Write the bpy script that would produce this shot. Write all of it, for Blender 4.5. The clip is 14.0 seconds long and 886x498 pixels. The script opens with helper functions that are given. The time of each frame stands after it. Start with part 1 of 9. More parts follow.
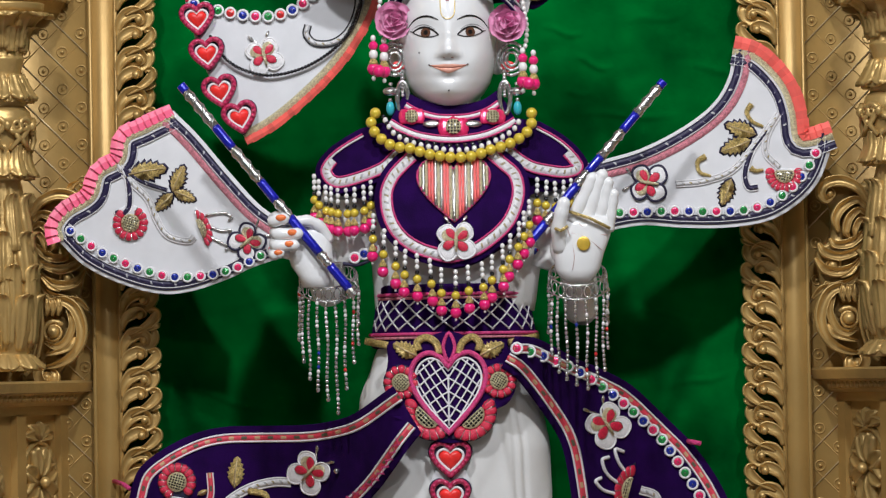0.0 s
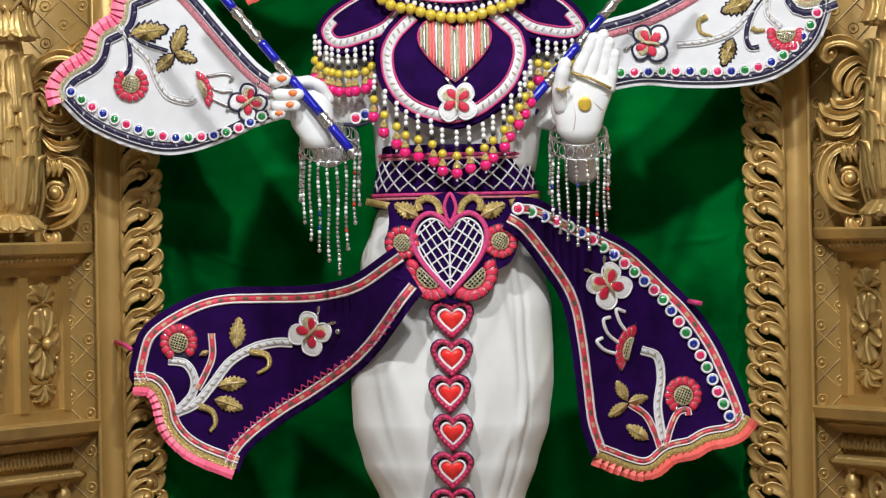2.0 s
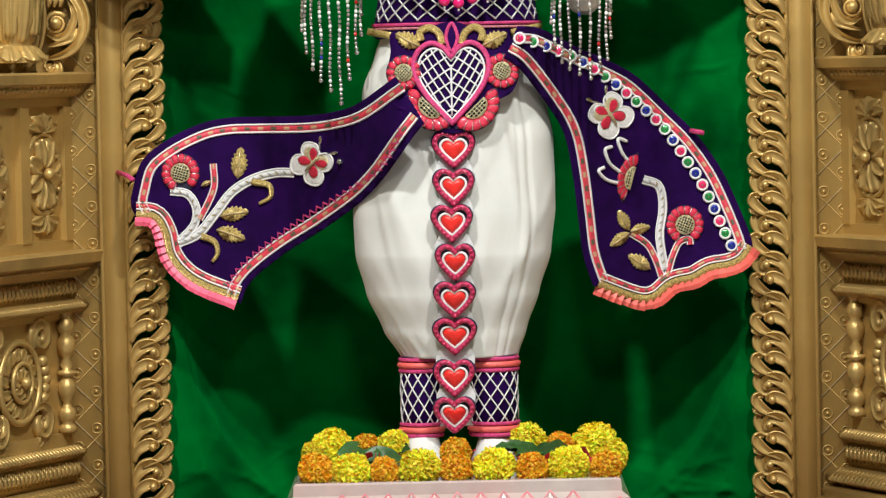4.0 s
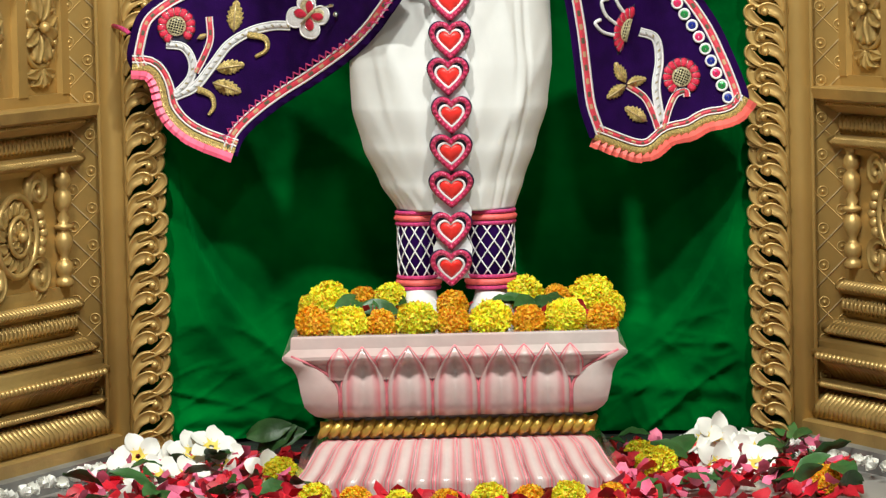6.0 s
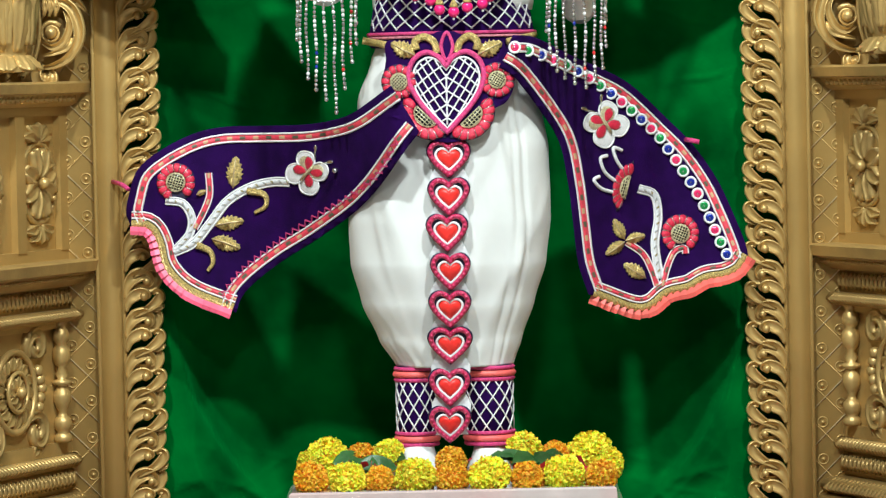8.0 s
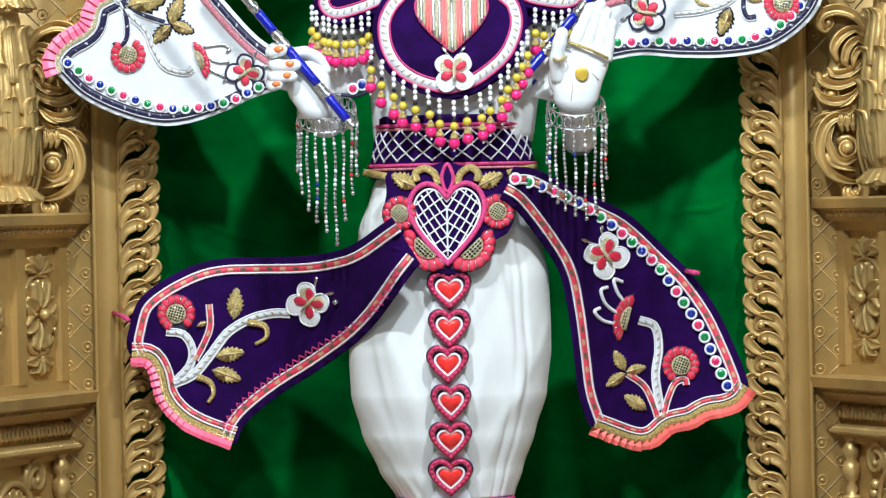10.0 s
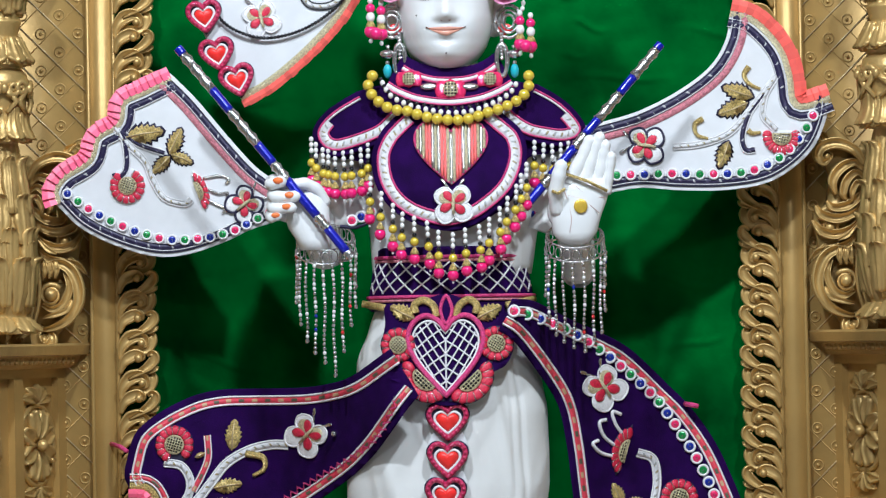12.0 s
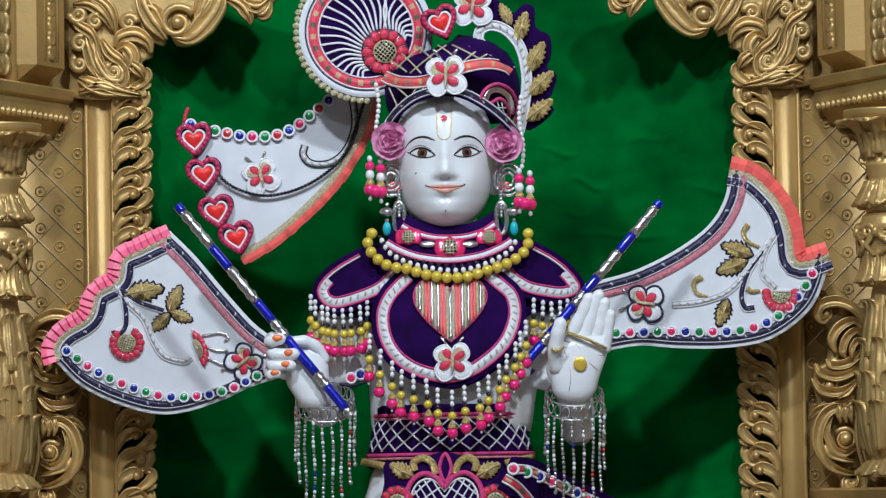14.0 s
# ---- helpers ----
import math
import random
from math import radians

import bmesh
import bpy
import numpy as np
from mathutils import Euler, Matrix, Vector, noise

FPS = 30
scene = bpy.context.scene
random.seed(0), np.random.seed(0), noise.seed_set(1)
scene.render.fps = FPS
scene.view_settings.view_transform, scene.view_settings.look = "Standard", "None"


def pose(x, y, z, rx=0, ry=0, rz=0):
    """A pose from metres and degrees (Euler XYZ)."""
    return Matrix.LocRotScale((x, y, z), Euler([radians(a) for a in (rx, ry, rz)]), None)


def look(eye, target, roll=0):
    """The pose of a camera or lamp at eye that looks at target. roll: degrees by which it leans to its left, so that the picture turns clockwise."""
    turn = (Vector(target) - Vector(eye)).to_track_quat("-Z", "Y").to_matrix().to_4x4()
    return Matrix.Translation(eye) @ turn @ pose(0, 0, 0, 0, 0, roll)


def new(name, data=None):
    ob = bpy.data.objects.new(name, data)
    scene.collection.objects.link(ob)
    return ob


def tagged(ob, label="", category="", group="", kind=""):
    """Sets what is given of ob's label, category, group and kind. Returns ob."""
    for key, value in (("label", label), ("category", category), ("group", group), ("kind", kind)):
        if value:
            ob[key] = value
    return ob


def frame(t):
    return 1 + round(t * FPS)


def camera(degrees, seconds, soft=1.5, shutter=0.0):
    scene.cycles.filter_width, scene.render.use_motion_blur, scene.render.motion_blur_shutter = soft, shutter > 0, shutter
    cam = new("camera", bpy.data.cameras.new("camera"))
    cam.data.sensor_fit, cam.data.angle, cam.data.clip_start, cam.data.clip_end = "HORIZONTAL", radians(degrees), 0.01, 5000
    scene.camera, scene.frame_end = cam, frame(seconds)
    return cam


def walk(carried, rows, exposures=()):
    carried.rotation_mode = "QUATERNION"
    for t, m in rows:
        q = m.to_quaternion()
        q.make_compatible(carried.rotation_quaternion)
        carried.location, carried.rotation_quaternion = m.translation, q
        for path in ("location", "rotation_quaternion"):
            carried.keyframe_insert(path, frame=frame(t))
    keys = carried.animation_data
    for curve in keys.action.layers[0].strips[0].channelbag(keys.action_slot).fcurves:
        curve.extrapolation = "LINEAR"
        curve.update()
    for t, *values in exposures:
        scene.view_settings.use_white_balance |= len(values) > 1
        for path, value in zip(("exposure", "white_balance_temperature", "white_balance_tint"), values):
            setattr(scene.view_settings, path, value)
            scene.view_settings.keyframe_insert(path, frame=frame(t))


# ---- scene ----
from mathutils.geometry import tessellate_polygon

LENS = 2 * math.degrees(math.atan(784 / 7700))
EYE = (0.0, -7.0, 0.92)
cam = camera(LENS, 14.0, soft=1.3)
# seconds, yaw, pitch, roll: the camera stands still, zoomed in, and tilts down and up again
ROWS = [
    (0.0, 0.090, 1.555, -1.000),
    (0.5, 0.102, 1.046, -1.046),
    (1.0, 0.116, 0.616, -1.060),
    (1.5, 0.126, 0.185, -1.055),
    (2.0, 0.138, -0.281, -1.084),
    (2.5, 0.158, -0.999, -1.155),
    (3.0, 0.178, -1.614, -1.172),
    (3.5, 0.196, -2.158, -1.163),
    (4.0, 0.206, -2.521, -1.191),
    (4.2, 0.212, -2.679, -1.235),
    (4.7, 0.221, -3.248, -1.249),
    (5.2, 0.222, -3.968, -1.280),
    (5.7, 0.215, -4.481, -1.313),
    (6.3, 0.196, -4.315, -1.333),
    (6.5, 0.188, -4.001, -1.280),
    (7.0, 0.166, -3.404, -1.241),
    (7.5, 0.152, -2.783, -1.221),
    (8.0, 0.142, -2.403, -1.231),
    (8.2, 0.138, -2.257, -1.274),
    (8.8, 0.129, -1.793, -1.257),
    (9.4, 0.122, -1.290, -1.222),
    (10.3, 0.103, -0.420, -1.189),
    (10.5, 0.096, -0.280, -1.126),
    (11.0, 0.080, 0.326, -1.093),
    (11.5, 0.074, 0.711, -1.089),
    (12.0, 0.062, 1.063, -1.025),
    (12.5, 0.052, 1.474, -1.076),
    (13.0, 0.039, 2.016, -1.030),
    (13.5, 0.025, 2.695, -0.965),
    (14.0, 0.017, 3.139, -0.969),
]
EXPOSURES = [(0.0, -0.95, 5900, 10), (1.0, -0.74, 5950, 9), (2.5, -0.43, 6050, 7), (3.0, -0.34, 6100, 6), (4.0, -0.26, 6350, 3), (6.5, -0.07, 6350, 0),
             (7.5, -0.03, 5900, -4), (8.2, -0.03, 5700, -4), (10.5, -0.20, 5350, 2), (11.5, -0.45, 5400, 4), (13.0, -0.82, 5300, 5), (14.0, -1.04, 5250, 6)]
walk(cam, [(t, pose(*EYE, 0, 0, yaw) @ pose(0, 0, 0, 90 + pitch) @ pose(0, 0, 0, 0, 0, roll)) for t, yaw, pitch, roll in ROWS], EXPOSURES)

# ---- light: unseen lamps in front of and above the shrine, and an added fill ----
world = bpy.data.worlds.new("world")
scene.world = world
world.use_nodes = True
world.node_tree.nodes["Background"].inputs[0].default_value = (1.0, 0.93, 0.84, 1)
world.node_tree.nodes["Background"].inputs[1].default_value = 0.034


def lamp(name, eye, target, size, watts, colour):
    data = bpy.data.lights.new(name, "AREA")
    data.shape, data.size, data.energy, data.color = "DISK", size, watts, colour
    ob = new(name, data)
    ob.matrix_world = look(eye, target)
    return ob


# two lamps set by the direction of the shadows
lamp("unseen_lamp", (-0.85, -2.95, 3.68), (0.0, 0.1, 0.7), 0.20, 149, (1.0, 0.965, 0.915))
lamp("unseen_lamp", (0.85, -2.95, 3.68), (0.0, 0.1, 0.7), 0.20, 150, (1.0, 0.965, 0.915))
# added frontal fill to even out the light; no lamp is known here
lamp("unseen_lamp", (0.15, -5.4, 3.2), (0.0, 0.1, 0.5), 0.4, 48, (1.0, 0.97, 0.93))



# ---- materials ----
def mat(name, colour, rough=0.5, metal=0.0, vary=0.18, scale=60.0, bump=0.15, fine=500.0, sheen=0.0, sheen_tint=None, coat=0.0, dirt=0.0,
        dirt_colour=(0.05, 0.03, 0.01), weave=0.0, spec=0.5, jitter=0.0, island=0.0):
    m = bpy.data.materials.new(name)
    m.use_nodes = True
    nt = m.node_tree
    b = nt.nodes["Principled BSDF"]
    tc = nt.nodes.new("ShaderNodeTexCoord")
    n1 = nt.nodes.new("ShaderNodeTexNoise")
    n1.inputs["Scale"].default_value, n1.inputs["Detail"].default_value = scale, 4
    n2 = nt.nodes.new("ShaderNodeTexNoise")
    n2.inputs["Scale"].default_value, n2.inputs["Detail"].default_value = fine, 3
    for n in (n1, n2):
        nt.links.new(tc.outputs["Object"], n.inputs["Vector"])
    lo = [max(0.0, c * (1 - vary)) for c in colour]
    hi = [min(1.0, c * (1 + vary)) for c in colour]
    ramp = nt.nodes.new("ShaderNodeValToRGB")
    ramp.color_ramp.elements[0].position, ramp.color_ramp.elements[1].position = 0.32, 0.68
    ramp.color_ramp.elements[0].color, ramp.color_ramp.elements[1].color = (*lo, 1), (*hi, 1)
    nt.links.new(n1.outputs["Fac"], ramp.inputs[0])
    out = ramp.outputs[0]
    if dirt:
        n3 = nt.nodes.new("ShaderNodeTexNoise")
        n3.inputs["Scale"].default_value, n3.inputs["Detail"].default_value = scale * 0.22, 6
        nt.links.new(tc.outputs["Object"], n3.inputs["Vector"])
        r3 = nt.nodes.new("ShaderNodeValToRGB")
        r3.color_ramp.elements[0].position, r3.color_ramp.elements[1].position = 0.45, 0.75
        r3.color_ramp.elements[0].color, r3.color_ramp.elements[1].color = (0, 0, 0, 1), (dirt, dirt, dirt, 1)
        nt.links.new(n3.outputs["Fac"], r3.inputs[0])
        mx = nt.nodes.new("ShaderNodeMixRGB")
        mx.inputs[2].default_value = (*dirt_colour, 1)
        nt.links.new(r3.outputs[0], mx.inputs[0])
        nt.links.new(out, mx.inputs[1])
        out = mx.outputs[0]
    if jitter or island:
        hs = nt.nodes.new("ShaderNodeHueSaturation")
        if island:
            src = nt.nodes.new("ShaderNodeNewGeometry").outputs["Random Per Island"]
        else:
            src = nt.nodes.new("ShaderNodeObjectInfo").outputs["Random"]
        mr = nt.nodes.new("ShaderNodeMapRange")
        k = jitter or island
        mr.inputs["To Min"].default_value, mr.inputs["To Max"].default_value = 1 - k, 1 + k
        nt.links.new(src, mr.inputs["Value"])
        nt.links.new(mr.outputs[0], hs.inputs["Value"])
        nt.links.new(out, hs.inputs["Color"])
        out = hs.outputs[0]
    nt.links.new(out, b.inputs["Base Color"])
    b.inputs["Roughness"].default_value, b.inputs["Metallic"].default_value = rough, metal
    b.inputs["Specular IOR Level"].default_value = spec
    b.inputs["Coat Weight"].default_value, b.inputs["Coat Roughness"].default_value = coat, 0.08
    if sheen:
        b.inputs["Sheen Weight"].default_value, b.inputs["Sheen Roughness"].default_value = sheen, 0.35
        b.inputs["Sheen Tint"].default_value = (*(sheen_tint or (1, 1, 1)), 1)
    if bump or weave:
        bp = nt.nodes.new("ShaderNodeBump")
        bp.inputs["Strength"].default_value, bp.inputs["Distance"].default_value = max(bump, weave), 0.002
        if weave:
            wv = nt.nodes.new("ShaderNodeTexWave")
            wv.bands_direction = "DIAGONAL"
            wv.inputs["Scale"].default_value, wv.inputs["Distortion"].default_value = 420, 2.5
            nt.links.new(tc.outputs["Object"], wv.inputs["Vector"])
            ad = nt.nodes.new("ShaderNodeMath")
            nt.links.new(wv.outputs["Fac"], ad.inputs[0])
            nt.links.new(n2.outputs["Fac"], ad.inputs[1])
            nt.links.new(ad.outputs[0], bp.inputs["Height"])
        else:
            nt.links.new(n2.outputs["Fac"], bp.inputs["Height"])
        nt.links.new(bp.outputs[0], b.inputs["Normal"])
    return m


def dashes(name, ground, dash, dash2, pitch, rough=0.45, metal=0.0, fill=0.5, slant=0.0, wide=0.3):
    """Braid: dashes of two colours along the length of a band."""
    m = mat(name, ground, rough, metal, 0.12, 200, 0.3, 900)
    nt = m.node_tree
    b = nt.nodes["Principled BSDF"]
    base = b.inputs["Base Color"].links[0].from_socket
    uv = nt.nodes.new("ShaderNodeUVMap")
    sep = nt.nodes.new("ShaderNodeSeparateXYZ")
    nt.links.new(uv.outputs[0], sep.inputs[0])

    def math_node(op, a, v=None):
        n = nt.nodes.new("ShaderNodeMath")
        n.operation = op
        nt.links.new(a, n.inputs[0])
        if v is not None:
            n.inputs[1].default_value = v
        return n.outputs[0]
    sk = nt.nodes.new("ShaderNodeMath")
    sk.operation = "MULTIPLY_ADD"
    nt.links.new(sep.outputs[1], sk.inputs[0])
    sk.inputs[1].default_value = pitch * slant
    nt.links.new(sep.outputs[0], sk.inputs[2])
    fr = math_node("FRACT", math_node("DIVIDE", sk.outputs[0], pitch))
    on = math_node("LESS_THAN", fr, fill)
    mid = math_node("LESS_THAN", math_node("ABSOLUTE", math_node("SUBTRACT", sep.outputs[1], 0.5)), wide)
    mul = nt.nodes.new("ShaderNodeMath")
    mul.operation = "MULTIPLY"
    nt.links.new(on, mul.inputs[0])
    nt.links.new(mid, mul.inputs[1])
    alt = math_node("LESS_THAN", math_node("FRACT", math_node("DIVIDE", sep.outputs[0], pitch * 2)), 0.5)
    c = nt.nodes.new("ShaderNodeMixRGB")
    c.inputs[1].default_value, c.inputs[2].default_value = (*dash, 1), (*dash2, 1)
    nt.links.new(alt, c.inputs[0])
    mx = nt.nodes.new("ShaderNodeMixRGB")
    nt.links.new(mul.outputs[0], mx.inputs[0])
    nt.links.new(base, mx.inputs[1])
    nt.links.new(c.outputs[0], mx.inputs[2])
    nt.links.new(mx.outputs[0], b.inputs["Base Color"])
    return m


GOLD = mat("gold_paint", (0.52, 0.345, 0.120), 0.40, 0.5, 0.16, 14, 0.3, 140, dirt=0.4, dirt_colour=(0.20, 0.125, 0.045))
GOLD_PALE = mat("pale_gold", (0.66, 0.52, 0.29), 0.3, 0.5, 0.2, 60, 0.2, 200)
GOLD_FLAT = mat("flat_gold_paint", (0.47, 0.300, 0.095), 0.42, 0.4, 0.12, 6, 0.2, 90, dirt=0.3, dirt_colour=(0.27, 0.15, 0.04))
GREEN = mat("green_velvet", (0.0, 0.105, 0.014), 0.9, 0.0, 0.5, 6, 0.7, 45, sheen=1.0, sheen_tint=(0.0, 0.9, 0.16), spec=0.05)
PURPLE = mat("purple_velvet", (0.0145, 0.0011, 0.048), 0.85, 0.0, 0.3, 25, 0.25, 400, sheen=0.02, sheen_tint=(0.3, 0.1, 0.95), spec=0.08)
NAVY = mat("navy_piping", (0.012, 0.008, 0.04), 0.6, 0.0, 0.2, 80, 0.3, 500)
WHITE = mat("white_cotton", (0.70, 0.70, 0.72), 0.85, 0.0, 0.04, 30, 0.2, 900, dirt=0.12, dirt_colour=(0.55, 0.54, 0.55), spec=0.2)
DHOTI = mat("white_silk_cotton", (0.74, 0.735, 0.72), 0.7, 0.0, 0.04, 12, 0.1, 700, dirt=0.15, dirt_colour=(0.64, 0.61, 0.56), sheen=0.1, spec=0.25)
THREAD = mat("white_thread", (0.82, 0.80, 0.81), 0.6, 0.0, 0.10, 300, 0.3, 900, weave=0.3)
PINK = mat("pink_cord", (0.68, 0.055, 0.22), 0.55, 0.0, 0.25, 300, 0.4, 900, weave=0.5)
LACE = mat("pink_lace", (0.62, 0.22, 0.27), 0.6, 0.0, 0.35, 260, 0.5, 700, weave=0.5)
CORAL = mat("coral_ribbon", (0.95, 0.16, 0.13), 0.5, 0.0, 0.12, 40, 0.15, 500, jitter=0.16)
ROSE_RIBBON = mat("pink_ribbon", (0.95, 0.14, 0.26), 0.45, 0.0, 0.12, 40, 0.15, 500, jitter=0.16)
ZARI = mat("gold_zari", (0.58, 0.43, 0.15), 0.30, 0.30, 0.5, 400, 0.5, 900, weave=0.25)
ZARI_PALE = mat("pale_zari_lace", (0.82, 0.70, 0.44), 0.36, 0.30, 0.3, 350, 0.6, 800, weave=0.5)
SILVER = mat("silver", (0.62, 0.61, 0.60), 0.22, 0.95, 0.25, 250, 0.3, 500)
RED = mat("red_beadwork", (0.60, 0.014, 0.055), 0.4, 0.0, 0.3, 350, 0.6, 700, coat=0.4)
CRIMSON = mat("crimson_bead", (0.50, 0.025, 0.10), 0.3, 0.0, 0.3, 300, 0.2, 700, coat=0.5)
RED_SILK = mat("red_satin", (0.80, 0.025, 0.02), 0.38, 0.0, 0.22, 50, 0.3, 160, sheen=0.2)
MAGENTA = mat("magenta_bead", (0.75, 0.012, 0.16), 0.18, 0.0, 0.1, 80, 0.0, 300, coat=0.8)
YELLOW = mat("yellow_bead", (0.62, 0.46, 0.04), 0.25, 0.1, 0.15, 80, 0.05, 300, coat=0.6)
PEARL = mat("pearl", (0.76, 0.74, 0.72), 0.22, 0.0, 0.06, 80, 0.0, 300, coat=0.5)
BLACK = mat("black_bead", (0.008, 0.008, 0.012), 0.22, 0.0, 0.2, 80, 0.1, 300, coat=0.4)
JET = mat("black_paint", (0.01, 0.008, 0.008), 0.3, 0.0, 0.2, 80, 0.0, 300)
MARBLE = mat("white_marble", (0.80, 0.80, 0.80), 0.16, 0.0, 0.03, 12, 0.03, 60, coat=0.35, dirt=0.06, dirt_colour=(0.6, 0.6, 0.62))
LIP = mat("lip_paint", (0.80, 0.40, 0.30), 0.25, 0.0, 0.08, 60, 0.0, 300, coat=0.3)
IRIS = mat("brown_eye", (0.11, 0.05, 0.03), 0.12, 0.0, 0.2, 200, 0.0, 300, coat=0.6)
EYE_WHITE = mat("eye_enamel", (0.72, 0.70, 0.70), 0.12, 0.0, 0.03, 60, 0.0, 300)
NAIL = mat("orange_nail_paint", (0.85, 0.20, 0.05), 0.2, 0.0, 0.1, 60, 0.0, 300, coat=0.4)
TILAK = mat("saffron_paint", (0.80, 0.62, 0.26), 0.4, 0.0, 0.1, 80, 0.0, 300)
GEM_GREEN = mat("green_mirror", (0.03, 0.26, 0.06), 0.18, 0.2, 0.25, 300, 0.1, 500, coat=0.6)
GEM_BLUE = mat("blue_mirror", (0.015, 0.03, 0.30), 0.18, 0.2, 0.25, 300, 0.1, 500, coat=0.6)
GEM_PINK = mat("pink_mirror", (0.78, 0.03, 0.14), 0.18, 0.2, 0.2, 300, 0.1, 500, coat=0.6)
GEM_RED = mat("red_mirror", (0.60, 0.03, 0.03), 0.18, 0.2, 0.2, 300, 0.1, 500, coat=0.6)
TURQUOISE = mat("turquoise_drop", (0.05, 0.42, 0.50), 0.2, 0.0, 0.1, 80, 0.0, 300, coat=0.5)
COBALT = mat("cobalt_foil", (0.012, 0.015, 0.42), 0.22, 0.3, 0.15, 90, 0.1, 300, coat=0.5)
ROSE = mat("rose_paper", (0.90, 0.38, 0.60), 0.6, 0.0, 0.25, 40, 0.3, 200, sheen=0.2)
MARIGOLD_Y = mat("yellow_marigold", (0.95, 0.74, 0.03), 0.6, 0.0, 0.15, 60, 0.3, 300, jitter=0.08)
MARIGOLD_O = mat("orange_marigold", (0.95, 0.45, 0.012), 0.6, 0.0, 0.15, 60, 0.3, 300, jitter=0.08)
for m in (MARIGOLD_Y, MARIGOLD_O):
    b = m.node_tree.nodes["Principled BSDF"]
    b.inputs["Subsurface Weight"].default_value, b.inputs["Subsurface Scale"].default_value = 0.6, 0.006
LEAF = mat("green_leaf", (0.035, 0.10, 0.025), 0.4, 0.0, 0.3, 40, 0.3, 160, jitter=0.25)
PETAL_WHITE = mat("white_petal", (0.80, 0.79, 0.74), 0.5, 0.0, 0.06, 30, 0.2, 150, jitter=0.06)
PETAL_RED = mat("red_petal", (0.50, 0.006, 0.022), 0.5, 0.0, 0.3, 40, 0.3, 200, island=0.3)
PETAL_PINK = mat("pink_petal", (0.72, 0.14, 0.26), 0.5, 0.0, 0.3, 40, 0.3, 200, island=0.25)
STONE_GREY = mat("grey_marble", (0.20, 0.20, 0.19), 0.3, 0.0, 0.35, 14, 0.1, 90, dirt=0.3)
BRAID_RED = dashes("red_braid", (0.66, 0.05, 0.085), (0.10, 0.10, 0.06), (0.55, 0.36, 0.20), 0.022, fill=0.42)
BRAID_NAVY = dashes("navy_braid", (0.012, 0.007, 0.045), (0.45, 0.45, 0.45), (0.05, 0.04, 0.10), 0.022, fill=0.16, slant=0.3, wide=0.26)
BRAID_WHITE = dashes("white_braid", (0.66, 0.65, 0.66), (0.30, 0.24, 0.12), (0.34, 0.34, 0.34), 0.013, fill=0.30, slant=0.5, wide=0.26)
BRAID_CORAL = dashes("coral_braid", (0.80, 0.13, 0.12), (0.62, 0.42, 0.18), (0.35, 0.22, 0.16), 0.020, fill=0.25)


# ---- mesh helpers ----
class Shape:
    """Gathers vertices and faces for one mesh."""

    def __init__(self):
        self.v, self.f, self.m, self.uv = [], [], [], {}

    def add(self, verts, faces, slot=0, uvs=None):
        k = len(self.v)
        self.v.extend(verts)
        for i, f in enumerate(faces):
            if uvs:
                self.uv[len(self.f)] = [uvs[j] for j in f]
            self.f.append([j + k for j in f])
            self.m.append(slot)
        return self

    def data(self, name, mats, smooth=True):
        me = bpy.data.meshes.new(name)
        me.from_pydata([tuple(p) for p in self.v], [], self.f)
        for m in mats:
            me.materials.append(m)
        me.polygons.foreach_set("material_index", self.m)
        me.polygons.foreach_set("use_smooth", [smooth] * len(self.f))
        if self.uv:
            layer = me.uv_layers.new(name="UVMap")
            for i, uvs in self.uv.items():
                for j, li in enumerate(me.polygons[i].loop_indices):
                    layer.data[li].uv = uvs[j]
        me.update()
        bm = bmesh.new()
        bm.from_mesh(me)
        bmesh.ops.recalc_face_normals(bm, faces=bm.faces)
        bm.to_mesh(me)
        bm.free()
        return me


def thing(name, at, label, category, group="", kind=""):
    ob = new(name)
    ob.location = at
    ob.empty_display_size = 0.05
    return tagged(ob, label, category, group, kind)


def seat(ob, parent, label=""):
    """Puts ob under parent and keeps its place in the world."""
    ob.parent = parent
    ob.matrix_parent_inverse = parent.matrix_basis.inverted() if parent.parent else Matrix.Translation(-parent.location)
    return tagged(ob, label)


def part(name, shape, mats, parent=None, label="", smooth=True):
    mats = mats if isinstance(mats, (list, tuple)) else [mats]
    ob = new(name, shape.data(name, mats, smooth) if isinstance(shape, Shape) else shape)
    return seat(ob, parent, label) if parent else tagged(ob, label)


def lone(name, shape, mats, label, category, group="", kind="", smooth=True):
    return tagged(part(name, shape, mats, None, "", smooth), label, category, group, kind)


def place(name, me, m, parent, label=""):
    """One more object on a shared mesh."""
    ob = new(name, me)
    ob.matrix_basis = m
    return seat(ob, parent, label)


def smooth_line(pts, n=8, closed=False):
    """Catmull-Rom through the points."""
    p = [Vector(q) for q in pts]
    k = len(p)
    out = []
    for i in range(k if closed else k - 1):
        a = p[(i - 1) % k] if closed or i > 0 else p[0] * 2 - p[1]
        b, c = p[i], p[(i + 1) % k]
        d = p[(i + 2) % k] if closed or i + 2 < k else c * 2 - b
        for j in range(n):
            t = j / n
            out.append(0.5 * ((2 * b) + (c - a) * t + (2 * a - 5 * b + 4 * c - d) * t * t + (3 * b - a - 3 * c + d) * t ** 3))
    if not closed:
        out.append(p[-1])
    return out


def corners(*runs, n=8):
    """Smooth runs that meet at corners, as one closed outline."""
    out = []
    for r in runs:
        out.extend(smooth_line(r, n)[:-1])
    return out


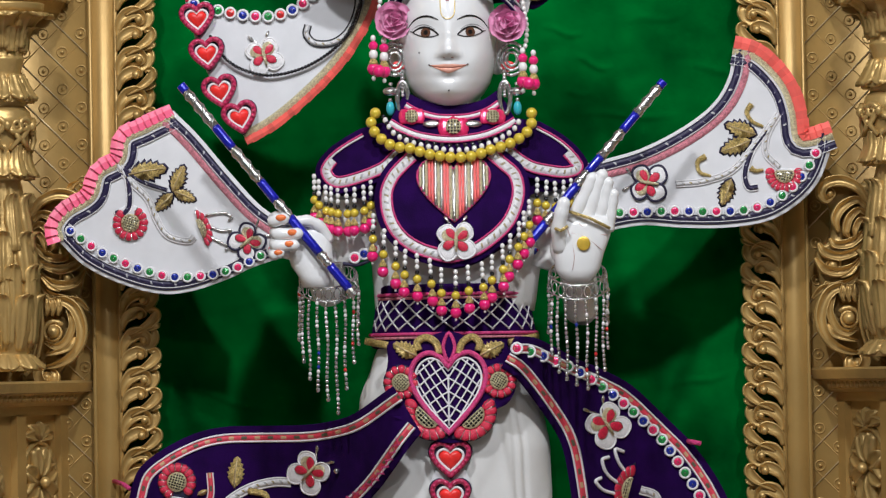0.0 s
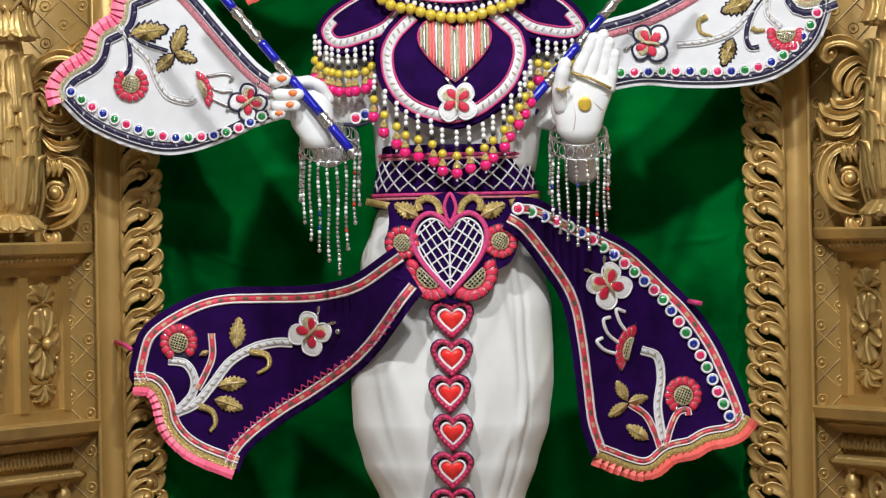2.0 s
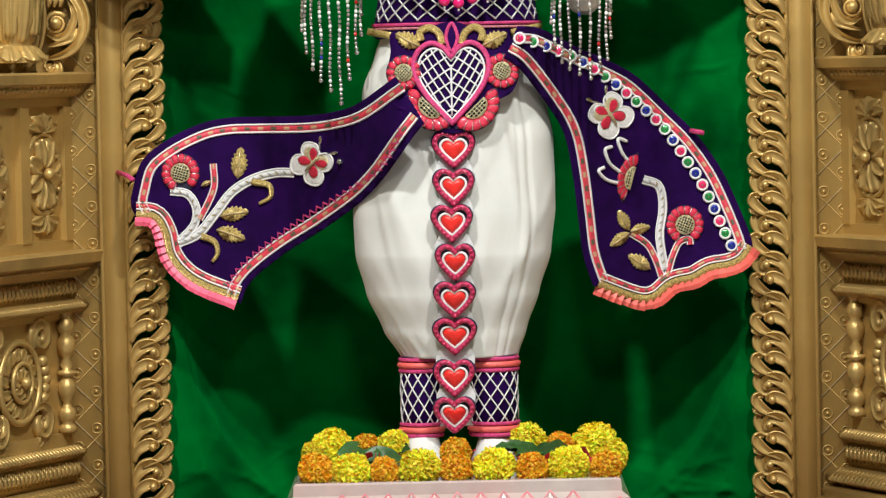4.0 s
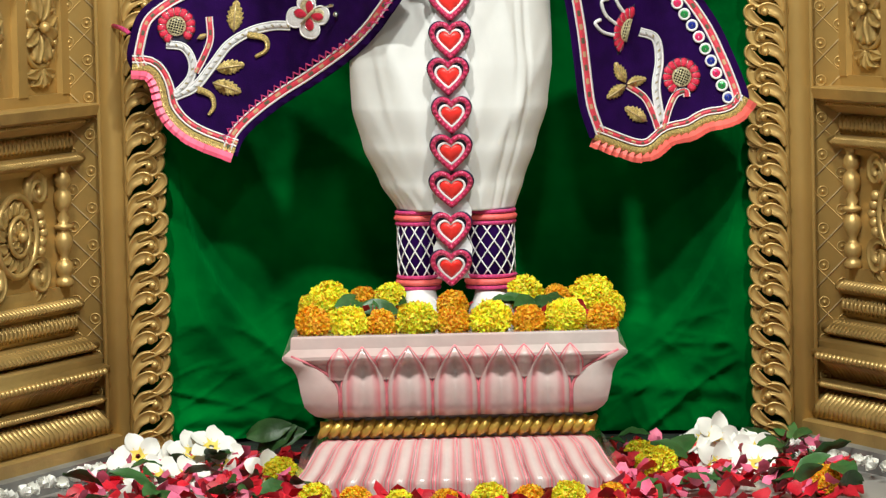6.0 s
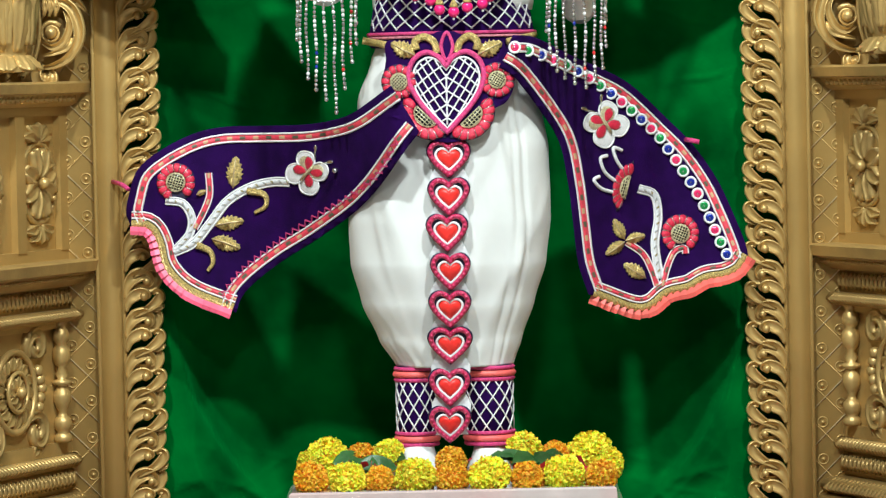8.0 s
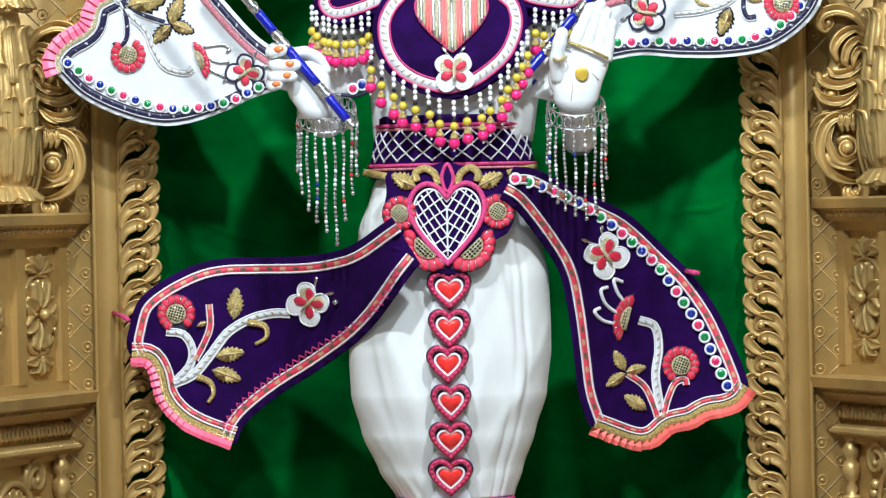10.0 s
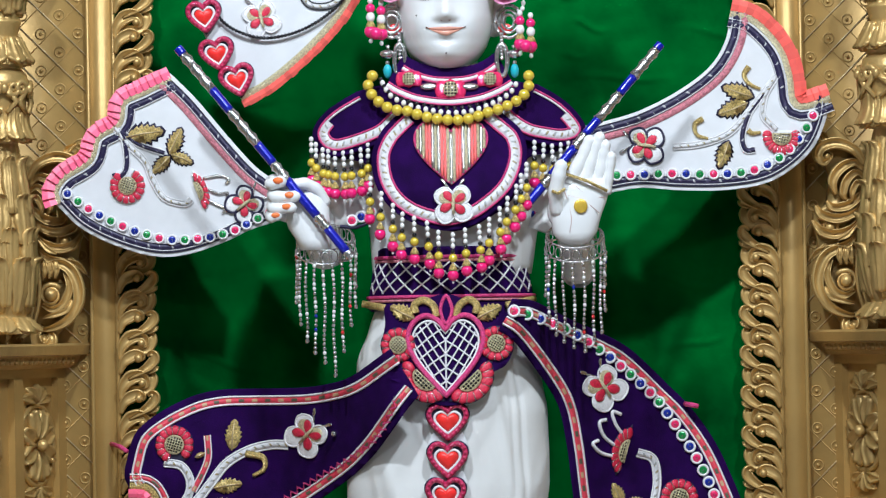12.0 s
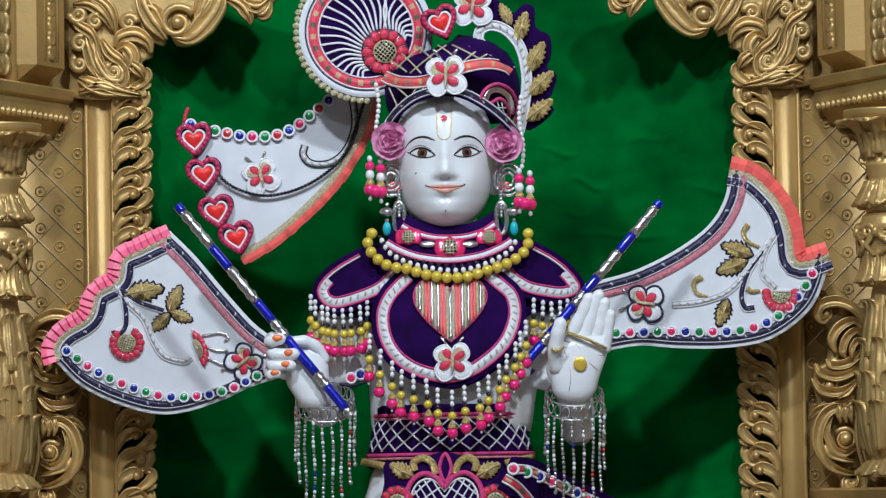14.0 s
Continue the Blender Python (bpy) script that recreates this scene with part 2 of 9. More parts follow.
def even(line, step, closed=False):
    """The line cut into even steps."""
    pts = list(line) + ([line[0]] if closed else [])
    cum = [0.0]
    for a, b in zip(pts, pts[1:]):
        cum.append(cum[-1] + (b - a).length)
    count = max(2, int(round(cum[-1] / step)))
    out, j = [], 0
    for i in range(count + (0 if closed else 1)):
        s = cum[-1] * i / count
        while j < len(cum) - 2 and cum[j + 1] < s:
            j += 1
        t = (s - cum[j]) / max(1e-9, cum[j + 1] - cum[j])
        out.append(pts[j].lerp(pts[j + 1], min(1, t)))
    return out


def side(line, closed=False):
    """Unit normals of a flat line, to its left."""
    k = len(line)
    out = []
    for i in range(k):
        a = line[(i - 1) % k] if closed or i > 0 else line[i]
        b = line[(i + 1) % k] if closed or i + 1 < k else line[i]
        d = (b - a)
        d = d.normalized() if d.length > 1e-9 else Vector((1, 0))
        out.append(Vector((-d.y, d.x)))
    return out


def offset(line, w, closed=False):
    return [p + n * w for p, n in zip(line, side(line, closed))]


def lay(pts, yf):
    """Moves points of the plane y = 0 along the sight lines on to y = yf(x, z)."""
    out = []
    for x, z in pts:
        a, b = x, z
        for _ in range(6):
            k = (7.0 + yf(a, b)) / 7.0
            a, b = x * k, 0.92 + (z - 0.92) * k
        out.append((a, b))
    return out


def slab(outline, yf, thick, cut=0.02, slot=0, shape=None):
    """A cloth of that outline (x, z), lying on y = yf(x, z), with thickness."""
    from_poly = [Vector((p.x, 0, p.y)) for p in outline]
    tris = tessellate_polygon([from_poly])
    bm = bmesh.new()
    vs = [bm.verts.new(p) for p in from_poly]
    for t in tris:
        try:
            bm.faces.new([vs[i] for i in t])
        except ValueError:
            pass
    xs, zs = [p.x for p in outline], [p.y for p in outline]
    for lo, hi, no in ((min(xs), max(xs), (1, 0, 0)), (min(zs), max(zs), (0, 0, 1))):
        for i in range(1, int((hi - lo) / cut) + 1):
            q = lo + i * cut
            bmesh.ops.bisect_plane(bm, geom=bm.verts[:] + bm.edges[:] + bm.faces[:], plane_co=[c * q for c in no], plane_no=no)
    bm.verts.index_update()
    front = [(v.co.x, yf(v.co.x, v.co.z), v.co.z) for v in bm.verts]
    k = len(front)
    faces = [[v.index for v in f.verts] for f in bm.faces]
    rim = [(e.verts[0].index, e.verts[1].index) for e in bm.edges if len(e.link_faces) == 1]
    bm.free()
    s = shape or Shape()
    s.add(front + [(x, y + thick, z) for x, y, z in front],
          faces + [[i + k for i in reversed(f)] for f in faces] + [[a, b, b + k, a + k] for a, b in rim], slot)
    return s


def band(line, w0, w1, yf, h=0.003, lift=0.0015, closed=False, slot=0, shape=None, rows=4):
    """A raised ribbon between the offsets w0 and w1 of a line on a cloth."""
    s = shape or Shape()
    ns = side(line, closed)
    verts, uvs, cum = [], [], 0.0
    k = len(line)
    for i in range(k + (1 if closed else 0)):
        p, n = line[i % k], ns[i % k]
        if i:
            cum += (line[i % k] - line[(i - 1) % k]).length
        for j in range(rows + 1):
            t = j / rows
            q = p + n * (w0 + (w1 - w0) * t)
            verts.append((q.x, yf(q.x, q.y) - lift - h * math.sin(math.pi * t) ** 0.6, q.y))
            uvs.append((cum, t))
    faces = []
    for i in range(k - (0 if closed else 1)):
        for j in range(rows):
            a = i * (rows + 1) + j
            faces.append([a, a + 1, a + rows + 2, a + rows + 1])
    return s.add(verts, faces, slot, uvs)


def tube(path, r, sides=6, closed=False, slot=0, shape=None, flat=1.0):
    """A round cord along a path in space; r: a radius, or one for each point. flat squeezes it along y."""
    s = shape or Shape()
    path = [Vector(p) for p in path]
    k = len(path)
    rs = r if isinstance(r, (list, tuple)) else [r] * k
    verts, faces = [], []
    up = Vector((0.031, -1, 0.017)).normalized()
    for i, p in enumerate(path):
        a = path[(i - 1) % k] if closed or i > 0 else p
        b = path[(i + 1) % k] if closed or i + 1 < k else p
        d = (b - a).normalized() if (b - a).length > 1e-9 else Vector((0, 0, 1))
        u = up - d * up.dot(d)
        if u.length < 0.15:
            u = Vector((1, 0, 0.2)) - d * Vector((1, 0, 0.2)).dot(d)
        u.normalize()
        w = d.cross(u)
        for j in range(sides):
            t = 2 * math.pi * j / sides
            verts.append(p + u * (rs[i] * math.cos(t) * flat) + w * (rs[i] * math.sin(t)))
    for i in range(k - (0 if closed else 1)):
        for j in range(sides):
            a, b = i * sides + j, i * sides + (j + 1) % sides
            c = (i + 1) % k * sides
            faces.append([a, b, c + (j + 1) % sides, c + j])
    if not closed:
        faces.append(list(range(sides))[::-1])
        faces.append([(k - 1) * sides + j for j in range(sides)])
    return s.add(verts, faces, slot)


def on(line, yf, lift=0.0):
    return [(p.x, yf(p.x, p.y) - lift, p.y) for p in line]


def pillow(outline, yf, h, lift=0.001, slot=0, shape=None, rings=(1.0, 0.9, 0.7, 0.4)):
    """A padded shape of a star-like outline on a cloth."""
    s = shape or Shape()
    c = sum(outline, Vector((0, 0))) / len(outline)
    k = len(outline)
    verts, faces = [], []
    for q in rings:
        for p in outline:
            g = c + (p - c) * q
            verts.append((g.x, yf(g.x, g.y) - lift - h * math.sqrt(max(0, 1 - q ** 3)), g.y))
    verts.append((c.x, yf(c.x, c.y) - lift - h, c.y))
    for i in range(len(rings) - 1):
        for j in range(k):
            a, b = i * k + j, i * k + (j + 1) % k
            faces.append([a, b, b + k, a + k])
    top = (len(rings) - 1) * k
    for j in range(k):
        faces.append([top + j, top + (j + 1) % k, len(verts) - 1])
    back = [(p.x, yf(p.x, p.y) - lift + 0.004, p.y) for p in outline]
    o = len(verts)
    verts.extend(back)
    for j in range(k):
        faces.append([j, (j + 1) % k, o + (j + 1) % k, o + j])
    return s.add(verts, faces, slot)


def ball(r, at=(0, 0, 0), seg=10, ring=7, slot=0, shape=None, sz=1.0, sy=1.0):
    s = shape or Shape()
    verts = [(at[0], at[1], at[2] + r * sz)]
    for i in range(1, ring):
        a = math.pi * i / ring
        for j in range(seg):
            b = 2 * math.pi * j / seg
            verts.append((at[0] + r * math.sin(a) * math.cos(b), at[1] + r * sy * math.sin(a) * math.sin(b), at[2] + r * sz * math.cos(a)))
    verts.append((at[0], at[1], at[2] - r * sz))
    faces = [[0, 1 + j, 1 + (j + 1) % seg] for j in range(seg)]
    for i in range(ring - 2):
        for j in range(seg):
            a, b = 1 + i * seg + j, 1 + i * seg + (j + 1) % seg
            faces.append([a, a + seg, b + seg, b])
    k = len(verts) - 1
    faces += [[k, k - seg + (j + 1) % seg, k - seg + j] for j in range(seg)]
    return s.add(verts, faces, slot)


def loft(rings, slot=0, shape=None, cap=True):
    """Skin over closed rings with the same number of points."""
    s = shape or Shape()
    n = len(rings[0])
    verts = [p for r in rings for p in r]
    faces = []
    for i in range(len(rings) - 1):
        for j in range(n):
            a, b = i * n + j, i * n + (j + 1) % n
            faces.append([a, b, b + n, a + n])
    if cap:
        faces.append(list(range(n))[::-1])
        faces.append([(len(rings) - 1) * n + j for j in range(n)])
    return s.add(verts, faces, slot)


def oval(cx, cy, z, rx, ry, n=32, p=2.0, wob=None):
    out = []
    for j in range(n):
        a = 2 * math.pi * j / n
        c, d = math.cos(a), math.sin(a)
        k = 1 + (wob(a, z) if wob else 0)
        out.append((cx + rx * k * math.copysign(abs(c) ** (2 / p), c), cy + ry * k * math.copysign(abs(d) ** (2 / p), d), z))
    return out


def lathe(profile, at, n=20, slot=0, shape=None):
    """profile: (radius, height) from below upwards."""
    return loft([oval(at[0], at[1], at[2] + z, r, r, n) for r, z in profile], slot, shape)


def box(x0, x1, y0, y1, z0, z1, slot=0, shape=None, bevel=0.003):
    s = shape or Shape()
    e = bevel
    rings = []
    for z, i in ((z0, e), (z0 + e, 0), (z1 - e, 0), (z1, e)):
        rings.append([(x0 + i, y0 + i, z), (x1 - i, y0 + i, z), (x1 - i, y1 - i, z), (x0 + i, y1 - i, z)])
    return loft(rings, slot, s)


def spiral(cx, cz, r, turns, start, grow=0.12, n=28):
    """Points of a volute from its rim inwards."""
    return [Vector((cx + r * (1 - (1 - grow) * i / n) * math.cos(start + turns * 2 * math.pi * i / n),
                    cz + r * (1 - (1 - grow) * i / n) * math.sin(start + turns * 2 * math.pi * i / n))) for i in range(n + 1)]


def gouge(pts, widths, y, h, dish=0.5, shape=None, at=None, n=6):
    """A carved leaf with raised rims and a hollow between them; widths: half widths along it, to a fine tip."""
    s = shape or Shape()
    line = smooth_line([Vector(p) for p in pts], n)
    k = len(line) - 1
    at = at or (lambda u, d, v: (u, d, v))
    top = max(widths)
    rings = []
    for i, p in enumerate(line):
        f = i / k * (len(widths) - 1)
        j = min(int(f), len(widths) - 2)
        w = widths[j] + (widths[j + 1] - widths[j]) * (f - j)
        g = (line[min(i + 1, k)] - line[max(i - 1, 0)]).normalized()
        nx, nz = -g.y, g.x
        hh = h * min(1.0, 0.25 + w / top)
        ring = []
        for u, e in ((-1, 0.0), (-0.82, 0.95), (-0.62, 1.0 - 0.35 * dish), (0, 1.0 - dish), (0.62, 1.0 - 0.35 * dish), (0.82, 0.95), (1, 0.0)):
            ring.append(at(p.x + nx * w * u, y - hh * e, p.y + nz * w * u))
        for u in (0.9, -0.9):
            ring.append(at(p.x + nx * w * u, y + 0.012, p.y + nz * w * u))
        rings.append(ring)
    return loft(rings, 0, s)


def wrap_leaf(cx, cy, a, half, prof, shape, rib=0.35):
    """A leaf laid round a turned shaft; prof: (radius, height) from its root to its tip."""
    line = smooth_line([Vector(p) for p in prof], 4)
    k = len(line) - 1
    rings = []
    for i, p in enumerate(line):
        t = i / k
        w = half * (0.72 + 0.5 * math.sin(math.pi * t * 0.8)) * (1 - t ** 4) ** 0.5 + 0.03 * half
        w *= 1 + 0.10 * math.sin(t * 22)
        ring = []
        for u, e in ((-1, 0.0), (-0.7, 0.007), (-0.4, 0.004), (-0.12, 0.006), (0, 0.0085), (0.12, 0.006), (0.4, 0.004), (0.7, 0.007), (1, 0.0)):
            r = p.x + e
            ring.append((cx + r * math.sin(a + u * w), cy - r * math.cos(a + u * w), p.y))
        for u in (0.9, -0.9):
            r = p.x - 0.006
            ring.append((cx + r * math.sin(a + u * w), cy - r * math.cos(a + u * w), p.y))
        rings.append(ring)
    return loft(rings, 0, shape)


def flip(shape):
    """The mirror image about x = 0."""
    s = Shape()
    s.v = [(-p[0], p[1], p[2]) for p in shape.v]
    s.f = [list(reversed(f)) for f in shape.f]
    s.m = list(shape.m)
    s.uv = {i: list(reversed(u)) for i, u in shape.uv.items()}
    return s


# ---- the hall: floor, and unseen walls and ceiling added to close the place ----
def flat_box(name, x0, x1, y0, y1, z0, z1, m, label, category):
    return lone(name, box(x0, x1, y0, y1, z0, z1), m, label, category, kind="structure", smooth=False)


# wall tone kept dark to cut the light bounced on to the shrine
HALL = mat("unseen_wall_paint", (0.28, 0.25, 0.20), 0.8, 0.0, 0.06, 3, 0.1, 60)
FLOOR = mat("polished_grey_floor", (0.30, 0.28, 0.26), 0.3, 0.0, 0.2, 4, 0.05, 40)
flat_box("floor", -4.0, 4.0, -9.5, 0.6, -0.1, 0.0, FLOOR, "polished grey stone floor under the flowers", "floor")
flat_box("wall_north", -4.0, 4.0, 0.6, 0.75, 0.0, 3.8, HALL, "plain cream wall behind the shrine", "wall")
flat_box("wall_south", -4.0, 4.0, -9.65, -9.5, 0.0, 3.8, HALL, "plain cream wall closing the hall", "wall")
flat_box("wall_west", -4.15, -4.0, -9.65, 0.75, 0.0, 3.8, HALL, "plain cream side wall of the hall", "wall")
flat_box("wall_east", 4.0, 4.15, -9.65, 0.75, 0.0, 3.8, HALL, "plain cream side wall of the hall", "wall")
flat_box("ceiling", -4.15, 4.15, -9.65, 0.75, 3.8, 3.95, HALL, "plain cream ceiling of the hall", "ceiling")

# ---- green velvet behind the statue, pinned at the corners so that it sags in folds ----
CREASES = [([(0.157, 1.494), (0.237, 1.481)], 0.006), ([(0.213, 1.443), (0.281, 1.421)], 0.007), ([(0.191, 1.380), (0.253, 1.383)], 0.004), ([(0.211, 1.345), (0.397, 1.338)], 0.005),
           ([(0.303, 1.500), (0.408, 1.507)], 0.004), ([(0.387, 1.422), (0.520, 1.398)], 0.004), ([(0.315, 1.013), (0.466, 0.977)], 0.005), ([(0.360, 0.879), (0.475, 0.905)], 0.004),
           ([(-0.449, 0.894), (-0.317, 0.853)], 0.004), ([(-0.397, 1.301), (-0.273, 1.318)], 0.003)]


def velvet_y(x, z):
    ax = abs(x)
    y = 0.385
    # the sides come forward to the frame
    y -= 0.138 * min(1.0, max(0.0, (ax - 0.20) / 0.29)) ** 2
    # the cloth sags between its corners: rounded folds that sweep down the sides and under the pedestal
    for a, b, c, deep, wide, lean in ((0.475, 0.42, 0.49, 0.034, 0.030, 0.0), (0.535, 0.60, 0.58, 0.026, 0.022, 0.02), (0.42, 0.30, 0.42, 0.010, 0.010, -0.01), (0.58, 0.52, 0.86, 0.014, 0.05, 0.0),
                                      (0.470, 0.425, 0.50, 0.013, 0.0060, 0.004), (0.492, 0.47, 0.53, 0.008, 0.0065, 0.012), (0.545, 0.62, 0.60, 0.011, 0.0065, 0.018)):
        q = math.hypot((x - lean) / a, (z - c) / b) - 1 + 0.02 * noise.noise(Vector((x * 5, z * 5, a * 9)))
        if z < c + 0.10:
            d = q * min(a, b)
            y -= deep * math.exp(-(d / (wide if d < 0 else wide * 3)) ** 2) * min(1.0, (c + 0.10 - z) / 0.12) * (0.75 + 0.5 * noise.noise(Vector((x * 3.1, z * 3.7, b * 7))))
    y += 0.012 * noise.noise(Vector((x * 2.6, z * 1.7, 0.3))) + 0.004 * noise.noise(Vector((x * 9, z * 6, 2.0))) + 0.0022 * noise.noise(Vector((x * 26, z * 38, 4.0)))
    y += 0.0030 * noise.noise(Vector((x * 4 + z * 2, z * 30 - x * 8, 9.0))) * math.exp(-((z - 1.25) / 0.5) ** 2)
    # sharp little creases
    for ((xa, za), (xb, zb)), deep in CREASES:
        q = (x - xa) / (xb - xa)
        if 0 < q < 1:
            e = z - za - (zb - za) * q - 0.004 * math.sin(q * 7)
            if abs(e) < 0.03:
                y -= deep * math.sin(math.pi * q) * math.exp(-(e / 0.0055) ** 2)
    # crushed pile near the floor
    low = math.exp(-(max(0.0, z - 0.10) / 0.14) ** 2)
    y -= low * (0.012 * (1 - abs(noise.noise(Vector((x * 5 + z * 3, z * 15 - ax * 6, 5.0)))) * 2) ** 3 + 0.005 * (1 - abs(noise.noise(Vector((x * 11 - z * 9, z * 24 + ax * 10, 8.0)))) * 2) ** 3)
    # gathered hem
    y -= 0.030 * math.exp(-((z - 0.045) / 0.05) ** 2) * (0.55 + 0.45 * math.sin(x * 21 + 2 * math.sin(x * 7)))
    y -= 0.014 * math.exp(-((z - 0.09 - 0.02 * math.sin(x * 5)) / 0.014) ** 2)
    return max(0.238, min(y, 0.430))


def build_velvet():
    s = Shape()
    nx, nz = 340, 470
    x0, x1, z0, z1 = -0.62, 0.62, 0.035, 1.78
    verts = []
    for k in range(nz + 1):
        for i in range(nx + 1):
            x, z = x0 + (x1 - x0) * i / nx, z0 + (z1 - z0) * k / nz
            verts.append((x, velvet_y(x, z), z))
    faces = [[k * (nx + 1) + i, k * (nx + 1) + i + 1, (k + 1) * (nx + 1) + i + 1, (k + 1) * (nx + 1) + i] for k in range(nz) for i in range(nx)]
    s.add(verts, faces)
    return lone("velvet_backdrop", s, GREEN, "dark green velvet cloth hung in soft folds behind the statue", "backdrop cloth", kind="structure")


build_velvet()
lone("backdrop_board", box(-0.66, 0.66, 0.44, 0.47, 0.0, 1.85), STONE_GREY, "plain board that the velvet hangs on", "board", kind="structure")
lone("back_ledge", box(-0.50, 0.50, 0.24, 0.42, 0.0, 0.028), mat("dark_stone", (0.03, 0.03, 0.03), 0.25), "low dark stone ledge behind the pedestal", "ledge", kind="structure")

# ---- gilded frame: panel with incised diamonds, plain fillet and pierced scroll border, one on each side ----
PANEL_Y = 0.215


def scroll_unit():
    """One acanthus scroll of the border; x runs inwards from the fillet, z up."""
    s = Shape()
    q = 0.000312

    def leaf(pts, widths, y, h, dish):
        gouge([((x - 62) * q, (400 - z) * q) for x, z in pts], [w * q for w in widths], y, h, dish, s, None, 5)

    def bud(x, z, r, y):
        ball(r * q, ((x - 62) * q, y, (400 - z) * q), 10, 7, 0, s)
    leaf([(100, 392), (150, 410), (205, 402), (236, 362), (232, 325), (196, 308)], [10, 28, 34, 28, 18, 6], 0.004, 0.012, 0.35)
    leaf([(66, 462), (80, 392), (116, 348), (164, 334), (198, 352), (202, 384), (180, 398)], [9, 30, 42, 37, 24, 15, 8], -0.003, 0.016, 0.75)
    bud(180, 372, 21, -0.012)
    leaf([(64, 535), (80, 480), (112, 448), (152, 434), (180, 446), (172, 466)], [9, 26, 36, 33, 23, 9], 0.000, 0.015, 0.55)
    bud(162, 454, 23, -0.010)
    leaf([(108, 348), (165, 316), (214, 286), (246, 250), (244, 222), (222, 217), (212, 232)], [7, 18, 28, 31, 24, 14, 4], -0.006, 0.015, 0.6)
    leaf([(176, 326), (224, 310), (254, 298), (268, 284)], [6, 16, 15, 2], -0.002, 0.012, 0.3)
    leaf([(64, 440), (70, 400), (84, 372)], [6, 12, 3], 0.002, 0.010, 0.2)
    return s


def diamond_ornaments(parent):
    """Incised diagonals and ringed dots on the panel."""
    z0, z1, x0, x1 = 0.05, 1.60, -0.735, -0.592
    up, down = Shape(), Shape()
    step = 0.0615
    for k in range(-3, 30):
        for sgn, s in ((1, up), (-1, down)):
            pts = []
            for x in (x0, x1):
                z = z0 + k * step + sgn * (x - x0) * 1.0
                pts.append((x, z))
            (xa, za), (xb, zb) = pts
            if max(za, zb) > z1 or min(za, zb) < z0 - 0.02:
                continue
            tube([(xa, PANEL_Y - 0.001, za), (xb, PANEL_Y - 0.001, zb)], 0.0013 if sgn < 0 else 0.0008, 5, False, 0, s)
    # diagonals falling inwards take the paler gold, the others the panel's gold
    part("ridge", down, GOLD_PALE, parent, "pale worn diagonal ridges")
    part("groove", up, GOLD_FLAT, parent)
    ring = Shape()
    tube([(0.0085 * math.cos(a), 0, 0.0085 * math.sin(a)) for a in [2 * math.pi * i / 16 for i in range(16)]], 0.0011, 5, True, 0, ring)
    ball(0.0032, (0, 0, 0), 8, 6, 0, ring)
    me = ring.data("ringed_dot", [GOLD])
    for k in range(26):
        for c, x in enumerate((-0.607, -0.638, -0.669, -0.70)):
            z = z0 + (k + 0.5 * (c % 2)) * step + 0.02
            if z < z1:
                place("ringed_dot", me, pose(x, PANEL_Y - 0.001, z), parent)


def build_frame(sign):
    t = thing("gilded_frame", (sign * 0.62, 0.2, 0.0), "gold-painted carved frame with incised diamonds and pierced scroll border", "frame", "frames beside the backdrop", "structure")
    panel = box(-0.90, -0.592, PANEL_Y, PANEL_Y + 0.05, 0.0, 1.85)
    fillet = Shape()
    box(-0.592, -0.549, PANEL_Y - 0.008, PANEL_Y + 0.05, 0.0, 1.85, 0, fillet, 0.002)
    box(-0.594, -0.588, PANEL_Y - 0.012, PANEL_Y + 0.02, 0.0, 1.85, 0, fillet, 0.002)
    box(-0.552, -0.546, PANEL_Y - 0.012, PANEL_Y + 0.02, 0.0, 1.85, 0, fillet, 0.002)
    part("panel", panel, GOLD_FLAT, t)
    part("fillet", fillet, GOLD_FLAT, t)
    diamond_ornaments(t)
    me = scroll_unit().data("scroll", [GOLD])
    tip = (-0.485, 0.493) if sign < 0 else (0.492, 0.484)
    z0 = (tip[1] - 0.0593) % 0.0664
    for k in range(24):
        place("scroll", me, pose(-0.546, PANEL_Y - 0.01, z0 + 0.0664 * k), t)
    if sign > 0:
        for c in t.children:
            c.matrix_parent_inverse = Matrix.Translation((-0.62, -0.2, 0.0)) @ Matrix.Diagonal((-1, 1, 1, 1))
    return t


build_frame(-1)
build_frame(1)

# ---- splayed piers in front of the frames ----
SPLAY = radians(67)
ALONG = Vector((-math.cos(SPLAY), -math.sin(SPLAY)))   # from the panel outwards and towards the hall
OUT = Vector((math.sin(SPLAY), -math.cos(SPLAY)))      # away from the pier's face
FOOT = Vector((-0.650, PANEL_Y))
EYE_Z = 0.92


def pier_at(s, p):
    return FOOT + ALONG * s + OUT * p


def strip(profile, s0=-0.06, s1=0.62, slot=0, shape=None, depth=0.12):
    """A moulding along the pier: profile of (projection, height) from below upwards."""
    s = shape or Shape()
    prof = [(-depth, profile[0][1])] + list(profile) + [(-depth, profile[-1][1])]
    rings = []
    for q in (s0, s1):
        rings.append([(*pier_at(q, p), z) for p, z in prof])
    return loft(rings, slot, s)


def round_profile(p, r, z0, z1, n=7):
    zc, h = (z0 + z1) / 2, (z1 - z0) / 2
    return [(p + r * math.cos(a), zc + h * math.sin(a)) for a in [-math.pi / 2 + math.pi * i / n for i in range(n + 1)]]


def row_of(shape, make, s0, s1, step):
    k = int((s1 - s0) / step)
    for i in range(k):
        make(shape, s0 + (i + 0.5) * step)
    return shape


def pier_ball(shape, s, p, z, r, sz=1.0):
    q = pier_at(s, p)
    ball(r, (q.x, q.y, z), 8, 6, 0, shape, sz)


